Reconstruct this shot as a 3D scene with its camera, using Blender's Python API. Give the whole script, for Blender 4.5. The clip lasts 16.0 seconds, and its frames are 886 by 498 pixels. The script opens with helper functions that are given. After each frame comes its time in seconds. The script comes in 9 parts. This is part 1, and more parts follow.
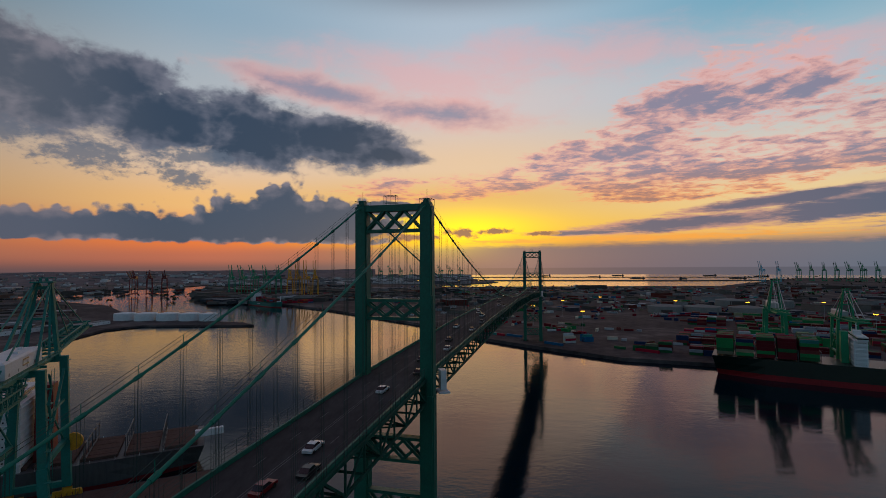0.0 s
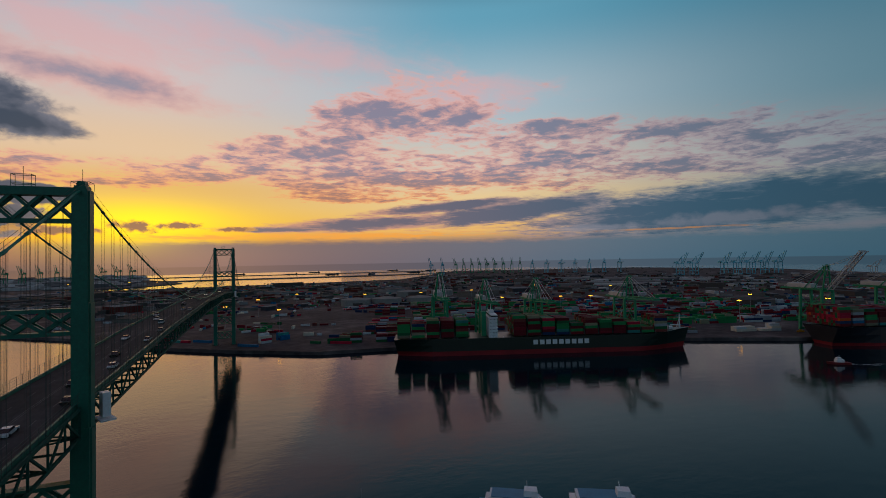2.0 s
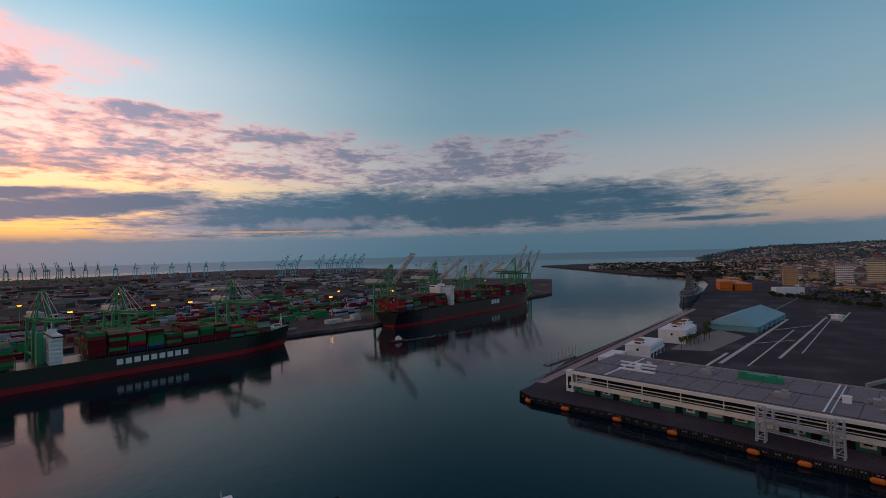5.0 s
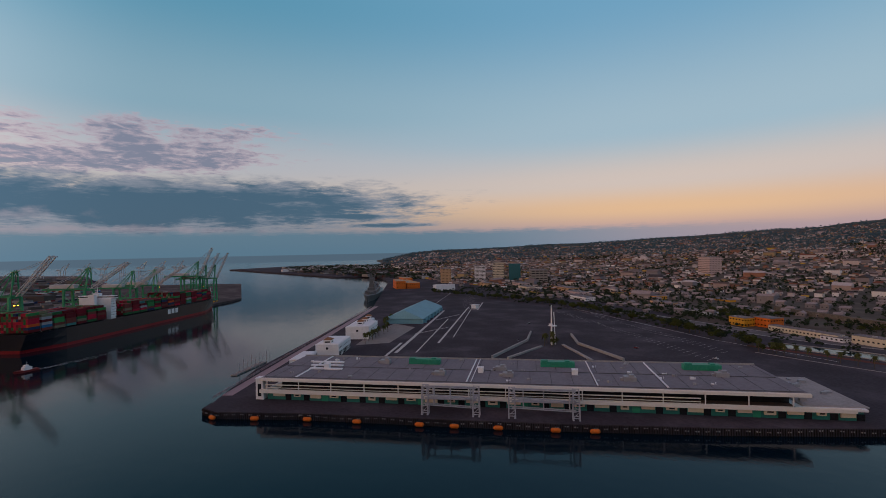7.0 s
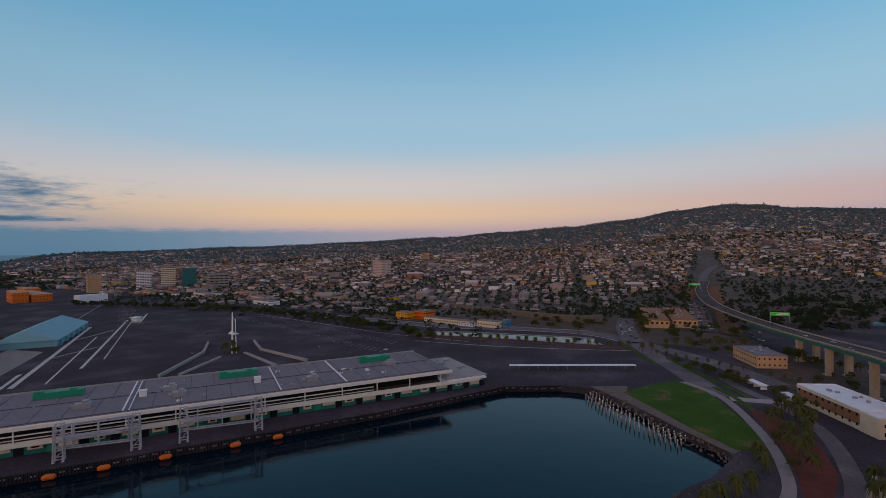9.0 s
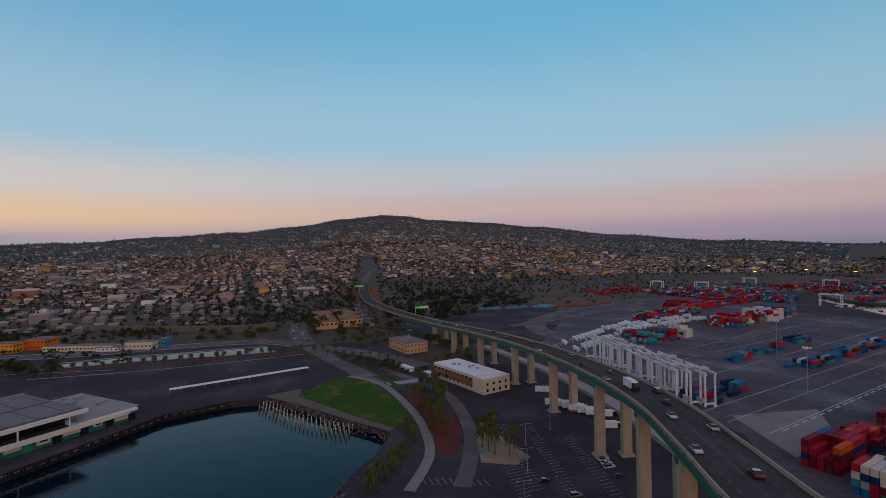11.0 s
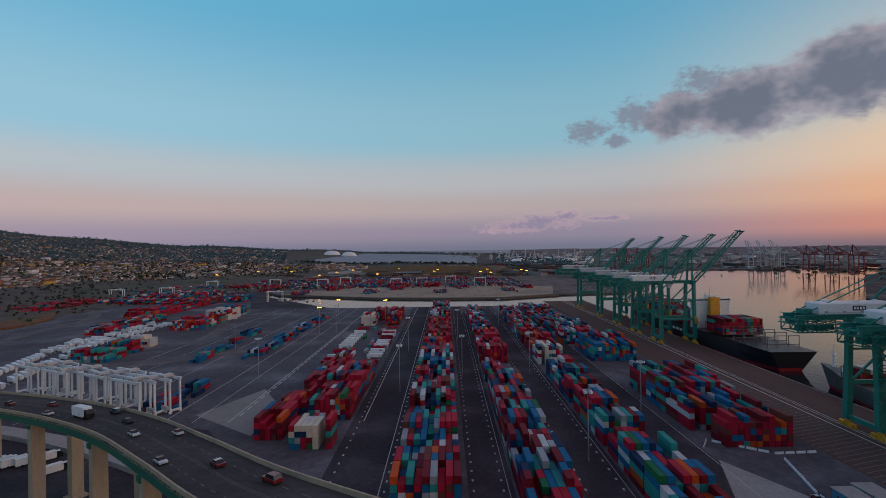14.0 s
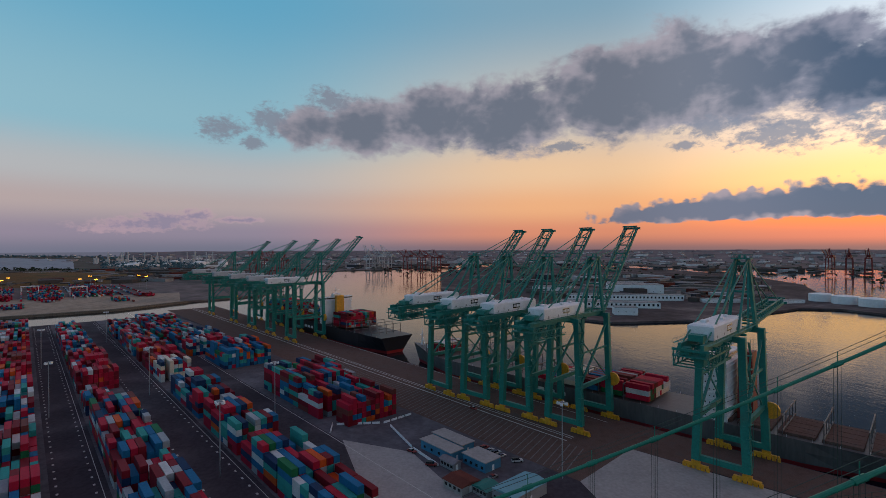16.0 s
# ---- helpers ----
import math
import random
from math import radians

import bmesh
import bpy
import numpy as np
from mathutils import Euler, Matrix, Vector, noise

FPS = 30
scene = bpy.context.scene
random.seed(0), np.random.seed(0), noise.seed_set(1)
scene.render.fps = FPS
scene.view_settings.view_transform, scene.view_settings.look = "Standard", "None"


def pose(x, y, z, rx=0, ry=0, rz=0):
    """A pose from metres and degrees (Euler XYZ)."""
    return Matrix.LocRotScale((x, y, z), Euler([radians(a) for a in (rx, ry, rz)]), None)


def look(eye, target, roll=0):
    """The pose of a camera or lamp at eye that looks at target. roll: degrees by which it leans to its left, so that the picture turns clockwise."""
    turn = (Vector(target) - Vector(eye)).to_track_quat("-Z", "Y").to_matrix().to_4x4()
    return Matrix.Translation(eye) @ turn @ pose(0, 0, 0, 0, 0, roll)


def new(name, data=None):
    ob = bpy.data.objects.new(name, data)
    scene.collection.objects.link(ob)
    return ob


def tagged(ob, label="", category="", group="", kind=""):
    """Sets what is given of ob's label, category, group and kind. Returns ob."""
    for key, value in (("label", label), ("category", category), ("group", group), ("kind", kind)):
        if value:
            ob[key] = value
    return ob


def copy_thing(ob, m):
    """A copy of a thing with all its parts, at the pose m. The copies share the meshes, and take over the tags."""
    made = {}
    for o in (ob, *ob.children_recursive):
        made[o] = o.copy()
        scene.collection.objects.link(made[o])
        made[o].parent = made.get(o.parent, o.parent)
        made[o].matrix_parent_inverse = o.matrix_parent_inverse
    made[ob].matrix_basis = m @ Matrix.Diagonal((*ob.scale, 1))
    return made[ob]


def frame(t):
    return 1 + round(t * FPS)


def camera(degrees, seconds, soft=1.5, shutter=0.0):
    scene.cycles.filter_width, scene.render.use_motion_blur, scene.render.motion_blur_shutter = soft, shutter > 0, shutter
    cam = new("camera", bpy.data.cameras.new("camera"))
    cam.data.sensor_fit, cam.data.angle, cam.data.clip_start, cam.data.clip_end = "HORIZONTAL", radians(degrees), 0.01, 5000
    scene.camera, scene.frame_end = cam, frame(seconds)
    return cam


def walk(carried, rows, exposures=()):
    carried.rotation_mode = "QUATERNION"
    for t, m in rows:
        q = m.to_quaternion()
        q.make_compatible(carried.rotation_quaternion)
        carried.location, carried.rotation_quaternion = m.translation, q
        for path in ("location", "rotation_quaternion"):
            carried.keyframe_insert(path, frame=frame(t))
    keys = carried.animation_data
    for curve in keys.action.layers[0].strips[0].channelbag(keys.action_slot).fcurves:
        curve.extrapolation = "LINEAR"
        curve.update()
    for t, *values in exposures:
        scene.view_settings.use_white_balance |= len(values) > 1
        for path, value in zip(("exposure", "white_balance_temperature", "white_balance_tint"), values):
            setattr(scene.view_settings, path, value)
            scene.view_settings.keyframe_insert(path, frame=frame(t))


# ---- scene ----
cam = camera(85.26, 16.0, soft=0.66)
EYE_Z = 93.5
PATH = [
    (0, 2.02, 0.40, 0.00),
    (0.5, 1.80, 0.73, -9.51),
    (1, 1.58, 0.99, -18.81),
    (1.5, 1.39, 1.01, -27.38),
    (2, 1.27, 1.04, -34.94),
    (2.5, 1.14, 1.06, -41.99),
    (3, 1.01, 1.19, -48.90),
    (5.5, 0.40, 1.45, -88.12),
    (6, 0.27, 1.31, -96.88),
    (6.5, 0.18, 1.32, -106.02),
    (7, 0.07, 1.12, -115.13),
    (7.5, 0.02, 0.91, -124.15),
    (8, -0.04, 0.88, -133.32),
    (8.5, -0.03, 0.64, -142.48),
    (9, -0.01, 0.41, -151.36),
    (11.5, 0.18, 1.09, -198.33),
    (12, 0.14, 1.10, -207.72),
    (12.5, 0.05, 1.16, -217.17),
    (13, -0.02, 1.02, -226.80),
    (13.5, -0.07, 0.92, -236.72),
    (14, -0.11, 0.82, -247.01),
    (14.5, -0.16, 0.67, -257.29),
    (15, -0.17, 0.55, -267.63),
    (15.5, -0.16, 0.50, -278.05),
    (16, -0.15, 0.23, -288.49),
]
walk(cam, [(t, pose(0, 0, EYE_Z, 90 + p, r, w)) for t, p, r, w in PATH],
     exposures=[(0, -0.95, 6400, 7), (1.5, -0.98, 6450, 7), (3, -1.06, 6420, 6), (5.5, -0.2, 7150, 19), (7, -0.07, 7250, 21), (9, 0.0, 6600, 16), (12.5, 0.0, 6550, 13), (14, 0.0, 6400, 8), (16, -0.02, 6500, 8)])

# ---- sky: a dawn with the sun behind low cloud ----
SUN_AZ, SUN_EL = 3.1, 4.7


def lin(c):
    return [(v / 255 / 12.92 if v / 255 <= 0.04045 else ((v / 255 + 0.055) / 1.055) ** 2.4) for v in c]


world = bpy.data.worlds.new("dawn_sky")
scene.world = world
world.use_nodes = True
WT = world.node_tree
WT.nodes.clear()


def wn(kind, **kw):
    nd = WT.nodes.new(kind)
    for k, v in kw.items():
        if k == "op":
            nd.operation = v
    return nd


def put(sock, v):
    if isinstance(v, bpy.types.NodeSocket):
        WT.links.new(v, sock)
    elif isinstance(v, (list, tuple)) and len(v) == 3 and sock.type == "RGBA":
        sock.default_value = (*v, 1)
    else:
        sock.default_value = v


def mth(op, a, b=0.0, c=None):
    nd = wn("ShaderNodeMath", op=op)
    put(nd.inputs[0], a)
    put(nd.inputs[1], b)
    if c is not None:
        put(nd.inputs[2], c)
    return nd.outputs[0]


def step(x, lo, hi):
    nd = wn("ShaderNodeMapRange")
    nd.interpolation_type = "SMOOTHSTEP"
    put(nd.inputs["Value"], x)
    put(nd.inputs["From Min"], lo)
    put(nd.inputs["From Max"], hi)
    return nd.outputs["Result"]


def mixc(f, a, b):
    nd = wn("ShaderNodeMix")
    nd.data_type = "RGBA"
    put(nd.inputs["Factor"], f)
    put(nd.inputs["A"], a)
    put(nd.inputs["B"], b)
    return nd.outputs["Result"]


def vec(x, y, z):
    nd = wn("ShaderNodeCombineXYZ")
    for i, v in enumerate((x, y, z)):
        put(nd.inputs[i], v)
    return nd.outputs[0]


def nse(v, scale, detail=5.0, rough=0.55, dist=0.0):
    nd = wn("ShaderNodeTexNoise")
    put(nd.inputs["Vector"], v)
    nd.inputs["Scale"].default_value = scale
    nd.inputs["Detail"].default_value = detail
    nd.inputs["Roughness"].default_value = rough
    nd.inputs["Distortion"].default_value = dist
    return nd.outputs[0]


def ramp(x, stops, lo, hi):
    """A colour ramp over x from lo to hi; stops: (value, sRGB colour)."""
    nd = wn("ShaderNodeValToRGB")
    nd.color_ramp.interpolation = "EASE"
    els = nd.color_ramp.elements
    while len(els) > 1:
        els.remove(els[-1])
    for i, (p, c) in enumerate(stops):
        e = els[0] if i == 0 else els.new((p - lo) / (hi - lo))
        e.position = (p - lo) / (hi - lo)
        e.color = (*lin(c), 1)
    put(nd.inputs[0], mth("DIVIDE", mth("SUBTRACT", x, lo), hi - lo))
    return nd.outputs[0]


co = wn("ShaderNodeTexCoord").outputs["Generated"]
sp = wn("ShaderNodeSeparateXYZ")
put(sp.inputs[0], co)
DX, DY, DZ = sp.outputs
EL_RAW = mth("MULTIPLY", mth("ARCSINE", DZ), 57.29578)
EL = mth("ABSOLUTE", mth("ADD", EL_RAW, 0.3))
AZ = mth("MULTIPLY", mth("ARCTAN2", DX, DY), 57.29578)
AZR = mth("WRAP", AZ, 200.0, -160.0)


def daz(a):
    """Degrees of azimuth from a, wrapped to -180..180."""
    return mth("SUBTRACT", mth("WRAP", mth("SUBTRACT", AZ, a), 180.0, -180.0), 0.0)


# clear-sky colours by height, for seven directions round the horizon
# stops past 30 are unseen, darkened or tinted to steer water and ground light
RING = [
    (-95, [(0, (112, 114, 134)), (2, (142, 132, 152)), (5, (178, 162, 164)), (8, (178, 178, 182)), (13, (138, 180, 197)), (27, (96, 162, 194)), (44, (70, 128, 170)), (60, (160, 128, 150))]),
    (-58, [(0, (132, 104, 110)), (2, (218, 140, 112)), (5, (238, 174, 128)), (9, (236, 196, 158)), (15, (198, 192, 186)), (27, (126, 162, 184)), (42, (186, 182, 186)), (60, (165, 132, 154))]),
    (-28, [(0, (112, 84, 84)), (1.4, (188, 106, 84)), (3.4, (240, 122, 58)), (7, (244, 188, 120)), (12, (226, 196, 172)), (19, (176, 182, 190)), (27, (142, 168, 188)), (40, (176, 176, 184)), (60, (150, 122, 142))]),
    (3, [(0, (96, 88, 98)), (2.0, (122, 100, 96)), (3.2, (246, 164, 40)), (5, (244, 190, 64)), (8, (232, 182, 104)), (12, (232, 198, 164)), (19, (212, 198, 198)), (27, (176, 190, 206)), (33, (84, 88, 104)), (46, (72, 74, 90)), (60, (150, 118, 138))]),
    (40, [(0, (84, 96, 112)), (2.2, (150, 120, 110)), (4, (246, 190, 110)), (7, (240, 206, 150)), (11, (218, 204, 190)), (18, (176, 194, 206)), (27.5, (104, 164, 190)), (33, (50, 62, 82)), (46, (44, 54, 72)), (60, (150, 118, 138))]),
    (85, [(0, (66, 98, 126)), (3, (112, 134, 152)), (6, (186, 184, 178)), (10, (168, 182, 194)), (16, (124, 170, 192)), (27.5, (78, 150, 182)), (33, (30, 46, 64)), (46, (26, 38, 56)), (60, (150, 118, 138))]),
    (140, [(0, (138, 138, 160)), (1.6, (172, 154, 164)), (4.5, (218, 188, 154)), (7.5, (200, 196, 192)), (13, (150, 188, 208)), (27, (100, 164, 200)), (44, (70, 128, 170)), (60, (160, 128, 150))]),
    (-160, [(0, (122, 122, 146)), (2, (154, 140, 160)), (5, (188, 166, 166)), (9, (178, 186, 194)), (13, (148, 190, 210)), (27, (102, 172, 206)), (44, (70, 128, 170)), (60, (160, 128, 150))]),
]
sky = None
order = sorted(RING, key=lambda r: r[0])
sky = ramp(EL, order[0][1], 0, 60)
for (a0, _), (a1, st) in zip(order, order[1:]):
    sky = mixc(step(AZR, a0, a1), sky, ramp(EL, st, 0, 60))
sky = mixc(step(AZR, order[-1][0], 200), sky, ramp(EL, order[0][1], 0, 60))

# glow round the hidden sun
gx = mth("DIVIDE", daz(SUN_AZ - 0.5), 8.5)
gy = mth("DIVIDE", mth("SUBTRACT", EL, SUN_EL - 0.2), 2.2)
glow = mth("EXPONENT", mth("MULTIPLY", mth("ADD", mth("MULTIPLY", gx, gx), mth("MULTIPLY", gy, gy)), -1.0))
sky = mixc(mth("MULTIPLY", glow, 0.95), sky, [v * 1.35 for v in lin((255, 224, 12))])

# noise fields: on the sphere for near clouds, on a flat ceiling for the high broken sheet
low = vec(DX, DY, mth("MULTIPLY", DZ, 1.7))
n_edge = mth("ADD", mth("MULTIPLY", nse(low, 9.0, 9, 0.58, 0.5), 0.62), mth("MULTIPLY", nse(low, 27.0, 8, 0.6, 0.3), 0.38))
n_mid = nse(low, 24.0, 6, 0.55)
n_tiny = mth("ADD", mth("MULTIPLY", n_mid, 0.45), mth("MULTIPLY", nse(low, 80.0, 7, 0.6, 0.3), 0.55))
n_soft = nse(low, 12.0, 4, 0.5, 0.4)


def cells(scale):
    """Rounded heads: high in the middle of each cell."""
    nd = wn("ShaderNodeTexVoronoi")
    nd.feature = "SMOOTH_F1"
    put(nd.inputs["Vector"], co)
    nd.inputs["Scale"].default_value = scale
    nd.inputs["Smoothness"].default_value = 0.5
    return mth("SUBTRACT", 1.0, nd.outputs["Distance"])


heads = mth("ADD", mth("MULTIPLY", cells(30.0), 0.6), mth("MULTIPLY", cells(75.0), 0.4))
puff = mth("ADD", mth("MULTIPLY", heads, 0.4), mth("MULTIPLY", n_edge, 0.6))
zc = mth("ADD", mth("ABSOLUTE", DZ), 0.06)
flat = vec(mth("DIVIDE", DX, zc), mth("DIVIDE", DY, zc), 0.0)
n_wide = nse(flat, 1.25, 4, 0.5, 0.3)
n_sheet = nse(flat, 3.2, 7, 0.6, 0.4)
n_fine = nse(flat, 8.5, 7, 0.62, 0.4)


def blob(a, e, ra, re, slope=0.0):
    """1 at the middle of an ellipse of sky, 0 at its rim, below 0 outside."""
    u = daz(a)
    v = mth("SUBTRACT", EL, mth("ADD", mth("MULTIPLY", u, slope), e))
    u, v = mth("DIVIDE", u, ra), mth("DIVIDE", v, re)
    return mth("SUBTRACT", 1.0, mth("SQRT", mth("ADD", mth("MULTIPLY", u, u), mth("MULTIPLY", v, v))))


def most(*bs):
    out = bs[0]
    for b in bs[1:]:
        out = mth("MAXIMUM", out, b)
    return out


def cover(col, shape, tex, amp, soft, dark, rim, rim_w=0.35, grain=0.0, solid_=1.0):
    """Lay a cloud over col: its noisy edge is rim-coloured, its body dark."""
    dens = mth("ADD", shape, mth("MULTIPLY", mth("SUBTRACT", tex, 0.5), amp))
    shade = mth("ADD", dens, mth("MULTIPLY", mth("SUBTRACT", n_soft, 0.5), grain))
    as_col = [c if isinstance(c, bpy.types.NodeSocket) else lin(c) for c in (rim, dark)]
    body = mixc(step(shade, 0.0, rim_w), as_col[0], as_col[1])
    return mixc(mth("MULTIPLY", step(dens, -soft * 0.4, soft), solid_), col, body)


# faint pink veils high over the sun, and a mauve bar with a pink foot
veil = most(blob(14, 23.5, 26, 3.6, -0.03), blob(36, 19.5, 16, 3.5, -0.08), blob(-2, 22.0, 22, 3.4, -0.12))
sky = mixc(mth("MULTIPLY", step(mth("ADD", veil, mth("MULTIPLY", mth("SUBTRACT", n_sheet, 0.5), 2.0)), 0.0, 1.0), 0.55), sky, lin((232, 172, 174)))
bar_tex = mth("ADD", mth("MULTIPLY", n_edge, 0.55), mth("MULTIPLY", n_sheet, 0.45))
bar = most(blob(-14, 20.0, 11, 1.9, -0.11), blob(-2, 18.2, 13, 1.9, -0.09))
sky = cover(sky, mth("SUBTRACT", bar, 0.02), bar_tex, 2.6, 0.75, (142, 138, 160), (236, 166, 158), 0.9, 0.5, 0.9)
# high broken sheet, from over the sun round to the channel mouth: clusters of small bits
sheet_tex = mth("ADD", mth("MULTIPLY", n_wide, 0.36), mth("ADD", mth("MULTIPLY", n_sheet, 0.34), mth("MULTIPLY", n_fine, 0.30)))
zone = most(blob(19, 11.6, 11, 4.2, 0.0), blob(33, 14.0, 15, 7.2, 0.03), blob(46, 12.4, 13, 5.0), blob(62, 11.4, 16, 3.8, 0.0), blob(82, 11.0, 18, 3.2, 0.06), blob(-1, 9.4, 11, 1.7, 0.02), blob(10, 10.6, 8, 1.6, 0.05),
            blob(25, 8.0, 12, 1.0, 0.0))
sheet_in = mth("ADD", mth("MULTIPLY", mth("SUBTRACT", sheet_tex, 0.5), 5.6), mth("SUBTRACT", mth("MINIMUM", mth("MULTIPLY", zone, 1.6), 0.58), 0.20))
warm = mixc(step(EL, 7.0, 12.0), lin((250, 158, 104)), lin((240, 172, 158)))
rim_c = mixc(step(daz(58), -26, 22), warm, lin((172, 166, 182)))
dark_c = mixc(step(daz(58), -40, 22), mixc(step(EL, 7.5, 11.5), lin((160, 112, 108)), lin((136, 126, 150))), lin((112, 126, 152)))
sky = mixc(mth("MULTIPLY", step(sheet_in, -0.12, 0.42), 0.9), sky, mixc(step(sheet_in, 0.1, 0.75), rim_c, dark_c))
# long grey stratus that ends in a wedge over the channel, thin streaks ahead of it
st_tex = mth("ADD", mth("MULTIPLY", n_sheet, 0.45), mth("ADD", mth("MULTIPLY", n_wide, 0.3), mth("MULTIPLY", n_fine, 0.25)))
wedge = most(blob(86, 5.4, 24, 2.6, 0.01), blob(66, 5.2, 20, 2.5, 0.05), blob(96, 6.4, 11.5, 0.95, 0.0), blob(44, 5.9, 12, 1.2, 0.09), blob(27, 4.7, 11, 0.75, 0.05), blob(36, 6.6, 9, 0.6, 0.08), blob(104, 4.4, 6, 0.35), blob(109, 3.3, 5, 0.28), blob(16, 4.0, 6, 0.3))
st_dark = mixc(step(daz(58), -30, 10), lin((108, 102, 120)), lin((60, 98, 124)))
st_rim = mixc(step(daz(50), -30, 20), lin((206, 148, 128)), lin((124, 140, 158)))
sky = cover(sky, mth("ADD", wedge, 0.24), st_tex, 2.3, 0.42, st_dark, st_rim, 0.75, 1.3)
# pink-lit bank tops under the stratus
pinkb = most(blob(66, 4.1, 12, 0.9, 0.02), blob(80, 2.9, 18, 0.5), blob(52, 3.6, 10, 0.5))
sky = mixc(mth("MULTIPLY", step(mth("ADD", pinkb, mth("MULTIPLY", mth("SUBTRACT", n_mid, 0.5), 2.4)), 0.0, 0.9), 0.5), sky, lin((146, 146, 162)))
# low haze bank along the sea horizon, with an orange slit above it
bank = mth("SUBTRACT", 1.0, step(mth("ADD", EL, mth("ADD", mth("MULTIPLY", n_sheet, 0.9), mth("MULTIPLY", n_mid, 0.7))), 2.9, 3.7))
bank = mth("MULTIPLY", bank, mth("MULTIPLY", step(daz(70), -74, -60), mth("SUBTRACT", 1.0, step(daz(70), 50, 95))))
bank_col = mixc(step(daz(50), -40, 30), lin((116, 100, 110)), lin((80, 122, 146)))
bank_col = mixc(step(daz(110), 0, 30), bank_col, lin((116, 142, 164)))
sky = mixc(mth("MULTIPLY", bank, 0.94), sky, bank_col)
mixf = mth("SUBTRACT", 0.9, mth("MULTIPLY", step(daz(46), -6, 8), 0.45))
slit = mth("ADD", most(blob(26, 3.25, 16, 0.5), blob(60, 3.25, 9, 0.16), blob(8, 3.1, 9, 0.35)), mth("MULTIPLY", mth("SUBTRACT", n_sheet, 0.5), 2.5))
sky = mixc(mth("MULTIPLY", step(slit, 0.0, 0.9), mixf), sky, lin((252, 166, 70)))
# big grey clouds north of the sun, and the long one over the cranes
big = most(blob(-87, 13.9, 3.6, 2.3), blob(-80.5, 14.2, 6, 2.9, 0.1), blob(-72.5, 15.2, 7.5, 3.6, 0.1), blob(-63, 15.4, 8.5, 4.2), blob(-53.5, 17.0, 8.5, 4.6), blob(-45.5, 17.8, 8, 5.2), blob(-39, 17.4, 7, 4.4), blob(-33.5, 18.6, 5, 2.6),
           blob(-30, 15.4, 7, 3.6), blob(-21.5, 15.0, 10, 3.9, -0.03), blob(-12.5, 14.6, 9, 3.0, -0.1), blob(-6.5, 13.4, 5, 1.3, -0.1))
wisp = most(blob(-84.4, 16.9, 3.2, 1.5, 0.1), blob(-96, 13.1, 2.9, 1.5, 0.1), blob(-91.3, 14.3, 2.6, 1.9), blob(-93, 11.9, 1.6, 0.8), blob(-58, 11.8, 4, 0.8), blob(-45, 11.0, 2.4, 0.6), blob(-36.5, 11.2, 5.5, 1.9), blob(-29, 10.0, 4, 1.5, -0.2), blob(-42, 12.6, 4, 1.4),
            blob(-27, 12.0, 6, 1.2))
tint = step(daz(-20), -28, -8)
big_dark, big_rim = mixc(tint, lin((106, 112, 128)), lin((52, 68, 90))), mixc(tint, lin((156, 150, 162)), lin((112, 114, 130)))
dens = mth("ADD", mth("ADD", big, 0.16), mth("MULTIPLY", mth("SUBTRACT", n_edge, 0.5), 2.0))
shade = mth("ADD", dens, mth("ADD", mth("MULTIPLY", mth("SUBTRACT", n_soft, 0.5), 1.5), mth("MULTIPLY", mth("SUBTRACT", heads, 0.55), 0.7)))
sky = mixc(step(dens, -0.08, 0.34), sky, mixc(step(shade, -0.1, 0.8), big_rim, big_dark))
dens = mth("ADD", mth("SUBTRACT", wisp, 0.04), mth("MULTIPLY", mth("SUBTRACT", n_tiny, 0.5), 3.6))
sky = mixc(mth("MULTIPLY", step(dens, -0.1, 0.7), 0.86), sky, mixc(tint, lin((126, 130, 146)), lin((96, 106, 124))))
# cumulus bank near the horizon, flat-footed
cum = most(blob(-46, 3.6, 9, 1.9, 0.05), blob(-38, 3.9, 8, 2.3), blob(-33, 4.2, 5, 2.6), blob(-29, 3.9, 7, 2.2), blob(-23, 4.6, 5.5, 3.6), blob(-18.5, 5.0, 5, 4.8), blob(-13.5, 4.8, 5.5, 4.0), blob(-9, 4.4, 5, 1.9), blob(-6, 7.0, 4, 1.1))
dens = mth("ADD", cum, mth("MULTIPLY", mth("SUBTRACT", puff, 0.5), 2.3))
dens = mth("MINIMUM", dens, mth("ADD", mth("SUBTRACT", mth("MULTIPLY", EL, 0.8), 2.3), mth("MULTIPLY", mth("SUBTRACT", n_mid, 0.5), 1.2)))
shade = mth("ADD", dens, mth("ADD", mth("MULTIPLY", mth("SUBTRACT", heads, 0.6), -1.3), mth("MULTIPLY", mth("SUBTRACT", n_soft, 0.5), 1.0)))
body = mixc(step(shade, -0.05, 0.6), mixc(tint, lin((156, 142, 152)), lin((126, 120, 132))), mixc(tint, lin((104, 110, 132)), lin((64, 78, 100))))
sky = mixc(step(dens, -0.02, 0.2), sky, body)
small = most(blob(-104, 2.7, 4.4, 0.8, 0.04), blob(-100.6, 3.3, 3.4, 1.0), blob(-98.6, 3.8, 2.0, 0.8), blob(-94.4, 3.4, 2.6, 0.4))
sky = cover(sky, small, n_tiny, 3.6, 0.7, (142, 132, 156), (188, 158, 170), 1.0, 1.2, 0.95)
# cloudlets across the sun's foot
dot = most(blob(6.2, 4.3, 2.4, 0.42, 0.05), blob(2.2, 4.2, 2.2, 0.65, -0.1), blob(-4, 3.7, 4, 0.6), blob(11, 4.0, 3, 0.3))
sky = cover(sky, dot, n_tiny, 3.2, 0.5, (140, 100, 84), (250, 176, 50), 0.6)

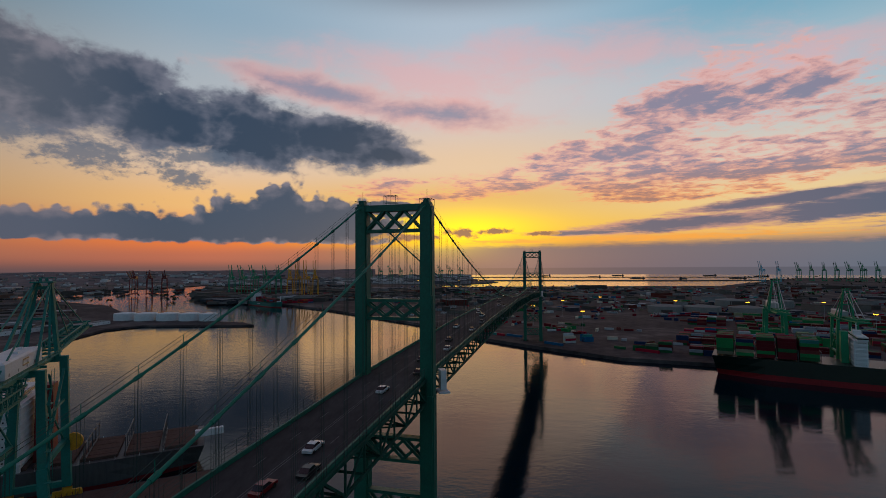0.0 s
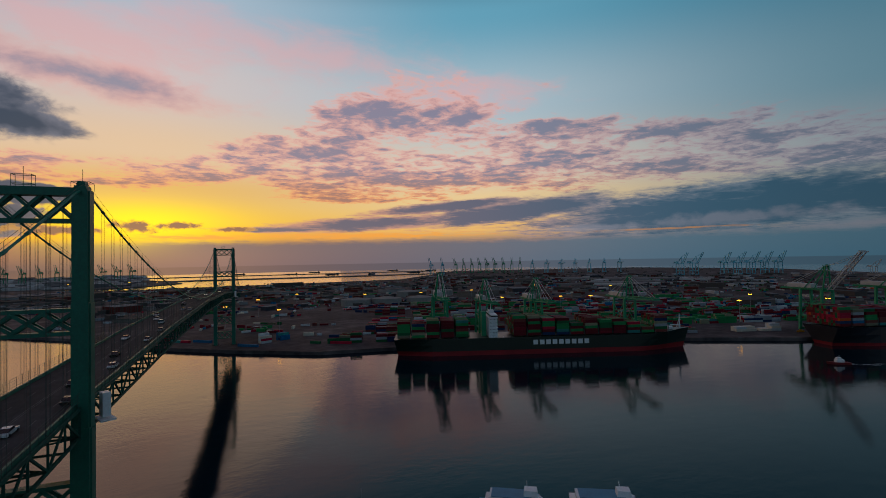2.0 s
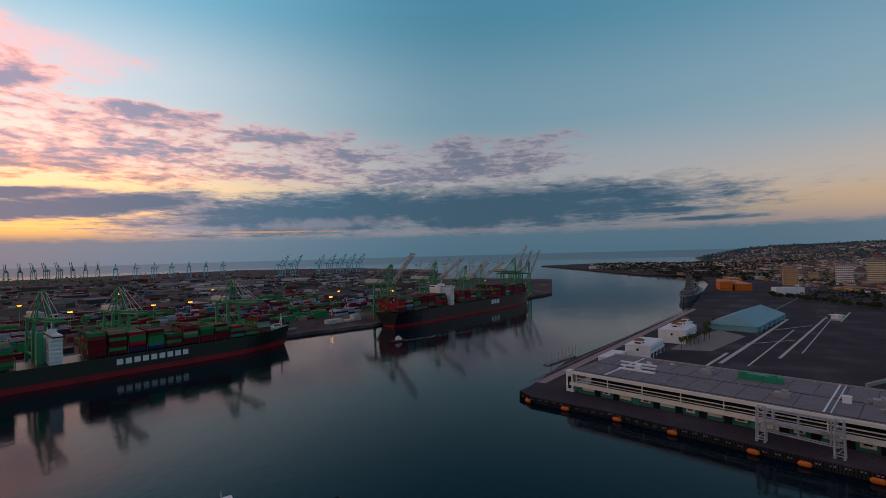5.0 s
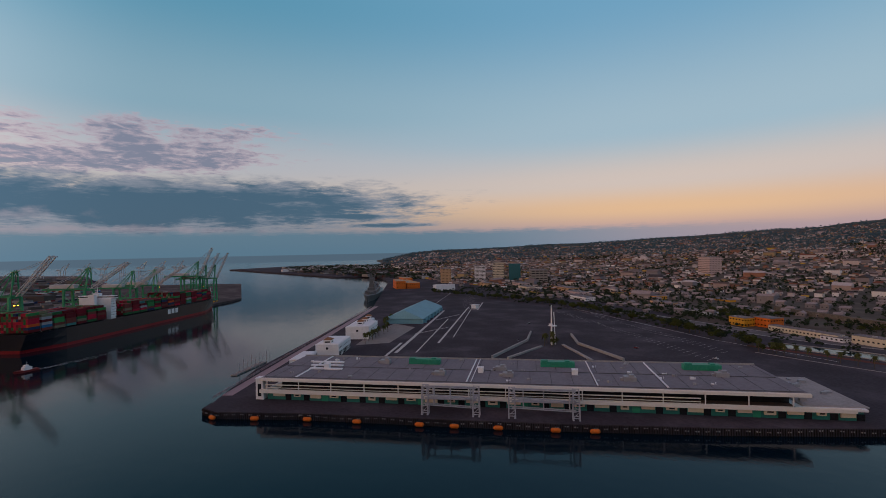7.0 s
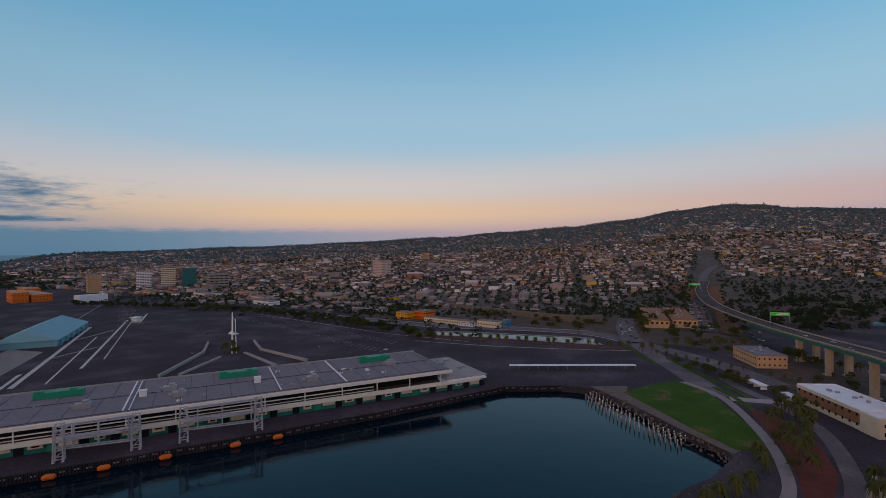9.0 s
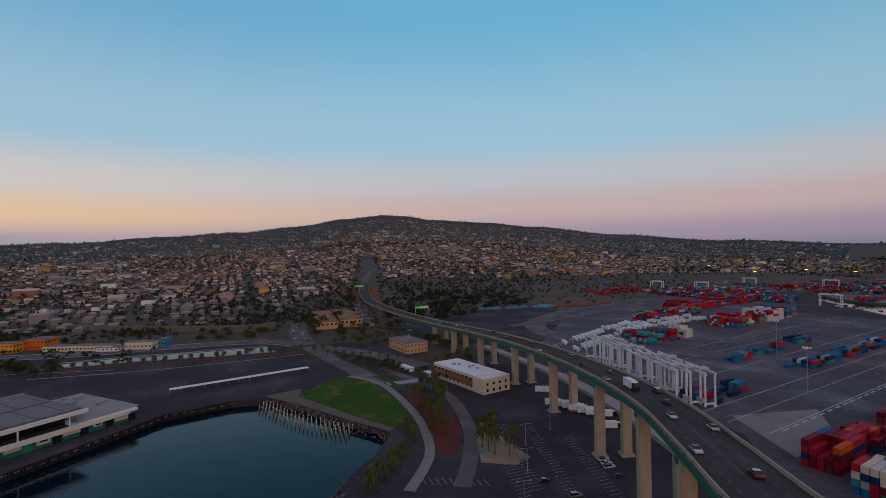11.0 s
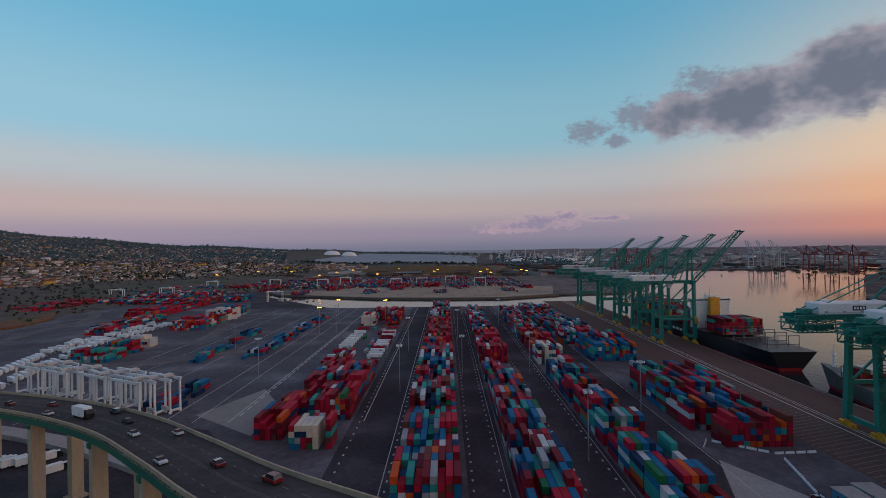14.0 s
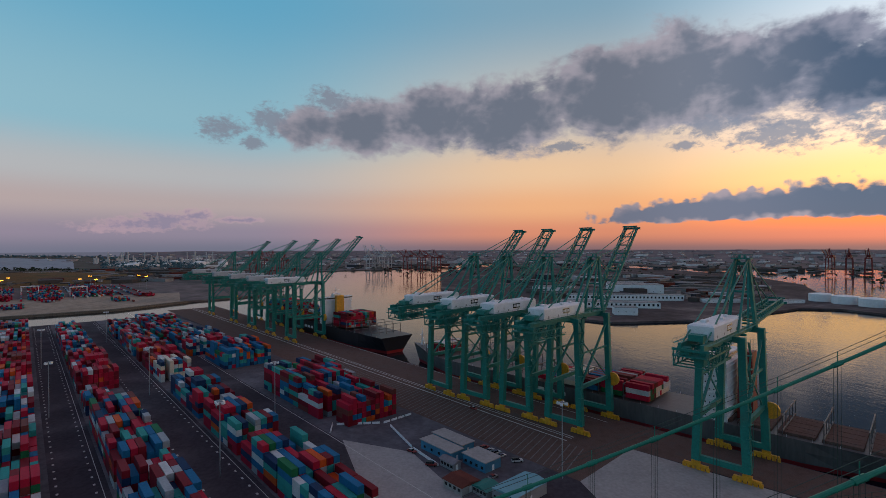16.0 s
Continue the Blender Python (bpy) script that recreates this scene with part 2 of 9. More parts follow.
# what is seen below the true horizon is far water and haze
sky = mixc(step(EL_RAW, -0.35, -0.25), mixc(0.45, sky, lin((60, 66, 80))), sky)
# the sky round the hidden sun is brighter than the rest
lift = mth("ADD", 1.0, mth("MULTIPLY", mth("MULTIPLY", step(daz(12), -66, -36), mth("SUBTRACT", 1.0, step(daz(12), 24, 74))), mth("MULTIPLY", mth("SUBTRACT", 1.0, step(EL, 28, 60)), 0.85)))
gain = wn("ShaderNodeVectorMath", op="SCALE")
put(gain.inputs[0], sky)
put(gain.inputs["Scale"], lift)
sky = gain.outputs[0]
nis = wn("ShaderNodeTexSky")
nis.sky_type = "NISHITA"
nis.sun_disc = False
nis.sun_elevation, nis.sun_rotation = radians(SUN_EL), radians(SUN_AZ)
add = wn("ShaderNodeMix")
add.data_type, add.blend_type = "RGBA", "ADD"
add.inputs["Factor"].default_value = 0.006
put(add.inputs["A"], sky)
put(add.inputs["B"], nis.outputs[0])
bg = wn("ShaderNodeBackground")
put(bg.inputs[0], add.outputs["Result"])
bg.inputs[1].default_value = 1.0
put(wn("ShaderNodeOutputWorld").inputs[0], bg.outputs[0])

sun = new("sun", bpy.data.lights.new("sun", "SUN"))
sun.data.energy, sun.data.angle, sun.data.color = 0.34, radians(40), (1.0, 0.52, 0.18)
sun.matrix_world = look((400 * math.sin(radians(SUN_AZ)), 400 * math.cos(radians(SUN_AZ)), 400 * math.tan(radians(SUN_EL))), (0, 0, 0))

# ---- materials ----
MATS = {}


def material(name, base, rough=0.8, metal=0.0, spec=0.4, vary=0.25, scale=0.3, fine=4.0, bump=0.0, bump_scale=3.0, palette=None, island=False, stain=None, emit=0.0, stretch=(1, 1, 1)):
    """A node material. base: linear colour. vary: how much two scales of noise lighten and darken it. palette: (share, colour) picked per object or per island."""
    m = bpy.data.materials.new(name)
    MATS[name] = m
    m.use_nodes = True
    nt = m.node_tree
    pb = nt.nodes["Principled BSDF"]
    pb.inputs["Roughness"].default_value = rough
    pb.inputs["Metallic"].default_value = metal
    pb.inputs["Specular IOR Level"].default_value = spec
    pos = nt.nodes.new("ShaderNodeNewGeometry")
    mp = nt.nodes.new("ShaderNodeMapping")
    mp.inputs["Scale"].default_value = stretch
    nt.links.new(pos.outputs["Position"], mp.inputs["Vector"])

    def noise_node(sc, det):
        n = nt.nodes.new("ShaderNodeTexNoise")
        n.inputs["Scale"].default_value = sc
        n.inputs["Detail"].default_value = det
        n.inputs["Roughness"].default_value = 0.6
        nt.links.new(mp.outputs[0], n.inputs["Vector"])
        return n.outputs[0]

    a, b = noise_node(scale, 4), noise_node(fine, 3)
    if palette:
        rmp = nt.nodes.new("ShaderNodeValToRGB")
        rmp.color_ramp.interpolation = "CONSTANT"
        els = rmp.color_ramp.elements
        while len(els) > 1:
            els.remove(els[-1])
        tot, acc = sum(s for s, _ in palette), 0.0
        for i, (s, c) in enumerate(palette):
            e = els[0] if i == 0 else els.new(acc / tot)
            e.position = acc / tot
            e.color = (*c, 1)
            acc += s
        if island:
            nt.links.new(pos.outputs["Random Per Island"], rmp.inputs[0])
        else:
            nt.links.new(nt.nodes.new("ShaderNodeObjectInfo").outputs["Random"], rmp.inputs[0])
        col = rmp.outputs[0]
    else:
        rgb = nt.nodes.new("ShaderNodeRGB")
        rgb.outputs[0].default_value = (*base, 1)
        col = rgb.outputs[0]
    if stain:
        mx = nt.nodes.new("ShaderNodeMix")
        mx.data_type = "RGBA"
        rg = nt.nodes.new("ShaderNodeMapRange")
        rg.inputs["From Min"].default_value, rg.inputs["From Max"].default_value = stain[1], stain[2]
        nt.links.new(a, rg.inputs[0])
        nt.links.new(rg.outputs[0], mx.inputs["Factor"])
        nt.links.new(col, mx.inputs["A"])
        mx.inputs["B"].default_value = (*stain[0], 1)
        col = mx.outputs["Result"]
    sm = nt.nodes.new("ShaderNodeMath")
    sm.operation = "ADD"
    nt.links.new(a, sm.inputs[0])
    nt.links.new(b, sm.inputs[1])
    mr = nt.nodes.new("ShaderNodeMapRange")
    mr.inputs["From Min"].default_value, mr.inputs["From Max"].default_value = 0.65, 1.35
    mr.inputs["To Min"].default_value, mr.inputs["To Max"].default_value = 1 - vary, 1 + vary
    nt.links.new(sm.outputs[0], mr.inputs[0])
    hs = nt.nodes.new("ShaderNodeHueSaturation")
    nt.links.new(mr.outputs[0], hs.inputs["Value"])
    nt.links.new(col, hs.inputs["Color"])
    nt.links.new(hs.outputs[0], pb.inputs["Base Color"])
    if bump:
        bn = nt.nodes.new("ShaderNodeBump")
        bn.inputs["Strength"].default_value = 0.6
        bn.inputs["Distance"].default_value = bump
        nt.links.new(noise_node(bump_scale, 4), bn.inputs["Height"])
        nt.links.new(bn.outputs[0], pb.inputs["Normal"])
    if emit:
        pb.inputs["Emission Color"].default_value = (*base, 1)
        pb.inputs["Emission Strength"].default_value = emit
    return m


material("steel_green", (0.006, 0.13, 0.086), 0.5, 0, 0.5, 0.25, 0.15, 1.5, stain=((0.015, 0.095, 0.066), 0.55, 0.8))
# darker than the tower steel: backlit shade put into the green, plus grime
material("truss_shade_green", (0.006, 0.075, 0.052), 0.6, 0, 0.3, 0.3, 0.2, 1.5, stain=((0.020, 0.050, 0.040), 0.5, 0.75))
material("cable_green", (0.010, 0.19, 0.125), 0.5, 0, 0.4, 0.15)
material("wire", (0.05, 0.07, 0.06), 0.6, 0, 0.3, 0.1)
material("crane_teal", (0.012, 0.195, 0.162), 0.5, 0, 0.4, 0.25, 0.12, 1.2, stain=((0.03, 0.12, 0.095), 0.55, 0.8))
material("crane_green", (0.014, 0.27, 0.125), 0.5, 0, 0.4, 0.25, 0.12, 1.2)
material("crane_pale", (0.46, 0.45, 0.45), 0.5, 0, 0.4, 0.2, 0.12, 1.2)
material("crane_blue", (0.05, 0.20, 0.33), 0.5, 0, 0.4, 0.2)
material("crane_red", (0.20, 0.02, 0.02), 0.5, 0, 0.4, 0.2)
material("white_paint", (0.74, 0.75, 0.77), 0.5, 0, 0.4, 0.14, 0.2, 2.0, stain=((0.4, 0.4, 0.38), 0.6, 0.85))
material("fascia_white", (0.74, 0.71, 0.66), 0.6, 0, 0.3, 0.08, 0.15, 1.5)
material("weathered_timber", (0.34, 0.32, 0.30), 0.95, 0, 0.08, 0.3, 0.5, 3.0)
material("house_white", (0.48, 0.50, 0.53), 0.5, 0, 0.4, 0.14, 0.2, 2.0)
material("cream_paint", (0.62, 0.55, 0.42), 0.6, 0, 0.3, 0.12, 0.2, 2.0)
material("yellow_paint", (0.66, 0.31, 0.02), 0.5, 0, 0.4, 0.3, 0.5, 3.0)
material("orange_paint", (0.62, 0.14, 0.015), 0.6, 0, 0.3, 0.25, 0.5, 3.0)
material("teal_panel", (0.01, 0.16, 0.14), 0.5, 0, 0.4, 0.15, 0.2, 2.0)
material("asphalt", (0.056, 0.050, 0.060), 0.95, 0, 0.08, 0.32, 0.025, 0.5, stain=((0.092, 0.083, 0.094), 0.5, 0.75))
material("yard_asphalt", (0.104, 0.101, 0.116), 0.95, 0, 0.08, 0.35, 0.02, 0.35, stain=((0.165, 0.160, 0.180), 0.5, 0.72))
material("road", (0.135, 0.125, 0.130), 0.95, 0, 0.08, 0.25, 0.06, 0.8, stain=((0.19, 0.175, 0.178), 0.52, 0.75))
material("bridge_road", (0.070, 0.063, 0.064), 0.95, 0, 0.08, 0.3, 0.08, 0.9, stain=((0.095, 0.085, 0.084), 0.52, 0.75), stretch=(1, 0.35, 1))
material("red_dirt", (0.19, 0.095, 0.055), 0.95, 0, 0.08, 0.4, 0.02, 0.25, stain=((0.085, 0.075, 0.040), 0.52, 0.66))
material("pale_dirt", (0.36, 0.29, 0.22), 0.95, 0, 0.08, 0.4, 0.012, 0.12, stain=((0.22, 0.185, 0.15), 0.48, 0.66))
material("gangway_grey", (0.36, 0.38, 0.43), 0.6, 0, 0.3, 0.2, 0.4, 2.0)
material("concrete", (0.26, 0.25, 0.235), 0.95, 0, 0.08, 0.22, 0.1, 1.5, stain=((0.16, 0.15, 0.14), 0.55, 0.8))
material("pier_concrete", (0.42, 0.34, 0.25), 0.95, 0, 0.08, 0.15, 0.12, 1.0, stain=((0.25, 0.2, 0.16), 0.56, 0.85), stretch=(1, 1, 0.25))
material("pale_concrete", (0.34, 0.33, 0.32), 0.95, 0, 0.08, 0.2, 0.08, 0.8, stain=((0.22, 0.21, 0.2), 0.55, 0.8))
material("dark_timber", (0.016, 0.014, 0.013), 0.95, 0, 0.08, 0.4, 0.5, 3.0)
material("island_ground", (0.082, 0.068, 0.070), 0.95, 0, 0.08, 0.5, 0.012, 0.1, stain=((0.13, 0.112, 0.108), 0.52, 0.66))
material("faded_paint", (0.17, 0.16, 0.155), 0.95, 0, 0.08, 0.4, 0.3, 2.0)
material("line_paint", (0.5, 0.5, 0.48), 0.95, 0, 0.08, 0.2, 0.6, 4.0)
material("roof_grey", (0.21, 0.205, 0.225), 0.95, 0, 0.08, 0.2, 0.06, 0.7, stain=((0.15, 0.145, 0.16), 0.52, 0.75))
material("roof_seam", (0.08, 0.08, 0.085), 0.8, 0, 0.3, 0.2)
material("green_unit", (0.01, 0.26, 0.16), 0.5, 0, 0.4, 0.15)
material("tent_blue", (0.16, 0.36, 0.42), 0.6, 0, 0.3, 0.12, 0.1, 1.0)
material("dark_glass", (0.015, 0.018, 0.022), 0.1, 0, 0.6, 0.1)
material("teal_glass", (0.03, 0.14, 0.16), 0.12, 0, 0.6, 0.15)
material("brick_tan", (0.26, 0.13, 0.07), 0.85, 0, 0.2, 0.2, 0.3, 3.0)
material("stucco_peach", (0.52, 0.33, 0.19), 0.85, 0, 0.2, 0.12, 0.2, 2.0)
material("stucco_pink", (0.52, 0.40, 0.38), 0.85, 0, 0.2, 0.12, 0.2, 2.0)
material("rail_pink", (0.34, 0.24, 0.25), 0.7, 0, 0.3, 0.15)
material("hull_green", (0.006, 0.018, 0.014), 0.4, 0, 0.5, 0.25, 0.05, 0.6)
material("hull_red", (0.26, 0.010, 0.016), 0.55, 0, 0.4, 0.3, 0.06, 0.7)
material("hull_navy", (0.012, 0.013, 0.02), 0.4, 0, 0.5, 0.25, 0.05, 0.6)
material("hull_grey", (0.10, 0.10, 0.105), 0.5, 0, 0.4, 0.3, 0.06, 0.7, stain=((0.06, 0.05, 0.05), 0.55, 0.8), stretch=(1, 1, 0.2))
material("navy_grey", (0.10, 0.112, 0.122), 0.5, 0, 0.4, 0.2)
material("rust_deck", (0.125, 0.082, 0.07), 0.95, 0, 0.08, 0.35, 0.2, 2.0, stain=((0.08, 0.066, 0.062), 0.5, 0.75))
material("lawn", (0.040, 0.095, 0.012), 0.95, 0, 0.08, 0.35, 0.08, 1.2, bump=0.1, bump_scale=2.0, stain=((0.13, 0.085, 0.04), 0.57, 0.68))
material("sand", (0.30, 0.24, 0.17), 0.95, 0, 0.08, 0.25, 0.1, 1.2)
material("red_paving", (0.13, 0.045, 0.035), 0.95, 0, 0.08, 0.25, 0.15, 1.5)
material("riprap", (0.15, 0.13, 0.11), 0.95, 0, 0.08, 0.4, 0.4, 1.5, bump=0.5, bump_scale=0.8)
material("dry_grass", (0.15, 0.085, 0.035), 0.95, 0, 0.08, 0.4, 0.015, 0.2, stain=((0.055, 0.06, 0.025), 0.48, 0.66))
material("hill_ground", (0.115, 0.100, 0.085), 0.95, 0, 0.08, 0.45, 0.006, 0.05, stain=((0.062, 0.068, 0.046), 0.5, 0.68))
# far land's own earth tone, lightened for the distance haze that is missing
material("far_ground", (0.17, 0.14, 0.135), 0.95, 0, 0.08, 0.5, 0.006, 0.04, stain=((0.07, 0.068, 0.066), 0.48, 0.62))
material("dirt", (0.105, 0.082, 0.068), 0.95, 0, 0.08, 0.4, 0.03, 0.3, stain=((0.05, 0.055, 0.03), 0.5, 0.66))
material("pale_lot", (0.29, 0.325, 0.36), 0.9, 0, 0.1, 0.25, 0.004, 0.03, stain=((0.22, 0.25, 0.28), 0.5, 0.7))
# paler again at the horizon: haze painted into the ground colour
material("far_rise_haze", (0.20, 0.165, 0.17), 0.95, 0, 0.08, 0.5, 0.004, 0.02, stain=((0.10, 0.10, 0.11), 0.48, 0.62))
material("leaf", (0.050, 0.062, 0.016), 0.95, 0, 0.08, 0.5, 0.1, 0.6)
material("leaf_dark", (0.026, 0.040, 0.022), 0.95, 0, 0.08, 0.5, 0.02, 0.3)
# ridge leaves paler and bluer: distance haze put into the leaf colour
material("leaf_ridge_haze", (0.060, 0.125, 0.155), 0.95, 0, 0.08, 0.5, 0.02, 0.3)
material("palm_leaf", (0.075, 0.085, 0.028), 0.95, 0, 0.08, 0.35, 0.2, 1.5)
material("bark", (0.10, 0.075, 0.05), 0.9, 0, 0.2, 0.3, 0.5, 4.0)
material("rubber", (0.02, 0.02, 0.02), 0.9, 0, 0.2, 0.2)
material("steel_grey", (0.30, 0.31, 0.33), 0.5, 0.2, 0.5, 0.15)
# faint emission added so the sign panel shows brighter; it is no lamp
material("sign_green_glow", (0.02, 0.42, 0.04), 0.6, 0, 0.3, 0.05, emit=0.25)
material("sodium_lamp", (1.0, 0.46, 0.03), 0.5, emit=6.0)
material("white_lamp", (1.0, 0.86, 0.6), 0.5, emit=4.0)
material("far_blue", (0.12, 0.48, 0.60), 0.6, 0, 0.3, 0.2)
material("car_paint", (0.3, 0.3, 0.3), 0.3, 0.1, 0.6, 0.05, palette=[(5, (0.55, 0.56, 0.58)), (3, (0.02, 0.02, 0.022)), (2, (0.20, 0.21, 0.22)), (2, (0.22, 0.015, 0.015)), (1, (0.03, 0.05, 0.11))])
for tone, base in (("white", (0.62, 0.63, 0.65)), ("red", (0.22, 0.012, 0.014)), ("dark", (0.018, 0.018, 0.020))):
    material("paint_" + tone, base, 0.3, 0.1, 0.6, 0.06)
material("wake_foam", (0.42, 0.47, 0.50), 0.7, 0, 0.3, 0.5, 0.3, 1.5)
material("walls_mix", (0.4, 0.4, 0.4), 0.95, 0, 0.08, 0.15, 0.05, 0.6, island=True,
         palette=[(4, (0.54, 0.48, 0.47)), (3, (0.40, 0.31, 0.28)), (1.6, (0.36, 0.27, 0.15)), (3, (0.24, 0.22, 0.23)), (1.4, (0.32, 0.16, 0.11)), (1.4, (0.74, 0.72, 0.72)), (0.6, (0.58, 0.38, 0.08))])
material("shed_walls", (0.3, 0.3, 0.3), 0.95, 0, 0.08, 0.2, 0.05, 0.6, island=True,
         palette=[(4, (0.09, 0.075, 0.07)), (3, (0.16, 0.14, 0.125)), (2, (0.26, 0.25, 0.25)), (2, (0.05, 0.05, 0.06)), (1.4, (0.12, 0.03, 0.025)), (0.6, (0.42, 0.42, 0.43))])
# far sheds: own pale tones, palette lightened further to stand for distance haze
material("shed_pale_haze", (0.3, 0.3, 0.3), 0.95, 0, 0.08, 0.2, 0.05, 0.6, island=True,
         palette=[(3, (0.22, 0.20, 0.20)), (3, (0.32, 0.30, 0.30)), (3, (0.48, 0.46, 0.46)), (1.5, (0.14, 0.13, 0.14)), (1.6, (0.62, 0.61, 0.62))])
material("shed_roofs", (0.2, 0.2, 0.2), 0.95, 0, 0.08, 0.2, 0.05, 0.6, island=True,
         palette=[(4, (0.075, 0.07, 0.07)), (3, (0.13, 0.12, 0.12)), (2, (0.20, 0.20, 0.21)), (1, (0.10, 0.05, 0.04)), (0.5, (0.42, 0.43, 0.45))])
material("roofs_mix", (0.2, 0.2, 0.2), 0.95, 0, 0.08, 0.2, 0.05, 0.6, island=True,
         palette=[(3, (0.12, 0.09, 0.085)), (3, (0.19, 0.165, 0.165)), (2, (0.30, 0.26, 0.26)), (2.4, (0.20, 0.085, 0.06)), (1.3, (0.48, 0.45, 0.45)), (2, (0.07, 0.065, 0.07))])
RED, MAROON, ORANGE = (0.38, 0.008, 0.034), (0.17, 0.006, 0.016), (0.52, 0.075, 0.012)
BLUE, NAVY, TEAL = (0.008, 0.12, 0.26), (0.008, 0.028, 0.085), (0.028, 0.26, 0.24)
GREY, WHITE, GREEN, BROWN, CREAM = (0.28, 0.31, 0.34), (0.48, 0.50, 0.52), (0.012, 0.13, 0.05), (0.15, 0.035, 0.030), (0.60, 0.52, 0.42)
MIX = [(7, RED), (4, MAROON), (1.2, ORANGE), (5, BLUE), (2.4, NAVY), (3.2, TEAL), (1.8, GREY), (1.7, WHITE), (0.8, GREEN), (1.2, BROWN)]
PAL = {"mixed": MIX, "red": [(6, RED), (5, MAROON), (1, ORANGE), (1, BROWN), (0.7, BLUE)], "blue": [(6, BLUE), (2, NAVY), (1, RED), (0.5, ORANGE), (1, TEAL)],
       "white": [(6, CREAM), (3, WHITE), (0.6, RED), (0.4, MAROON)], "green": [(5, TEAL), (2, GREEN), (1, GREY), (1, RED)], "orange": [(1.6, ORANGE), (6, RED), (1, TEAL), (1.4, BLUE), (3, MAROON), (1.2, WHITE)],
       "blue_mix": [(4, BLUE), (3, NAVY), (2.5, RED), (2, MAROON), (2, TEAL), (1.5, WHITE), (1, GREY), (1, ORANGE)], "teal_mix": [(4, TEAL), (2, BLUE), (2.5, RED), (2, GREY), (1.5, WHITE), (1.5, MAROON), (1, GREEN), (1, ORANGE)],
       "grey_mix": [(5, GREY), (3, MAROON), (2, WHITE), (2, NAVY), (1, RED), (1, TEAL)],
       "deck_green": [(6, (0.016, 0.20, 0.06)), (1.6, MAROON), (1.4, (0.26, 0.24, 0.15)), (0.8, (0.03, 0.18, 0.17))],
       "ship": [(7, (0.11, 0.006, 0.012)), (4, BROWN), (4, (0.010, 0.10, 0.035)), (1.4, RED), (0.6, GREY), (1.4, NAVY), (0.8, (0.16, 0.15, 0.1))]}
for key, pal in PAL.items():
    material("container_" + key, RED, 0.7, 0, 0.18, 0.22, 0.12, 1.5, palette=pal, bump=0.0)
    material("containers_" + key, RED, 0.7, 0, 0.18, 0.22, 0.12, 1.5, palette=pal, island=True)


def water_material():
    m = bpy.data.materials.new("harbour_water")
    MATS["harbour_water"] = m
    m.use_nodes = True
    nt = m.node_tree
    pb = nt.nodes["Principled BSDF"]
    pb.inputs["Base Color"].default_value = (0.0006, 0.009, 0.017, 1)
    pb.inputs["Roughness"].default_value = 0.08
    pb.inputs["Specular IOR Level"].default_value = 0.5
    pb.inputs["IOR"].default_value = 1.22
    pos = nt.nodes.new("ShaderNodeNewGeometry")
    total = None
    for sc, wt in (((0.10, 0.17, 0.1), 0.55), ((0.34, 0.55, 0.3), 0.32), ((0.018, 0.026, 0.02), 1.3)):
        mp = nt.nodes.new("ShaderNodeMapping")
        mp.inputs["Scale"].default_value = sc
        mp.inputs["Rotation"].default_value = (0, 0, 0.5)
        nt.links.new(pos.outputs["Position"], mp.inputs["Vector"])
        n = nt.nodes.new("ShaderNodeTexNoise")
        n.inputs["Scale"].default_value = 1.0
        n.inputs["Detail"].default_value = 2.0
        nt.links.new(mp.outputs[0], n.inputs["Vector"])
        ml = nt.nodes.new("ShaderNodeMath")
        ml.operation = "MULTIPLY_ADD"
        nt.links.new(n.outputs[0], ml.inputs[0])
        ml.inputs[1].default_value = wt
        if total is None:
            ml.inputs[2].default_value = 0
        else:
            nt.links.new(total, ml.inputs[2])
        total = ml.outputs[0]
    bn = nt.nodes.new("ShaderNodeBump")
    bn.inputs["Strength"].default_value = 0.5
    bn.inputs["Distance"].default_value = 0.24
    nt.links.new(total, bn.inputs["Height"])
    nt.links.new(bn.outputs[0], pb.inputs["Normal"])


water_material()


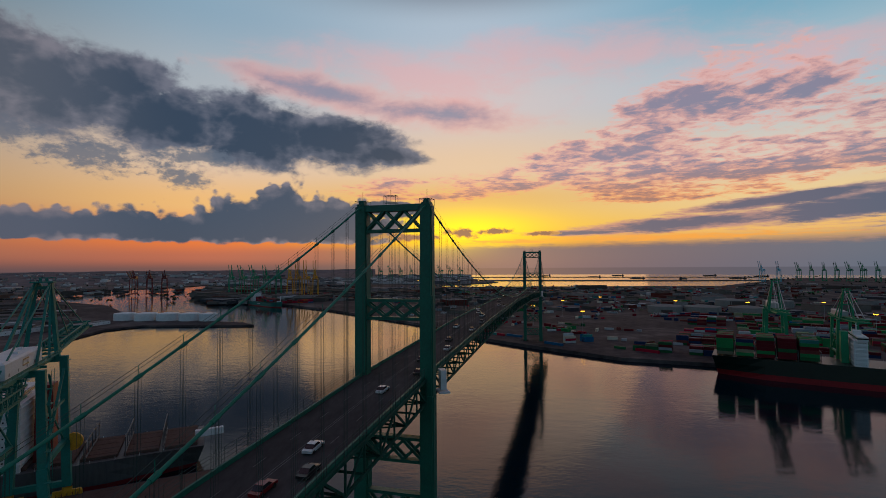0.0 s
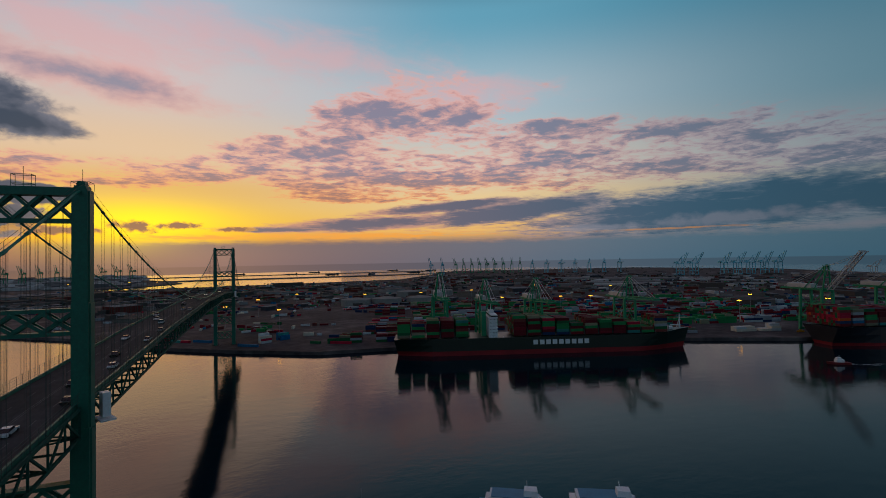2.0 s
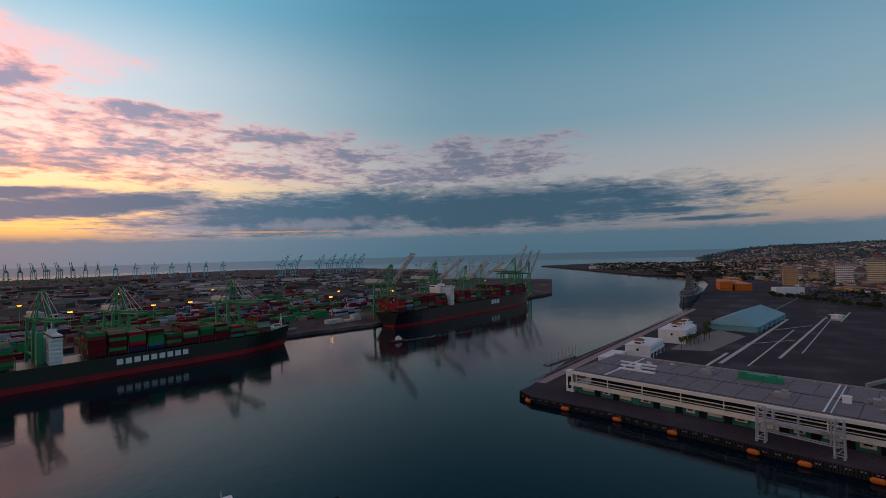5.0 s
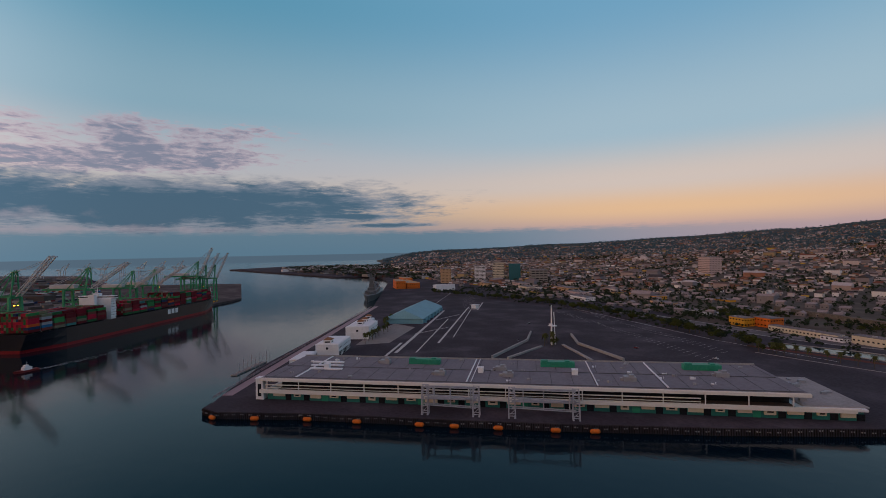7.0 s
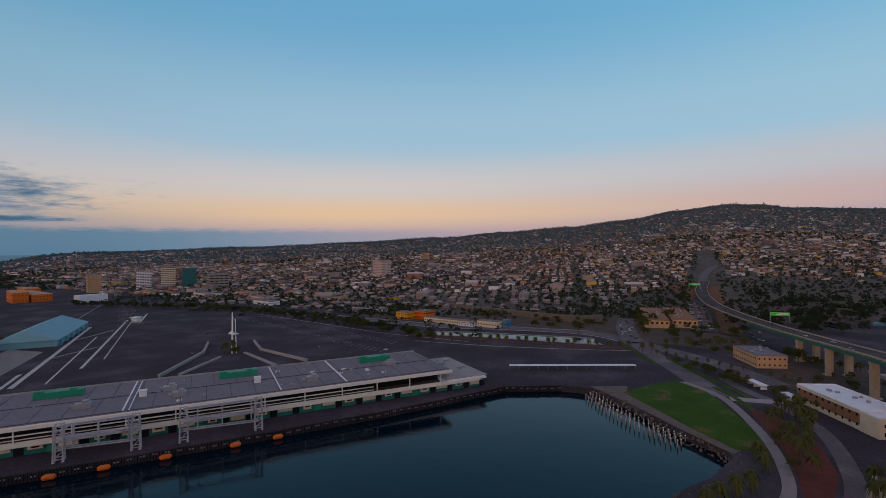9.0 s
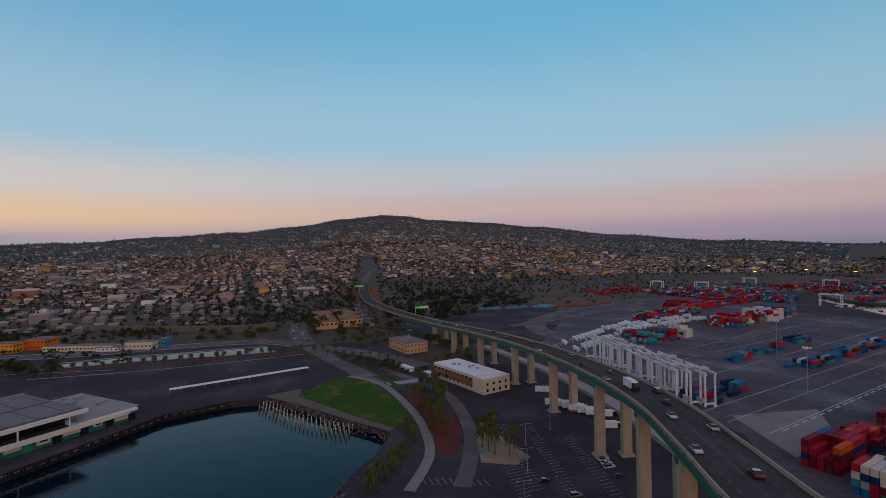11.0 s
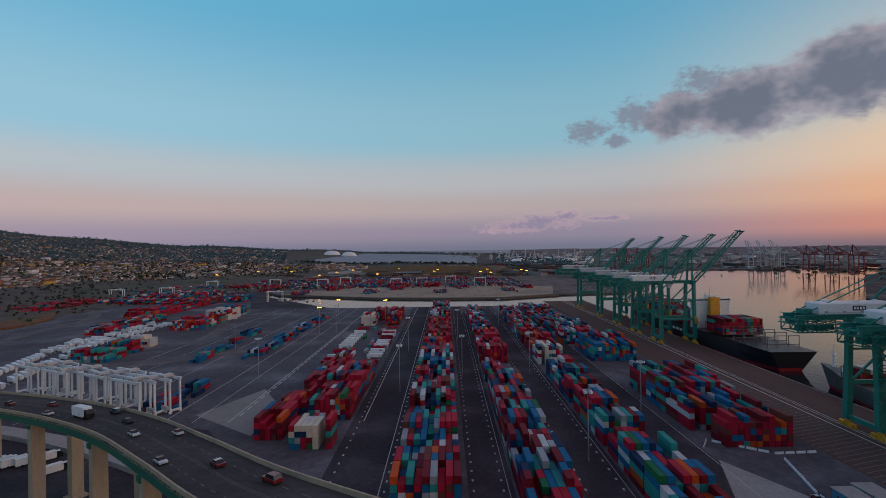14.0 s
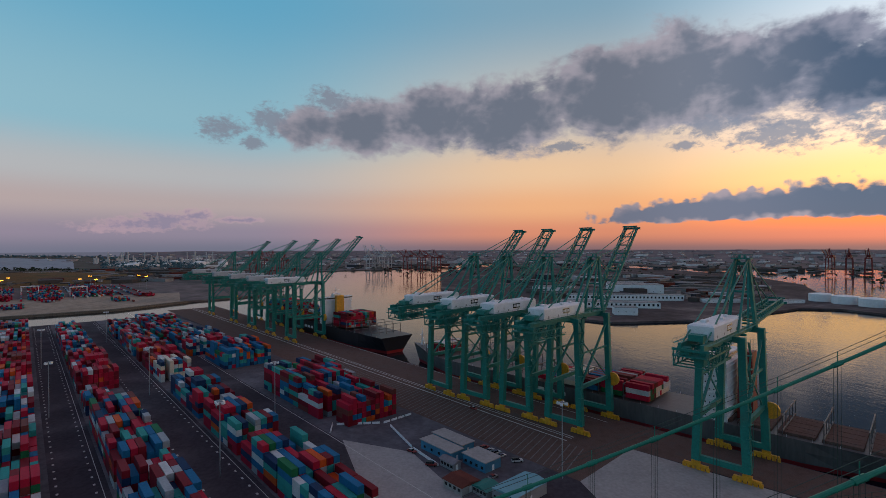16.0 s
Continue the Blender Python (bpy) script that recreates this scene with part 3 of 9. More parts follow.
# ---- mesh helpers ----
class Shape:
    """Collects boxes, beams, tubes and prisms into one mesh."""

    def __init__(self):
        self.v, self.f = [], []

    def hull(self, bottom, top):
        n, k = len(bottom), len(self.v)
        self.v += [tuple(p) for p in bottom] + [tuple(p) for p in top]
        self.f += [tuple(k + i for i in reversed(range(n))), tuple(k + n + i for i in range(n))]
        self.f += [(k + i, k + (i + 1) % n, k + n + (i + 1) % n, k + n + i) for i in range(n)]
        return self

    def box(self, x, y, z, sx, sy, sz, turn=0.0, taper=1.0):
        """z is the box's bottom."""
        c, s = math.cos(radians(turn)), math.sin(radians(turn))
        pts = [(-sx / 2, -sy / 2), (sx / 2, -sy / 2), (sx / 2, sy / 2), (-sx / 2, sy / 2)]
        lo = [(x + a * c - b * s, y + a * s + b * c, z) for a, b in pts]
        hi = [(x + (a * c - b * s) * taper, y + (a * s + b * c) * taper, z + sz) for a, b in pts]
        return self.hull(lo, hi)

    def prism(self, pts, z0, z1):
        return self.hull([(x, y, z0) for x, y in pts], [(x, y, z1) for x, y in pts])

    def beam(self, p, q, w, h=None, w2=None):
        """A bar from p to q, w wide and h deep (the depth stands upright)."""
        p, q, h = Vector(p), Vector(q), h or w
        d = (q - p).normalized()
        side = d.cross(Vector((0, 0, 1)))
        side = Vector((1, 0, 0)) if side.length < 1e-4 else side.normalized()
        up = side.cross(d)
        k = (w2 or w) / w
        lo = [p + side * a * w / 2 + up * b * h / 2 for a, b in ((-1, -1), (1, -1), (1, 1), (-1, 1))]
        hi = [q + side * a * w * k / 2 + up * b * h * k / 2 for a, b in ((-1, -1), (1, -1), (1, 1), (-1, 1))]
        return self.hull(lo, hi)

    def tube(self, p, q, r, r2=None, n=8):
        p, q = Vector(p), Vector(q)
        d = (q - p).normalized()
        a = d.orthogonal().normalized()
        b = d.cross(a)
        r2 = r if r2 is None else r2
        ring = [(math.cos(2 * math.pi * i / n), math.sin(2 * math.pi * i / n)) for i in range(n)]
        return self.hull([p + (a * c + b * s) * r for c, s in ring], [q + (a * c + b * s) * r2 for c, s in ring])

    def path(self, pts, w, h=None):
        for p, q in zip(pts, pts[1:]):
            self.beam(p, q, w, h)
        return self

    def rope(self, pts, r, n=6):
        for p, q in zip(pts, pts[1:]):
            self.tube(p, q, r, None, n)
        return self

    def gable(self, x, y, z, sx, sy, rise, turn=0.0, hip=0.0):
        c, s = math.cos(radians(turn)), math.sin(radians(turn))

        def at(a, b, h):
            return (x + a * c - b * s, y + a * s + b * c, z + h)
        k = len(self.v)
        r = sx / 2 - hip
        self.v += [at(-sx / 2, -sy / 2, 0), at(sx / 2, -sy / 2, 0), at(sx / 2, sy / 2, 0), at(-sx / 2, sy / 2, 0), at(-r, 0, rise), at(r, 0, rise)]
        self.f += [(k, k + 1, k + 5, k + 4), (k + 2, k + 3, k + 4, k + 5), (k + 1, k + 2, k + 5), (k + 3, k, k + 4), (k + 3, k + 2, k + 1, k)]
        return self

    def quad(self, a, b, c, d):
        k = len(self.v)
        self.v += [tuple(a), tuple(b), tuple(c), tuple(d)]
        self.f.append((k, k + 1, k + 2, k + 3))
        return self

    def mesh(self, name, mat):
        me = bpy.data.meshes.new(name)
        me.from_pydata(self.v, [], self.f)
        me.materials.append(MATS[mat])
        me.update()
        return me


def part(name, shape, mat, parent=None, label=""):
    ob = new(name, shape if isinstance(shape, bpy.types.Mesh) else shape.mesh(name, mat))
    ob.parent = parent
    if label:
        ob["label"] = label
    return ob


def thing(name, label, category, group="", kind="", at=None):
    ob = new(name)
    if at is not None:
        ob.matrix_world = at
    return tagged(ob, label, category, group, kind)


def solid(name, shape, mat, label, category="", group="", kind="", at=None):
    """A top-level thing, or piece of the setting, of one mesh."""
    ob = part(name, shape, mat)
    if at is not None:
        ob.matrix_world = at
    return tagged(ob, label, category, group, kind)


def lerp(a, b, t):
    return a + (b - a) * t


def curve_at(pts, x):
    """Smooth value through (x, value) rows."""
    for (x0, v0), (x1, v1) in zip(pts, pts[1:]):
        if x <= x1:
            t = max(0.0, (x - x0) / (x1 - x0))
            return lerp(v0, v1, t * t * (3 - 2 * t))
    return pts[-1][1]


def polar(az, r, z=0.0):
    a = radians(az)
    return Vector((r * math.sin(a), r * math.cos(a), z))


# ---- water and land ----
ring = [polar(i * 360 / 96, 4950) for i in range(96)]
w = Shape()
w.v, w.f = [tuple(p) for p in ring], [tuple(reversed(range(96)))]
solid("water", w, "harbour_water", "calm dark harbour water with small ripples at dawn", "water", kind="structure")


def land(name, pts, top, mat, label, category="ground"):
    return solid(name, Shape().prism(pts[::-1] if sum(a[0] * b[1] - b[0] * a[1] for a, b in zip(pts, pts[1:] + pts[:1])) < 0 else pts, -6, top), mat, label, category, kind="structure")


# yard axes: U runs along the container rows away from the bridge, V from the town towards the berths
UX, UY = -0.923, -0.385


def yard(u, v, z=4.0):
    return Vector((u * UX + v * UY, u * UY - v * UX, z))


ISLAND = [(-476, 1255), (-352, 1137), (-245, 1025), (-154, 912), (-92, 831), (-40, 763), (54, 599), (101, 543), (173, 470), (248, 440), (515, 286), (608, 205), (955, 13), (1015, -25),
          (1063, -43), (1554, -63), (1750, 300), (2700, 560), (3400, 1300), (3500, 2300), (2250, 3050), (1150, 2000), (500, 2050), (0, 2100), (-400, 2600), (-1000, 2500), (-640, 1560)]
land("ground_terminal_island", ISLAND, 3.5, "island_ground", "dark paved container port island across the channel")
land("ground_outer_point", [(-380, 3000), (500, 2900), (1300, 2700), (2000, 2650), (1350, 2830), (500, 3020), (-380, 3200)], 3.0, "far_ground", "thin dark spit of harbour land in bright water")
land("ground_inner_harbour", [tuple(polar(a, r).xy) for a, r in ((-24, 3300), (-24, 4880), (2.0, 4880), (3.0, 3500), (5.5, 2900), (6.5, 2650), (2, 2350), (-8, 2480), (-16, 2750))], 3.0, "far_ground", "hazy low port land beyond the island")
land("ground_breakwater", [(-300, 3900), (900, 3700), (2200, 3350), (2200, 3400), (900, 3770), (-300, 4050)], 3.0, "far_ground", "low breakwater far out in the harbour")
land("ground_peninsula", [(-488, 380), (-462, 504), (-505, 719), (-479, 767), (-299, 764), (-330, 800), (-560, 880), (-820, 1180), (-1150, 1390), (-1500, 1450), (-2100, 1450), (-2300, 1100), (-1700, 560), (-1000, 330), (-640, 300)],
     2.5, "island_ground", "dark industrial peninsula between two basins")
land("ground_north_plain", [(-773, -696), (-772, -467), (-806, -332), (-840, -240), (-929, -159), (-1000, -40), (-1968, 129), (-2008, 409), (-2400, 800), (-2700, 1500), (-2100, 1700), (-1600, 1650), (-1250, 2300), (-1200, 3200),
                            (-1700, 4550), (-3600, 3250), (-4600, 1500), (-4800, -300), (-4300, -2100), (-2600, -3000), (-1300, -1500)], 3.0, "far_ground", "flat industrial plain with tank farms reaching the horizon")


def quay_off(u):
    """How far the berth line stands off its straight run, towards the bridge."""
    return max(0.0, (226 - u) * 0.066)


quay_end, quay_bend, quay_near = yard(800, 226), yard(226, 226), yard(-30, 226 + quay_off(-30))
SHORE = [(-721, -676), (-613, -455), (-636, -317), (-684, -246), (-740, -144), (quay_end.x, quay_end.y), (quay_bend.x, quay_bend.y), (quay_near.x, quay_near.y), (-35, 160), (10, 138), (14, 96), (40, 10), (30, -100), (8, -198), (-2, -215),
         (-10, -239), (-6, -248), (11, -262), (40, -294), (63, -314), (84, -312), (115, -294), (155, -222), (196, -157), (231, -106), (278, -40), (302, 2), (314, 9), (322, 4), (400, -26), (739, -222), (1310, -440), (1652, -521), (1724, -375),
         (2299, -234), (2972, -61), (3240, -420), (3060, -930), (3000, -2000), (900, -2200), (-900, -2200), (-1500, -1500)]
land("ground_town_shore", SHORE, 4.0, "asphalt", "dark asphalt waterfront of lots, roads and quays")

land("ground_dirt_spit", [(-778, -690), (-946, -640), (-1058, -476), (-1118, -202), (-925, -166), (-846, -240), (-811, -330), (-777, -460)], 3.3, "pale_dirt", "bare tan dirt bank across the basin")
land("ground_bank_edge", [(-771, -692), (-770, -466), (-804, -331), (-838, -238), (-927, -155), (-932, -161), (-843, -243), (-809, -335), (-775, -468), (-776, -690)], 3.5, "riprap", "dark timber bulkhead along the basin")

# hills behind the town: one sheet, its crest line by direction
CREST = [(96, -1.3), (107, -0.75), (116, -0.05), (129, 0.35), (141, 0.85), (151, 1.35), (159, 1.95), (166, 2.4), (172, 3.05), (177.4, 3.95), (182, 4.42), (184.5, 4.25), (187.5, 3.8), (194, 3.3), (199.5, 2.7), (209.4, 1.5), (218.7, 0.65), (231, 0.05), (240, -0.4), (252, -0.75), (262, -1.0)]


def hill(x, y):
    """Height of the ground behind the waterfront."""
    a = math.degrees(math.atan2(x, y)) % 360
    r = math.hypot(x, y)
    r0 = curve_at([(96, 2200), (112, 1500), (125, 900), (145, 640), (165, 590), (180, 640), (200, 760), (225, 1100), (262, 1800)], a)
    t = max(0.0, (r - r0) / (4700 - r0))
    crest = 93.5 + 4700 * math.tan(radians(curve_at(CREST, a)))
    z = 3.9 + (crest - 3.9) * (0.55 * t + 0.45 * t * t if t < 1 else 1.0)
    z = lerp(-9.0, z, max(0.0, min(1.0, (a - 106.5) / 4.0)))
    return z + min(1.0, t * 6) * 9.0 * noise.noise(Vector((x * 0.0022, y * 0.0022, 0))) + min(1.0, t * 10) * 3 * noise.noise(Vector((x * 0.008, y * 0.008, 3))) - (9.0 if t <= 0 else 0.0)


h = Shape()
NA, NR = 170, 90
for i in range(NA):
    a = lerp(106, 264, i / (NA - 1))
    for j in range(NR):
        r = 520 + 4380 * (j / (NR - 1)) ** 1.5
        p = polar(a, r)
        h.v.append((p.x, p.y, hill(p.x, p.y)))
h.f = [(i * NR + j, i * NR + j + 1, (i + 1) * NR + j + 1, (i + 1) * NR + j) for i in range(NA - 1) for j in range(NR - 1)]
hills = solid("ground_hills", h, "hill_ground", "hillside town ground rising to a dark wooded ridge", "hill", kind="structure")
# far rim of the northern plain, a low rise to the horizon
h = Shape()
for i in range(80):
    a = lerp(255, 352, i / 79)
    for j, (r, z) in enumerate(((3000, -1), (3300, 3.2), (3900, 22), (4500, 45), (4900, 66))):
        p = polar(a, r)
        h.v.append((p.x, p.y, z + (noise.noise(p * 0.004) * 8 if j > 1 else 0)))
h.f = [(i * 5 + j, i * 5 + j + 1, (i + 1) * 5 + j + 1, (i + 1) * 5 + j) for i in range(79) for j in range(4)]
solid("ground_far_rise", h, "far_rise_haze", "built-up rise on the northern horizon, haze put into its pale colour", "ground", kind="structure")

# ---- the suspension bridge ----
def spline(pts, n):
    out = []
    for i in range(len(pts) - 1):
        p0, p1, p2, p3 = (Vector(pts[max(0, min(len(pts) - 1, i + k))]) for k in (-1, 0, 1, 2))
        for k in range(n):
            t = k / n
            out.append(0.5 * ((2 * p1) + (p2 - p0) * t + (2 * p0 - 5 * p1 + 4 * p2 - p3) * t * t + (3 * p1 - p0 - 3 * p2 + p3) * t ** 3))
    return out + [Vector(pts[-1])]


def strip(shape, line, o0, o1, z0, z1):
    """A band along a line, between two sideways offsets and two heights."""
    rows = []
    for i, p in enumerate(line):
        d = line[min(i + 1, len(line) - 1)] - line[max(i - 1, 0)]
        n = Vector((d.y, -d.x, 0)).normalized()
        rows.append((p + n * o0, p + n * o1))
    k, n = len(shape.v), len(rows)
    for a, b in rows:
        shape.v += [(a.x, a.y, a.z + z0), (b.x, b.y, b.z + z0), (b.x, b.y, b.z + z1), (a.x, a.y, a.z + z1)]
    for i in range(n - 1):
        q, r = k + i * 4, k + i * 4 + 4
        shape.f += [(q + m, q + (m + 1) % 4, r + (m + 1) % 4, r + m) for m in range(4)]
    q = k + (n - 1) * 4
    shape.f += [(k + 3, k + 2, k + 1, k), (q, q + 1, q + 2, q + 3)]
    return shape


B0 = Vector((-13.0, 129.3, 0))
BD, BN = Vector((0.2583, 0.9661, 0)), Vector((0.9661, -0.2583, 0))
SPAN, SIDE, HALF = 466.0, 154.0, 9.2
DECK_Z = [(-300, 40.0), (-154, 54.0), (-61, 61.0), (0, 64.6), (110, 67.9), (233, 69.2), (356, 67.0), (466, 62.0), (620, 52.0), (760, 36.0), (900, 18.0)]


def deck_z(s):
    for (a, za), (b, zb) in zip(DECK_Z, DECK_Z[1:]):
        if s <= b:
            return lerp(za, zb, (s - a) / (b - a))
    return DECK_Z[-1][1]


def br(s, o, z):
    return B0 + BD * s + BN * o + Vector((0, 0, z))


def cable_z(s, sag=4.6):
    if s < 0:
        t = -s / SIDE
        return lerp(110.3, 52.3, t) - sag * 4 * t * (1 - t)
    if s > SPAN:
        t = (s - SPAN) / SIDE
        return lerp(110.3, 52.3, t) - 4.6 * 4 * t * (1 - t)
    t = s / SPAN
    return 110.3 - 38.0 * 4 * t * (1 - t)


bridge = thing("suspension_bridge", "green steel suspension bridge with two lattice-braced towers over the channel", "bridge")


def bridge_tower(s):
    t = Shape()
    dz = deck_z(s)
    # portal under the tower top, and its saddles
    t.beam(br(s, -HALF, 109.1), br(s, HALF, 109.1), 3.0, 1.7)
    t.beam(br(s, -HALF, 103.0), br(s, HALF, 103.0), 2.0, 0.9)
    tower = part("tower", t, "steel_green", bridge)
    for o in (-HALF, HALF):
        leg = Shape()
        for a, b, w in ((2.5, 60, 3.3), (60, 86, 3.0), (86, 109.6, 2.75)):
            c = br(s, o, 0)
            ang = math.degrees(math.atan2(BD.y, BD.x))
            leg.box(c.x, c.y, a, 4.2 if a < 60 else 3.8, w, b - a, ang)
            leg.box(c.x, c.y, a, 2.6, w + 0.5, b - a - 0.3, ang)
        leg.box(c.x, c.y, 109.6, 3.0, 2.2, 0.8, ang).box(c.x, c.y, 110.4, 2.0, 1.4, 1.0, ang)
        part("leg", leg, "steel_green", tower)
        part("pier", Shape().box(c.x, c.y, -4, 9, 9, 7.5, ang), "concrete", tower)
        rl = Shape()
        for q, e in ((-1.6, -1.6), (1.6, -1.6), (1.6, 1.6), (-1.6, 1.6)):
            p = c + BD * q + BN * e
            rl.tube((p.x, p.y, 109.6), (p.x, p.y, 111.3), 0.06, n=4)
        rl.path([c + BD * q + BN * e + Vector((0, 0, 111.2)) for q, e in ((-1.6, -1.6), (1.6, -1.6), (1.6, 1.6), (-1.6, 1.6), (-1.6, -1.6))], 0.09)
        rl.tube(br(s, o, 110), br(s, o, 114.0), 0.07, n=4)
        part("rail", rl, "steel_green", tower)
    fr = Shape()
    for k in (-0.28, 0.28):
        for e in (-0.9, 0.9):
            fr.tube(br(s + e, -1 + k * 6, 109), br(s + e, -1 + k * 6, 112.6), 0.07, n=4)
    for z in (110.6, 112.5):
        fr.path([br(s + e, -1 + k, z) for k, e in ((-1.7, -0.9), (1.7, -0.9), (1.7, 0.9), (-1.7, 0.9), (-1.7, -0.9))], 0.1)
    fr.tube(br(s, -1, 109), br(s, -1, 114.2), 0.08, n=4)
    part("beacon_frame", fr, "steel_green", tower)

    def lattice(z0, z1, n, w, name):
        b = Shape()
        inner = HALF - 1.4
        step_o = 2 * inner / n
        for i in range(n):
            o0, o1 = -inner + i * step_o, -inner + (i + 1) * step_o
            for e in (-0.9, 0.9):
                b.beam(br(s + e, o0, z0), br(s + e, o1, z1), 0.5, w)
                b.beam(br(s + e, o0, z1), br(s + e, o1, z0), 0.5, w)
        part(name, b, "steel_green", tower)
    lattice(103.3, 108.6, 3, 0.6, "portal_lattice")
    for z0, z1 in ((79.6, 84.4), (42.6, 48.4), (27.0, 34.0), (11.0, 18.0)):
        b = Shape()
        for z in (z0, z1):
            b.beam(br(s, -HALF, z), br(s, HALF, z), 2.2, 0.8)
        part("cross_beam", b, "steel_green", tower)
        lattice(z0 + 0.5, z1 - 0.5, 3, 0.75, "cross_lattice")


bridge_tower(0.0)
bridge_tower(SPAN)

STEP = 7.6
marks = [-SIDE + i * STEP for i in range(int((SPAN + 2 * SIDE) / STEP) + 1)]
top, road, kerbs = Shape(), Shape(), {-8.5: Shape(), 8.5: Shape()}
for s0, s1 in zip(marks, marks[1:]):
    z0, z1 = deck_z(s0), deck_z(s1)
    top.beam(br(s0, -8, z0 - 1.0), br(s0, 8, z0 - 1.0), 0.5, 0.8)
    for o in (-8.5, 8.5):
        kerbs[o].hull([br(s0, o - 0.3, z0 - 0.7), br(s0, o + 0.3, z0 - 0.7), br(s1, o + 0.3, z1 - 0.7), br(s1, o - 0.3, z1 - 0.7)], [br(s0, o - 0.2, z0 + 0.75), br(s0, o + 0.2, z0 + 0.75), br(s1, o + 0.2, z1 + 0.75), br(s1, o - 0.2, z1 + 0.75)])
strip(road, [br(s, 0, deck_z(s)) for s in marks], -8.2, 8.2, -0.6, 0.0)
deck = part("deck", road, "bridge_road", bridge, "dark asphalt four-lane roadway")
part("floor_beam", top, "truss_shade_green", bridge)
for kerb in kerbs.values():
    part("kerb", kerb, "steel_green", bridge, "green steel kerb rail")
ln = Shape()
for i in range(72):
    s = -SIDE + 4 + i * 10.7
    for o in (-4.0, 4.0):
        z0, z1 = deck_z(s) + 0.02, deck_z(s + 3.4) + 0.02
        ln.quad(br(s, o - 0.09, z0), br(s, o + 0.09, z0), br(s + 3.4, o + 0.09, z1), br(s + 3.4, o - 0.09, z1))
for s0, s1 in zip(marks, marks[1:]):
    for o in (-0.25, 0.25):
        ln.quad(br(s0, o - 0.07, deck_z(s0) + 0.02), br(s0, o + 0.07, deck_z(s0) + 0.02), br(s1, o + 0.07, deck_z(s1) + 0.02), br(s1, o - 0.07, deck_z(s1) + 0.02))
part("lane_marking", ln, "faded_paint", deck, "worn white lane dashes")
for o in (-HALF, HALF):
    tr, fe = Shape(), Shape()
    for i, (s0, s1) in enumerate(zip(marks, marks[1:])):
        z0, z1 = deck_z(s0), deck_z(s1)
        tr.beam(br(s0, o, z0 - 0.4), br(s1, o, z1 - 0.4), 0.5, 0.7)
        tr.beam(br(s0, o, z0 - 6.2), br(s1, o, z1 - 6.2), 0.5, 0.6)
        tr.beam(br(s0, o, z0 - 6.2), br(s0, o, z0 - 0.4), 0.4, 0.4)
        tr.beam(br(s0, o, z0 - (0.4 if i % 2 else 6.2)), br(s1, o, z1 - (6.2 if i % 2 else 0.4)), 0.35, 0.42)
        if o > 0:
            tr.beam(br(s0, -HALF, z0 - 6.2), br(s0, HALF, z0 - 6.2), 0.35, 0.4)
            tr.beam(br(s0, -HALF if i % 2 else HALF, z0 - 6.2), br(s1, HALF if i % 2 else -HALF, z1 - 6.2), 0.3, 0.3)
    for s in range(-150, 600, 3):
        z0 = deck_z(s)
        fe.tube(br(s, o, z0 - 0.2), br(s, o, z0 + 2.9), 0.05, n=4)
    for hz in (1.0, 1.7, 2.35, 2.9):
        fe.path([br(s, o, deck_z(s) + hz) for s in marks], 0.05)
    part("stiffening_truss", tr, "truss_shade_green", bridge, "dirty stiffening truss, its backlit shade put into a darker green")
    part("fence", fe, "wire", bridge, "thin wire safety fence")
    sag = 4.6 if o < 0 else 3.5
    cb = [br(s, o, cable_z(s, sag)) for s in [-SIDE + i * (SPAN + 2 * SIDE) / 150 for i in range(151)]]
    part("main_cable", Shape().rope(cb, 0.22, 8), "cable_green", bridge)
    hr = Shape()
    for side in (-0.45, 0.45):
        hr.rope([p + BN * side + Vector((0, 0, 1.25)) for p in cb], 0.03, 4)
    part("hand_cable", hr, "wire", bridge)
    for s in marks[1:-1]:
        if abs(s) > 4 and abs(s - SPAN) > 4:
            p, z1 = br(s, o, cable_z(s, sag)), deck_z(s)
            if p.z - z1 < 1.5:
                continue
            sus = Shape()
            for e in (-0.22, 0.22):
                for f in (-0.28, 0.28):
                    sus.tube(br(s + e, o + f, p.z), br(s + e, o + f, z1), 0.028, n=3)
            part("suspender", sus, "wire", bridge)
            bands = Shape()
            bands.tube(br(s - 0.55, o, cable_z(s - 0.55, sag)), br(s + 0.55, o, cable_z(s + 0.55, sag)), 0.31, n=8)
            bands.tube(p, p + Vector((0, 0, 1.5)), 0.05, n=4)
            part("cable_band", bands, "cable_green", bridge)
for s0 in (6, SPAN - 10):
    part("maintenance_cabinet", Shape().box(*(br(s0, HALF + 2.3, deck_z(s0) - 4.6)), 1.6, 2.6, 5.2, 15).box(*(br(s0, HALF + 2.3, deck_z(s0) - 5.4)), 3.0, 5.0, 0.4, 15), "white_paint", bridge, "pale grey service cabinet on the tower")

# ---- approach viaduct on the town side ----
LINE = [(-52.8, -19.4, 54.0), (-66, -68, 49.4), (-80, -105, 45.4), (-94, -147, 41.6), (-102.5, -195, 38.0), (-105, -254, 34.4), (-101, -312, 31.2), (-91, -370, 28.2), (-79, -422, 25.4), (-68, -464, 23.4), (-47, -530, 22.0), (-22, -620, 21.5), (-2, -720, 22.0), (8, -860, 25.0), (4, -1000, 31.0)]


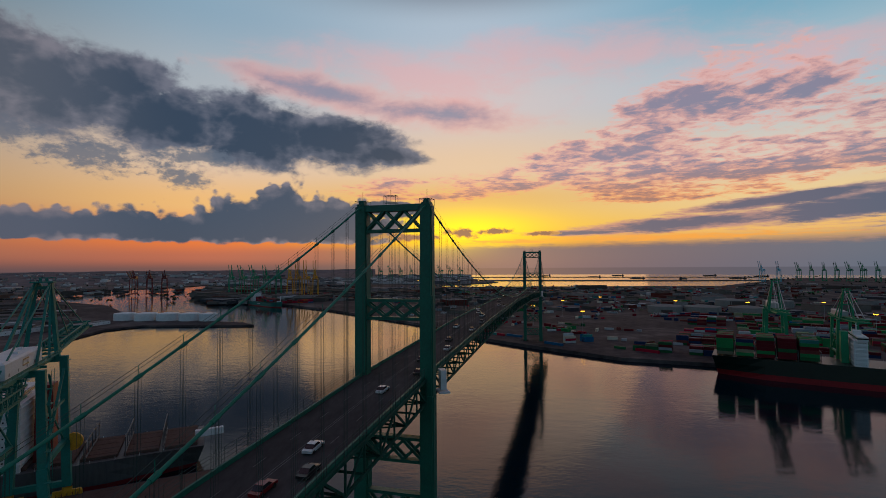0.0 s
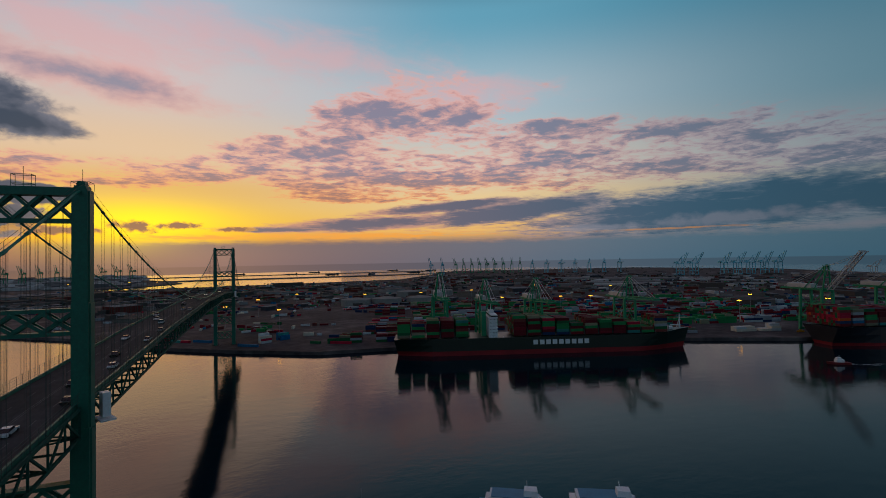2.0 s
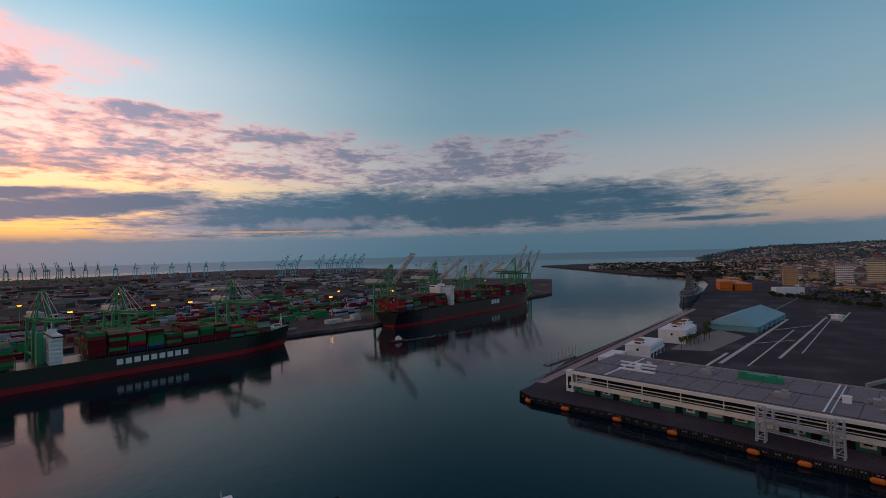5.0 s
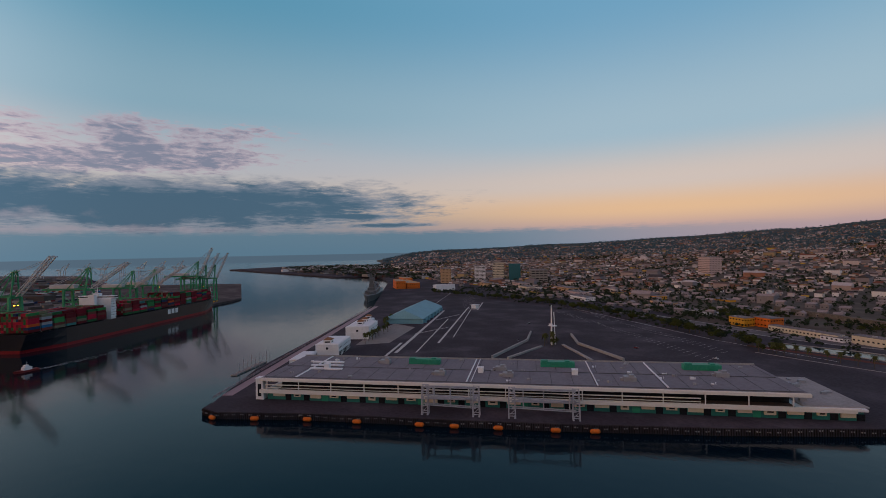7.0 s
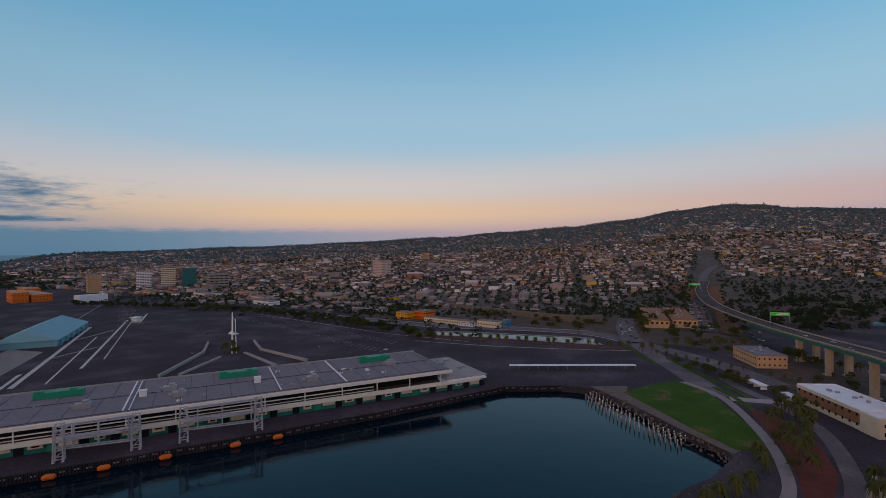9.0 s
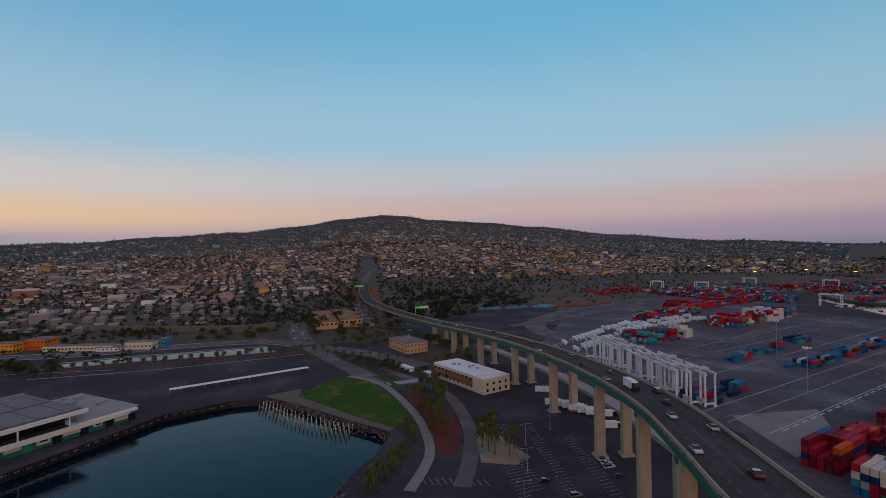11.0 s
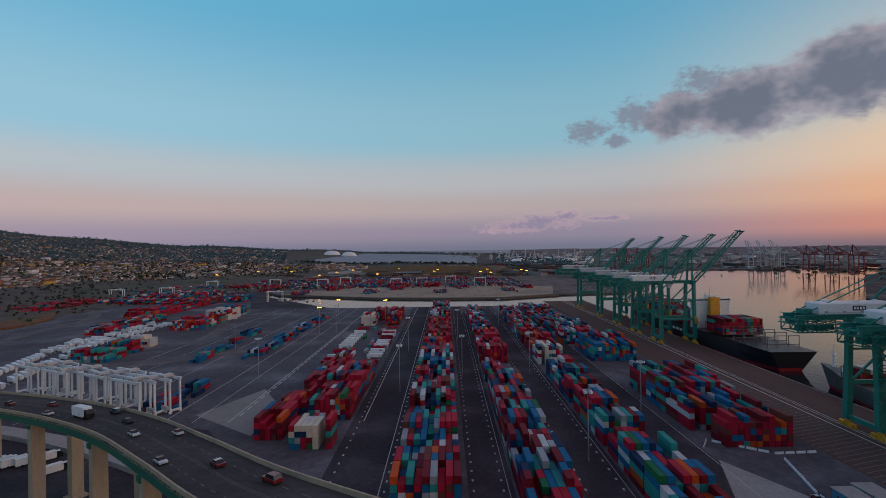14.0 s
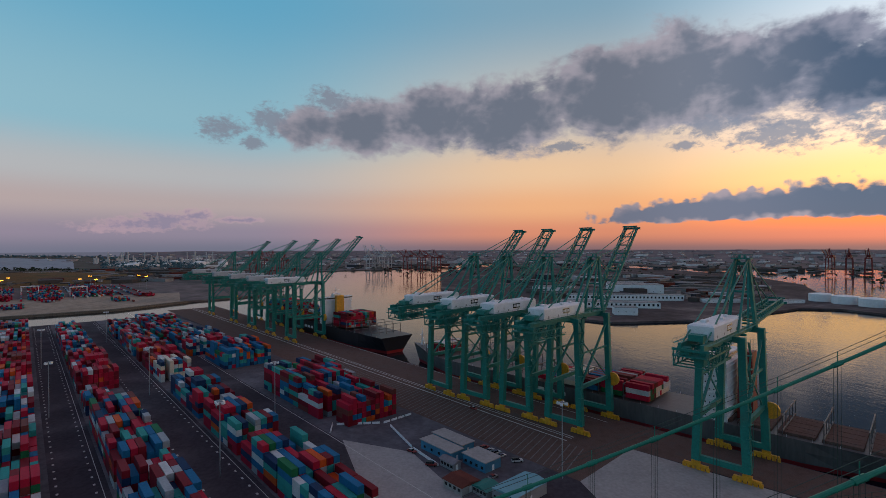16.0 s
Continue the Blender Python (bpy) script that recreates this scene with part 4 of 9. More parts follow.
line = spline(LINE, 8)
viaduct = thing("approach_viaduct", "curving road viaduct on concrete columns with green girders", "viaduct")
vdeck = part("deck", strip(Shape(), line, -6.9, 9.6, -0.5, 0.0), "bridge_road", viaduct, "worn asphalt roadway")
for o in (-6.7, 9.4):
    part("parapet", strip(Shape(), line, o - 0.2, o + 0.2, -0.6, 1.0), "pier_concrete", viaduct, "concrete parapet")
for o in (-6.4, -1.3, 3.9, 9.0):
    part("girder", strip(Shape(), line[:-30], o - 0.25, o + 0.25, -2.9, -0.5), "steel_green", viaduct)
ln = Shape()
for i in range(len(line) - 1):
    a, b = line[i], line[i + 1]
    d = (b - a)
    nn = Vector((d.y, -d.x, 0)).normalized()
    for o in (-2.7, 5.4):
        p = a + nn * o + Vector((0, 0, 0.03))
        q = p + d * 0.4
        ln.quad(p - nn * 0.1, p + nn * 0.1, q + nn * 0.1, q - nn * 0.1)
    for o in (1.1, 1.6):
        p = a + nn * o + Vector((0, 0, 0.03))
        ln.quad(p - nn * 0.06, p + nn * 0.06, p + d + nn * 0.06, p + d - nn * 0.06)
part("lane_marking", ln, "faded_paint", vdeck)
for k in range(2, 10):
    p = Vector(LINE[k])
    d = (Vector(LINE[k + 1]) - Vector(LINE[k - 1]))
    nn = Vector((d.y, -d.x, 0)).normalized()
    ang = math.degrees(math.atan2(d.y, d.x))
    cap = Shape().beam(p - nn * 7.2 + Vector((0, 0, -3.6)), p + nn * 10 + Vector((0, 0, -3.6)), 2.0, 1.4)
    part("pier_cap", cap, "steel_green" if k < 5 else "pier_concrete", viaduct)
    for o in (-4.6, 7.0):
        c = p + nn * o
        z1 = p.z - 4.2
        col = Shape().box(c.x, c.y, 3.5, 3.3, 3.8, z1 - 3.5, ang, 1.0).box(c.x, c.y, z1, 3.6, 4.2, 1.2, ang).box(c.x, c.y, 3.4, 5.4, 5.8, 1.4, ang)
        part("column", col, "pier_concrete", viaduct, "tall tan concrete column")


# ---- ship-to-shore cranes: local x along the quay, y towards the water, landside rail at y = 0 ----
GAUGE = 30.5


def crane(mat, house_mat, boom_deg, at, label, group, simple=False, stay_mat=None):
    c = thing("container_crane", label, "crane", group, at=at)
    hx, gz = 9.0, 55.0
    for y in (0, GAUGE):
        for x in (-hx, hx):
            leg = Shape().beam((x, y, 4.2), (x * 0.92, y, 22), 2.7, 2.9).beam((x * 0.92, y, 22), (x * 0.8, y, gz), 2.4, 2.6)
            part("leg", leg, mat, c)
            bg = Shape()
            for k in range(6):
                bx = x + (k - 2.5) * 1.75
                bg.box(bx, y, 0.15, 1.3, 0.9, 1.0).box(bx, y, 0.9, 1.5, 0.55, 0.7)
            bg.beam((x - 4.6, y, 1.9), (x + 4.6, y, 1.9), 1.1, 0.9).beam((x - 1.6, y, 2.9), (x + 1.6, y, 2.9), 1.0, 1.2)
            part("bogie", bg, "yellow_paint", c, "yellow wheel bogie")
        part("sill_beam", Shape().beam((-hx, y, 5.2), (hx, y, 5.2), 1.7, 2.2), mat, c)
        part("upper_beam", Shape().beam((-hx * 0.8, y, gz - 1), (hx * 0.8, y, gz - 1), 1.4, 2.2), mat, c)
    for x in (-hx, hx):
        b = Shape().beam((x * 0.9, 0, 22), (x * 0.9, GAUGE, 22), 1.3, 1.9)
        b.beam((x * 0.9, 2, 23), (x * 0.82, GAUGE - 1, 50), 0.9, 0.9)
        b.beam((x * 0.88, 1, 46), (x * 0.88, GAUGE - 2, 23), 0.5, 0.5).beam((x * 0.86, 0, 38), (x * 0.86, GAUGE, 38), 0.7, 0.9)
        part("side_brace", b, mat, c)
    # main girders with their walkways
    for x in (-3.6, 3.6):
        g = Shape().beam((x, -34, gz + 0.2), (x, GAUGE + 4, gz + 0.2), 1.1, 2.4)
        g.beam((x * 1.5, -34, gz + 1.3), (x * 1.5, GAUGE + 4, gz + 1.3), 0.9, 0.12)
        for k in range(0, 68, 4):
            g.tube((x * 1.6, -34 + k, gz + 1.3), (x * 1.6, -34 + k, gz + 2.5), 0.05, n=3)
        g.beam((x * 1.6, -34, gz + 2.5), (x * 1.6, GAUGE + 4, gz + 2.5), 0.06)
        part("girder", g, mat, c)
    tie = Shape()
    for y in (-34, -24, -12, 0, 12, GAUGE):
        tie.beam((-6, y, gz - 0.8), (6, y, gz - 0.8), 0.7, 0.9)
    part("tie_frame", tie, mat, c)
    ho = Shape().hull([(x, y, gz + 1.6) for x, y in ((-4.4, -23.5), (4.4, -23.5), (4.4, 12.5), (-4.4, 12.5))], [(x, y, gz + 6.2) for x, y in ((-4.4, -23.5), (4.4, -23.5), (4.4, 12.5), (-4.4, 12.5))])
    ho.hull([(x, y, gz + 6.2) for x, y in ((-4.4, -23.5), (4.4, -23.5), (4.4, 12.5), (-4.4, 12.5))], [(x, y, gz + 6.8) for x, y in ((-3.6, -22.7), (3.6, -22.7), (3.6, 11.7), (-3.6, 11.7))])
    ho.box(-1, -16, gz + 6.8, 2.2, 3, 0.9).box(1.5, -4, gz + 6.8, 1.6, 2, 0.7).box(0, 6, gz + 6.8, 1.2, 1.2, 0.8)
    house = part("machinery_house", ho, house_mat, c, "white machinery house")
    if not simple:
        pn = Shape()
        for x in (-4.43, 4.43):
            pn.box(x, -5, gz + 3.2, 0.06, 6.0, 2.2)
        pn.box(0, 12.53, gz + 3.0, 4.4, 0.06, 2.4)
        part("sign_panel", pn, "dark_glass", house)
        pb = Shape()
        for x in (-4.48, 4.48):
            for k in range(4):
                pb.box(x, -7.0 + k * 1.35, gz + 3.7, 0.06, 1.0, 1.2)
        for k in range(4):
            pb.box(-1.5 + k * 1.0, 12.58, gz + 3.5, 0.7, 0.06, 1.2)
        part("sign_bars", pb, "white_paint", house)
        w = Shape()
        for k in range(4):
            for x in (-4.42, 4.42):
                w.box(x, -20 + k * 8.2, gz + 2.2, 0.05, 1.0, 0.9)
        part("vents", w, "steel_grey", house)
        # back-reach hoist gear and landing platforms
        pf = Shape().box(0, -33, gz - 3.0, 11, 5, 0.3).box(-2, -32, gz - 2.6, 3, 3, 2.6).box(3.4, -31, gz - 2.6, 2, 2.4, 2.0).box(0, -27, gz + 1.6, 5, 4, 2.2)
        for k in range(7):
            pf.tube((-5.4 + k * 1.8, -35.4, gz - 2.8), (-5.4 + k * 1.8, -35.4, gz - 1.6), 0.06, n=3)
        pf.beam((-5.4, -35.4, gz - 1.6), (5.4, -35.4, gz - 1.6), 0.08)
        # trolley works hung under the back reach: floors, posts and diagonals
        for z in (gz - 6.5, gz - 3.0):
            for x in (-5.5, 5.5):
                pf.beam((x, -34, z), (x, -8, z), 0.5, 0.5)
            for k in range(7):
                pf.beam((-5.5, -34 + k * 4.3, z), (5.5, -34 + k * 4.3, z), 0.35, 0.4)
        for x in (-5.5, 5.5):
            for k in range(6):
                y0 = -34 + k * 4.3
                pf.beam((x, y0, gz - 6.5), (x, y0 + 4.3, gz - 0.6), 0.3, 0.3).beam((x, y0, gz - 6.5), (x, y0, gz - 0.6), 0.35, 0.35)
            pf.beam((x * 1.15, -34, gz - 5.4), (x * 1.15, -8, gz - 5.4), 0.1)
        pf.box(0, -22, gz - 6.2, 6, 5, 2.4).box(2, -30, gz - 6.2, 3, 4, 3.0).box(-2.5, -14, gz - 6.2, 3.4, 3, 2.0)
        part("hoist_platform", pf, mat, c)
        st = Shape()
        for k in range(9):
            z = 7 + k * 5.2
            st.box(hx * 0.9 + 1.7, -0.5 + (0.5 if k % 2 else -0.5), z, 1.5, 2.6, 0.2)
            st.beam((hx * 0.9 + 1.7, -1.8, z), (hx * 0.9 + 1.7, 1.6, z + 5.2), 0.7, 0.2) if k % 2 else st.beam((hx * 0.9 + 1.7, 1.6, z), (hx * 0.9 + 1.7, -1.8, z + 5.2), 0.7, 0.2)
            st.box(-hx * 0.9 - 1.6, GAUGE + (0.6 if k % 2 else -0.6), z + 1.5, 1.3, 2.4, 0.2)
            st.beam((-hx * 0.9 - 1.6, GAUGE - 1.4, z + 1.5), (-hx * 0.9 - 1.6, GAUGE + 1.4, z + 6.7), 0.6, 0.2) if k % 2 else st.beam((-hx * 0.9 - 1.6, GAUGE + 1.4, z + 1.5), (-hx * 0.9 - 1.6, GAUGE - 1.4, z + 6.7), 0.6, 0.2)
        for dy in (-1.9, 1.7):
            st.tube((hx * 0.9 + 2.4, dy, 6), (hx * 0.9 + 2.4, dy, gz), 0.09, n=4)
        for k in range(16):
            st.box(hx * 0.8 + 1.5, GAUGE + 1.6, 8 + k * 3.0, 0.8, 0.9, 0.12)
        part("stairs", st, mat, c)
        part("cable_reel", Shape().tube((hx + 1.6, GAUGE - 0.6, 21), (hx + 1.6, GAUGE + 0.6, 21), 3.4, n=16), "yellow_paint", c, "yellow cable reel")
        part("operator_cab", Shape().box(0, 12, gz - 5.0, 2.6, 3.2, 2.8).box(0, 12, gz - 2.2, 3.4, 5, 0.8), "white_paint", c)
    # A-frame over the waterside legs
    af = Shape()
    for x in (-5.2, 5.2):
        af.beam((x, GAUGE, gz), (x * 0.42, GAUGE + 1, 84.5), 1.3, 1.4)
        af.beam((x, 3, gz + 1), (x * 0.42, GAUGE, 84.0), 0.8, 0.9)
        af.beam((x, GAUGE - 12, gz + 1), (x * 0.42, GAUGE + 0.5, 84.0), 0.7, 0.8)
    af.box(0, GAUGE + 0.5, 84, 7.4, 4.6, 0.5).beam((-2.6, GAUGE + 1, 82), (2.6, GAUGE + 1, 82), 1, 1.3).beam((-4, GAUGE + 0.4, 70), (4, GAUGE + 0.4, 70), 0.8, 0.9)
    for k in (-3.4, 0, 3.4):
        af.tube((k, GAUGE - 1.5, 84.5), (k, GAUGE - 1.5, 86.2), 0.08, n=4).tube((k, GAUGE + 2.6, 84.5), (k, GAUGE + 2.6, 86.2), 0.08, n=4)
    af.beam((-3.6, GAUGE - 1.5, 86), (3.6, GAUGE - 1.5, 86), 0.12).beam((-3.6, GAUGE + 2.6, 86), (3.6, GAUGE + 2.6, 86), 0.12)
    af.tube((-1, GAUGE + 1, 84.5), (-1, GAUGE + 1, 85.8), 0.5, n=8).tube((1, GAUGE + 1, 84.5), (1, GAUGE + 1, 85.8), 0.5, n=8)
    part("apex_frame", af, mat, c)
    stm = stay_mat or mat
    sy = Shape()
    apex = Vector((0, GAUGE + 1, 84.5))
    for x in (-2.4, 2.4):
        sy.beam((x, apex.y, apex.z), (x * 1.5, -30, gz + 1.6), 0.42, 0.42)
    part("back_stay", sy, stm, c)
    # boom
    a = radians(boom_deg)
    hinge = Vector((0, GAUGE + 4.5, gz + 0.4))
    d, up = Vector((0, math.cos(a), math.sin(a))), Vector((0, -math.sin(a), math.cos(a)))
    L = 62.5
    bo = Shape()
    for x in (-3.4, 3.4):
        X = Vector((x, 0, 0))
        bo.beam(hinge + X, hinge + X + d * L, 1.0, 1.0)
        bo.beam(hinge + X * 0.9 + up * 3.2 + d * 2, hinge + X * 0.9 + up * 2.6 + d * (L - 3), 0.5, 0.5)
        for k in range(16):
            p = hinge + X + d * (2 + k * 3.8)
            bo.beam(p, p + d * 1.9 + up * 2.9 - X * 0.1, 0.3, 0.3).beam(p + d * 3.8, p + d * 1.9 + up * 2.9 - X * 0.1, 0.3, 0.3)
    for k in range(10):
        p = hinge + d * (1 + k * 6.8)
        bo.beam(p - Vector((3.4, 0, 0)), p + Vector((3.4, 0, 0)), 0.7, 0.7)
        if k < 9:
            q = hinge + d * (1 + (k + 1) * 6.8)
            bo.beam(p - Vector((3.4, 0, 0)), q + Vector((3.4, 0, 0)), 0.3, 0.3)
    bo.beam(hinge + d * L - Vector((5, 0, 0)), hinge + d * L + Vector((5, 0, 0)), 1.3, 1.3).beam(hinge + d * (L - 1) + up * 2.6 - Vector((4.4, 0, 0)), hinge + d * (L - 1) + up * 2.6 + Vector((4.4, 0, 0)), 0.6, 0.8)
    part("boom", bo, stm if stay_mat and boom_deg > 20 else mat, c)
    fs = Shape()
    for x in (-2.2, 2.2):
        X = Vector((x, 0, 0))
        for f in (0.42, 0.9):
            end = hinge + d * L * f + up * 2.6 + X
            if boom_deg < 20:
                fs.beam(apex + X * 0.8, end, 0.4, 0.4)
            else:
                mid = (apex + end) / 2 + Vector((0, -3.5 - 3 * f, -4 * f)) + X
                fs.beam(apex + X * 0.8, mid, 0.35, 0.35).beam(mid, end, 0.35, 0.35)
    part("fore_stay", fs, stm, c)
    return c


def on_yard(u, v):
    p = yard(u, v + quay_off(u))
    return pose(p.x, p.y, 4.0, 0, 0, 22.64 + (3.8 if u < 226 else 0.0))


TEAL_LABEL = "teal steel ship-to-shore container crane with %s boom and white machinery house"
crane("crane_teal", "white_paint", 4, on_yard(70, 194), TEAL_LABEL % "lowered", "cranes on the town-side berth")
up_crane = crane("crane_teal", "white_paint", 46.5, on_yard(139, 194), TEAL_LABEL % "raised", "cranes on the town-side berth")
for u in (168, 197, 226, 446):
    copy_thing(up_crane, on_yard(u, 194))
far_crane = crane("crane_teal", "house_white", 44, on_yard(496, 194), TEAL_LABEL % "half-raised", "cranes on the town-side berth")
for u in (550, 612, 704):
    copy_thing(far_crane, on_yard(u, 194))


def island_at(x, y, turn=150):
    return pose(x, y, 3.5, 0, 0, turn) @ Matrix.Scale(0.9, 4)


GREEN_LABEL = "green ship-to-shore crane with %s boom and pale stays"
low = crane("crane_green", "crane_pale", 3, island_at(296, 434), GREEN_LABEL % "lowered", "cranes at the island berths", True, "crane_pale")
for x, y in ((337, 410), (384, 383), (473, 332)):
    copy_thing(low, island_at(x, y))
SQ, SD, SN = Vector((608, 205, 0)), Vector((0.876, -0.482, 0)), Vector((0.482, 0.876, 0))
raised = None
for az_deg, boom in ((73.9, 46), (79.2, 33), (82.9, 33), (84.8, 33)):
    a = radians(az_deg)
    # the boom hinge stands just off the berth's edge, the landside rail 35 m behind it
    q = SQ - SN * 3
    k = (q.y * math.tan(a) - q.x) / (SD.x - SD.y * math.tan(a))
    p = q + SD * k + SN * 35
    if raised is None or boom != 46 and raised[0] != boom:
        raised = (boom, crane("crane_green", "crane_pale", boom, island_at(p.x, p.y, 151), GREEN_LABEL % ("raised" if boom > 40 else "half-raised"), "cranes at the island berths", True, "crane_pale"))
    else:
        copy_thing(raised[1], island_at(p.x, p.y, 151))
steep = None
for az_deg in (88.5, 89.4, 90.3):
    p = polar(az_deg, 1000) + Vector((0.342, 0.94, 0)) * 35
    if steep is None:
        steep = crane("crane_green", "crane_pale", 66, island_at(p.x, p.y, 160), GREEN_LABEL % "upright", "cranes at the island berths", True, "crane_pale")
    else:
        copy_thing(steep, island_at(p.x, p.y, 160))


# far cranes, seen as thin silhouettes
def far_crane_shape(boom_deg):
    s = Shape()
    for y in (0, 30):
        for x in (-9, 9):
            s.beam((x, y, 0), (x * 0.8, y, 56), 2.0)
        s.beam((-9, y, 5), (9, y, 5), 2).beam((-8, y, 54), (8, y, 54), 2)
    for x in (-4, 4):
        s.beam((x, -26, 55), (x, 34, 55), 1.8, 2.6).beam((x, 30, 55), (0, 26, 84), 1.5).beam((x, 2, 56), (0, 25, 84), 1.0)
        a = radians(boom_deg)
        s.beam((x, 34, 55), (x, 34 + 56 * math.cos(a), 55 + 56 * math.sin(a)), 1.6, 2.2)
        s.beam((x, 26, 84), (x, 34 + 50 * math.cos(a), 55 + 50 * math.sin(a)), 0.6)
    s.beam((-9, 0, 22), (-9, 30, 22), 1.6).beam((9, 0, 22), (9, 30, 22), 1.6).box(0, -10, 57, 8, 18, 6)
    return s


FAR = {}
for key, mat, deg in (("blue", "far_blue", 58), ("yellow", "yellow_paint", 84), ("blue_low", "far_blue", 5), ("pale", "crane_pale", 60), ("red", "crane_red", 26), ("dark", "crane_green", 50)):
    FAR[key] = far_crane_shape(deg).mesh("distant_crane", mat)


def far_cranes(key, label, group, az0, az1, n, r, turn, z=3.0, r1=None, size=1.0):
    for i in range(n):
        f = i / max(1, n - 1)
        p = polar(lerp(az0, az1, f), lerp(r, r1 or r, f))
        ob = new("distant_crane", FAR[key])
        ob.matrix_world = pose(p.x, p.y, z, 0, 0, turn + 8 * math.sin(i * 7.3)) @ Matrix.Scale(size, 4)
        tagged(ob, label, "crane", group)


far_cranes("blue", "blue container crane with raised boom far across the harbour", "blue cranes across the harbour", 65.0, 69.6, 5, 2550, 150)
far_cranes("blue", "blue container crane with raised boom far across the harbour", "blue cranes across the harbour", 60.9, 62.2, 2, 2450, 160)
far_cranes("blue_low", "blue container crane far across the harbour", "blue cranes across the harbour", 45.4, 55.0, 7, 3000, 140)
far_cranes("dark", "dim container crane far across the harbour", "dim cranes on the far terminal", 36.5, 44.0, 9, 3100, 130)
far_cranes("blue", "blue container crane with raised boom far across the harbour", "blue cranes across the harbour", 33.6, 34.9, 2, 2900, 130)
far_cranes("pale", "dim container crane beyond the terminal", "dim cranes beyond the island terminal", 75.0, 86.0, 8, 2500, 150, size=0.62)
far_cranes("dark", "dim container crane at an inner berth", "dim cranes at the inner berths", -23.6, -18.8, 5, 1620, 30)
far_cranes("yellow", "yellow container crane with upright boom at an inner berth", "yellow cranes at the inner berth", -17.6, -14.8, 4, 1500, 20)
far_cranes("dark", "dim container crane far up the harbour", "dim cranes far up the harbour", -8.5, 2.2, 10, 3300, 20)
far_cranes("red", "red container crane at a basin berth", "red cranes in the basin", -32.6, -30.0, 3, 1930, 200)
far_cranes("red", "red container crane at a basin berth", "red cranes in the basin", -75.5, -72.0, 3, 1900, 110, r1=1750)
far_cranes("pale", "pale container crane at a basin berth", "pale cranes in the basin", -80.0, -77.8, 3, 2150, 110)
far_cranes("red", "red container crane behind the berth", "red cranes behind the berth", -93.0, -89.6, 4, 1500, 100)


# ---- container stacks ----
CL, CW, CH = 12.19, 2.44, 2.7


def can_mesh(name, mat, long=CL):
    s = Shape().box(0, 0, 0, long, CW, CH - 0.06)
    for x in (-long / 2, long / 2):
        for y in (-CW / 2 + 0.08, CW / 2 - 0.08):
            s.box(x, y, 0, 0.22, 0.22, CH)
        s.box(x, 0, CH * 0.08, 0.1, 0.08, CH * 0.84)
    for k in range(int(long / 1.08)):
        x = -long / 2 + 0.9 + k * 1.04
        s.box(x, 0, 0.2, 0.34, CW + 0.07, CH - 0.42)
    return s.mesh(name, mat)


CANS = {k: can_mesh("container", "container_" + k) for k in PAL}
SHORT = {k: can_mesh("container", "container_" + k, 6.06) for k in PAL}
STUFF = {k: Shape() for k in PAL}
single = [0]


def stack(u0, u1, v0, v1, high, key, rng, near=0, fill=0.93, jitter=0.0):
    """Containers in rows between u0 and u1, v0 and v1 of the yard, up to `high` tiers; the first `near` metres are things of their own."""
    nu, nv = max(1, int((u1 - u0) / (CL + 0.5))), max(1, int((v1 - v0) / (CW + 0.25)))
    for i in range(nu):
        lane = high - (rng.random() < 0.25) - (rng.random() < 0.12)
        for j in range(nv):
            tall = max(0, lane - int(rng.random() < 0.3) - int(rng.random() < 0.18) - (2 if rng.random() < 0.07 else 0))
            if rng.random() > fill:
                tall = 0
            for k in range(tall):
                u, v = u0 + (i + 0.5) * (CL + 0.5) + rng.uniform(-0.15, 0.15), v0 + (j + 0.5) * (CW + 0.25)
                p = yard(u, v, 4.0 + k * CH)
                kk = key if rng.random() < 0.8 else "mixed"
                if i * (CL + 0.5) < near and single[0] < 300:
                    label = {"mixed": "corrugated steel shipping container stacked in a yard row", "red": "red corrugated steel shipping container in a stack", "blue": "blue corrugated steel shipping container in a stack",
                                "white": "cream corrugated refrigerated shipping container in a stack", "green": "teal corrugated steel shipping container in a stack", "orange": "orange-red corrugated shipping container in a stack", "ship": "maroon shipping container in a stack"}.get(kk, "weathered corrugated shipping container in a mixed stack")
                    for e in ((-3.07, 3.07) if rng.random() < 0.34 else (0.0,)):
                        single[0] += 1
                        ob = new("shipping_container", SHORT[kk] if e else CANS[kk])
                        ob.matrix_world = pose(p.x + e * UX, p.y + e * UY, p.z, 0, 0, 22.64)
                        tagged(ob, ("short " if e else "") + label, "container", "containers in the town-side yard")
                else:
                    if rng.random() < 0.22:  # two short boxes in one slot
                        for e in (-3.06, 3.06):
                            STUFF[kk].box(p.x + e * UX, p.y + e * UY, p.z, 6.0, CW, CH - 0.05, 22.64)
                    else:
                        STUFF[kk].box(p.x, p.y, p.z, CL, CW, CH - 0.05, 22.64)


rng = random.Random(5)
# the five long rows, nearest stretches first
stack(160, 262, -20, 5, 5, "mixed", rng, 40, 0.97)
stack(145, 215, 25, 46, 5, "mixed", rng, 40, 0.97)
stack(133, 172, 69, 90, 5, "teal_mix", rng, 40, 0.97)
stack(120, 134, 80, 92, 3, "mixed", rng, 15, 0.7)
stack(212, 232, 122, 152, 6, "red", rng, 15, 1.0)
stack(215, 252, -72, -58, 4, "white", rng, 15)
stack(215, 252, -58, -50, 5, "mixed", rng, 15)
stack(226, 300, -92, -77, 4, "red", rng, 27)
stack(172, 215, 69, 90, 5, "blue_mix", rng, 30, 0.97)
stack(232, 320, 116, 154, 6, "mixed", rng)
stack(252, 350, -73, -51, 5, "orange", rng, 0, 0.98)
stack(300, 400, -90, -76, 3, "red", rng)
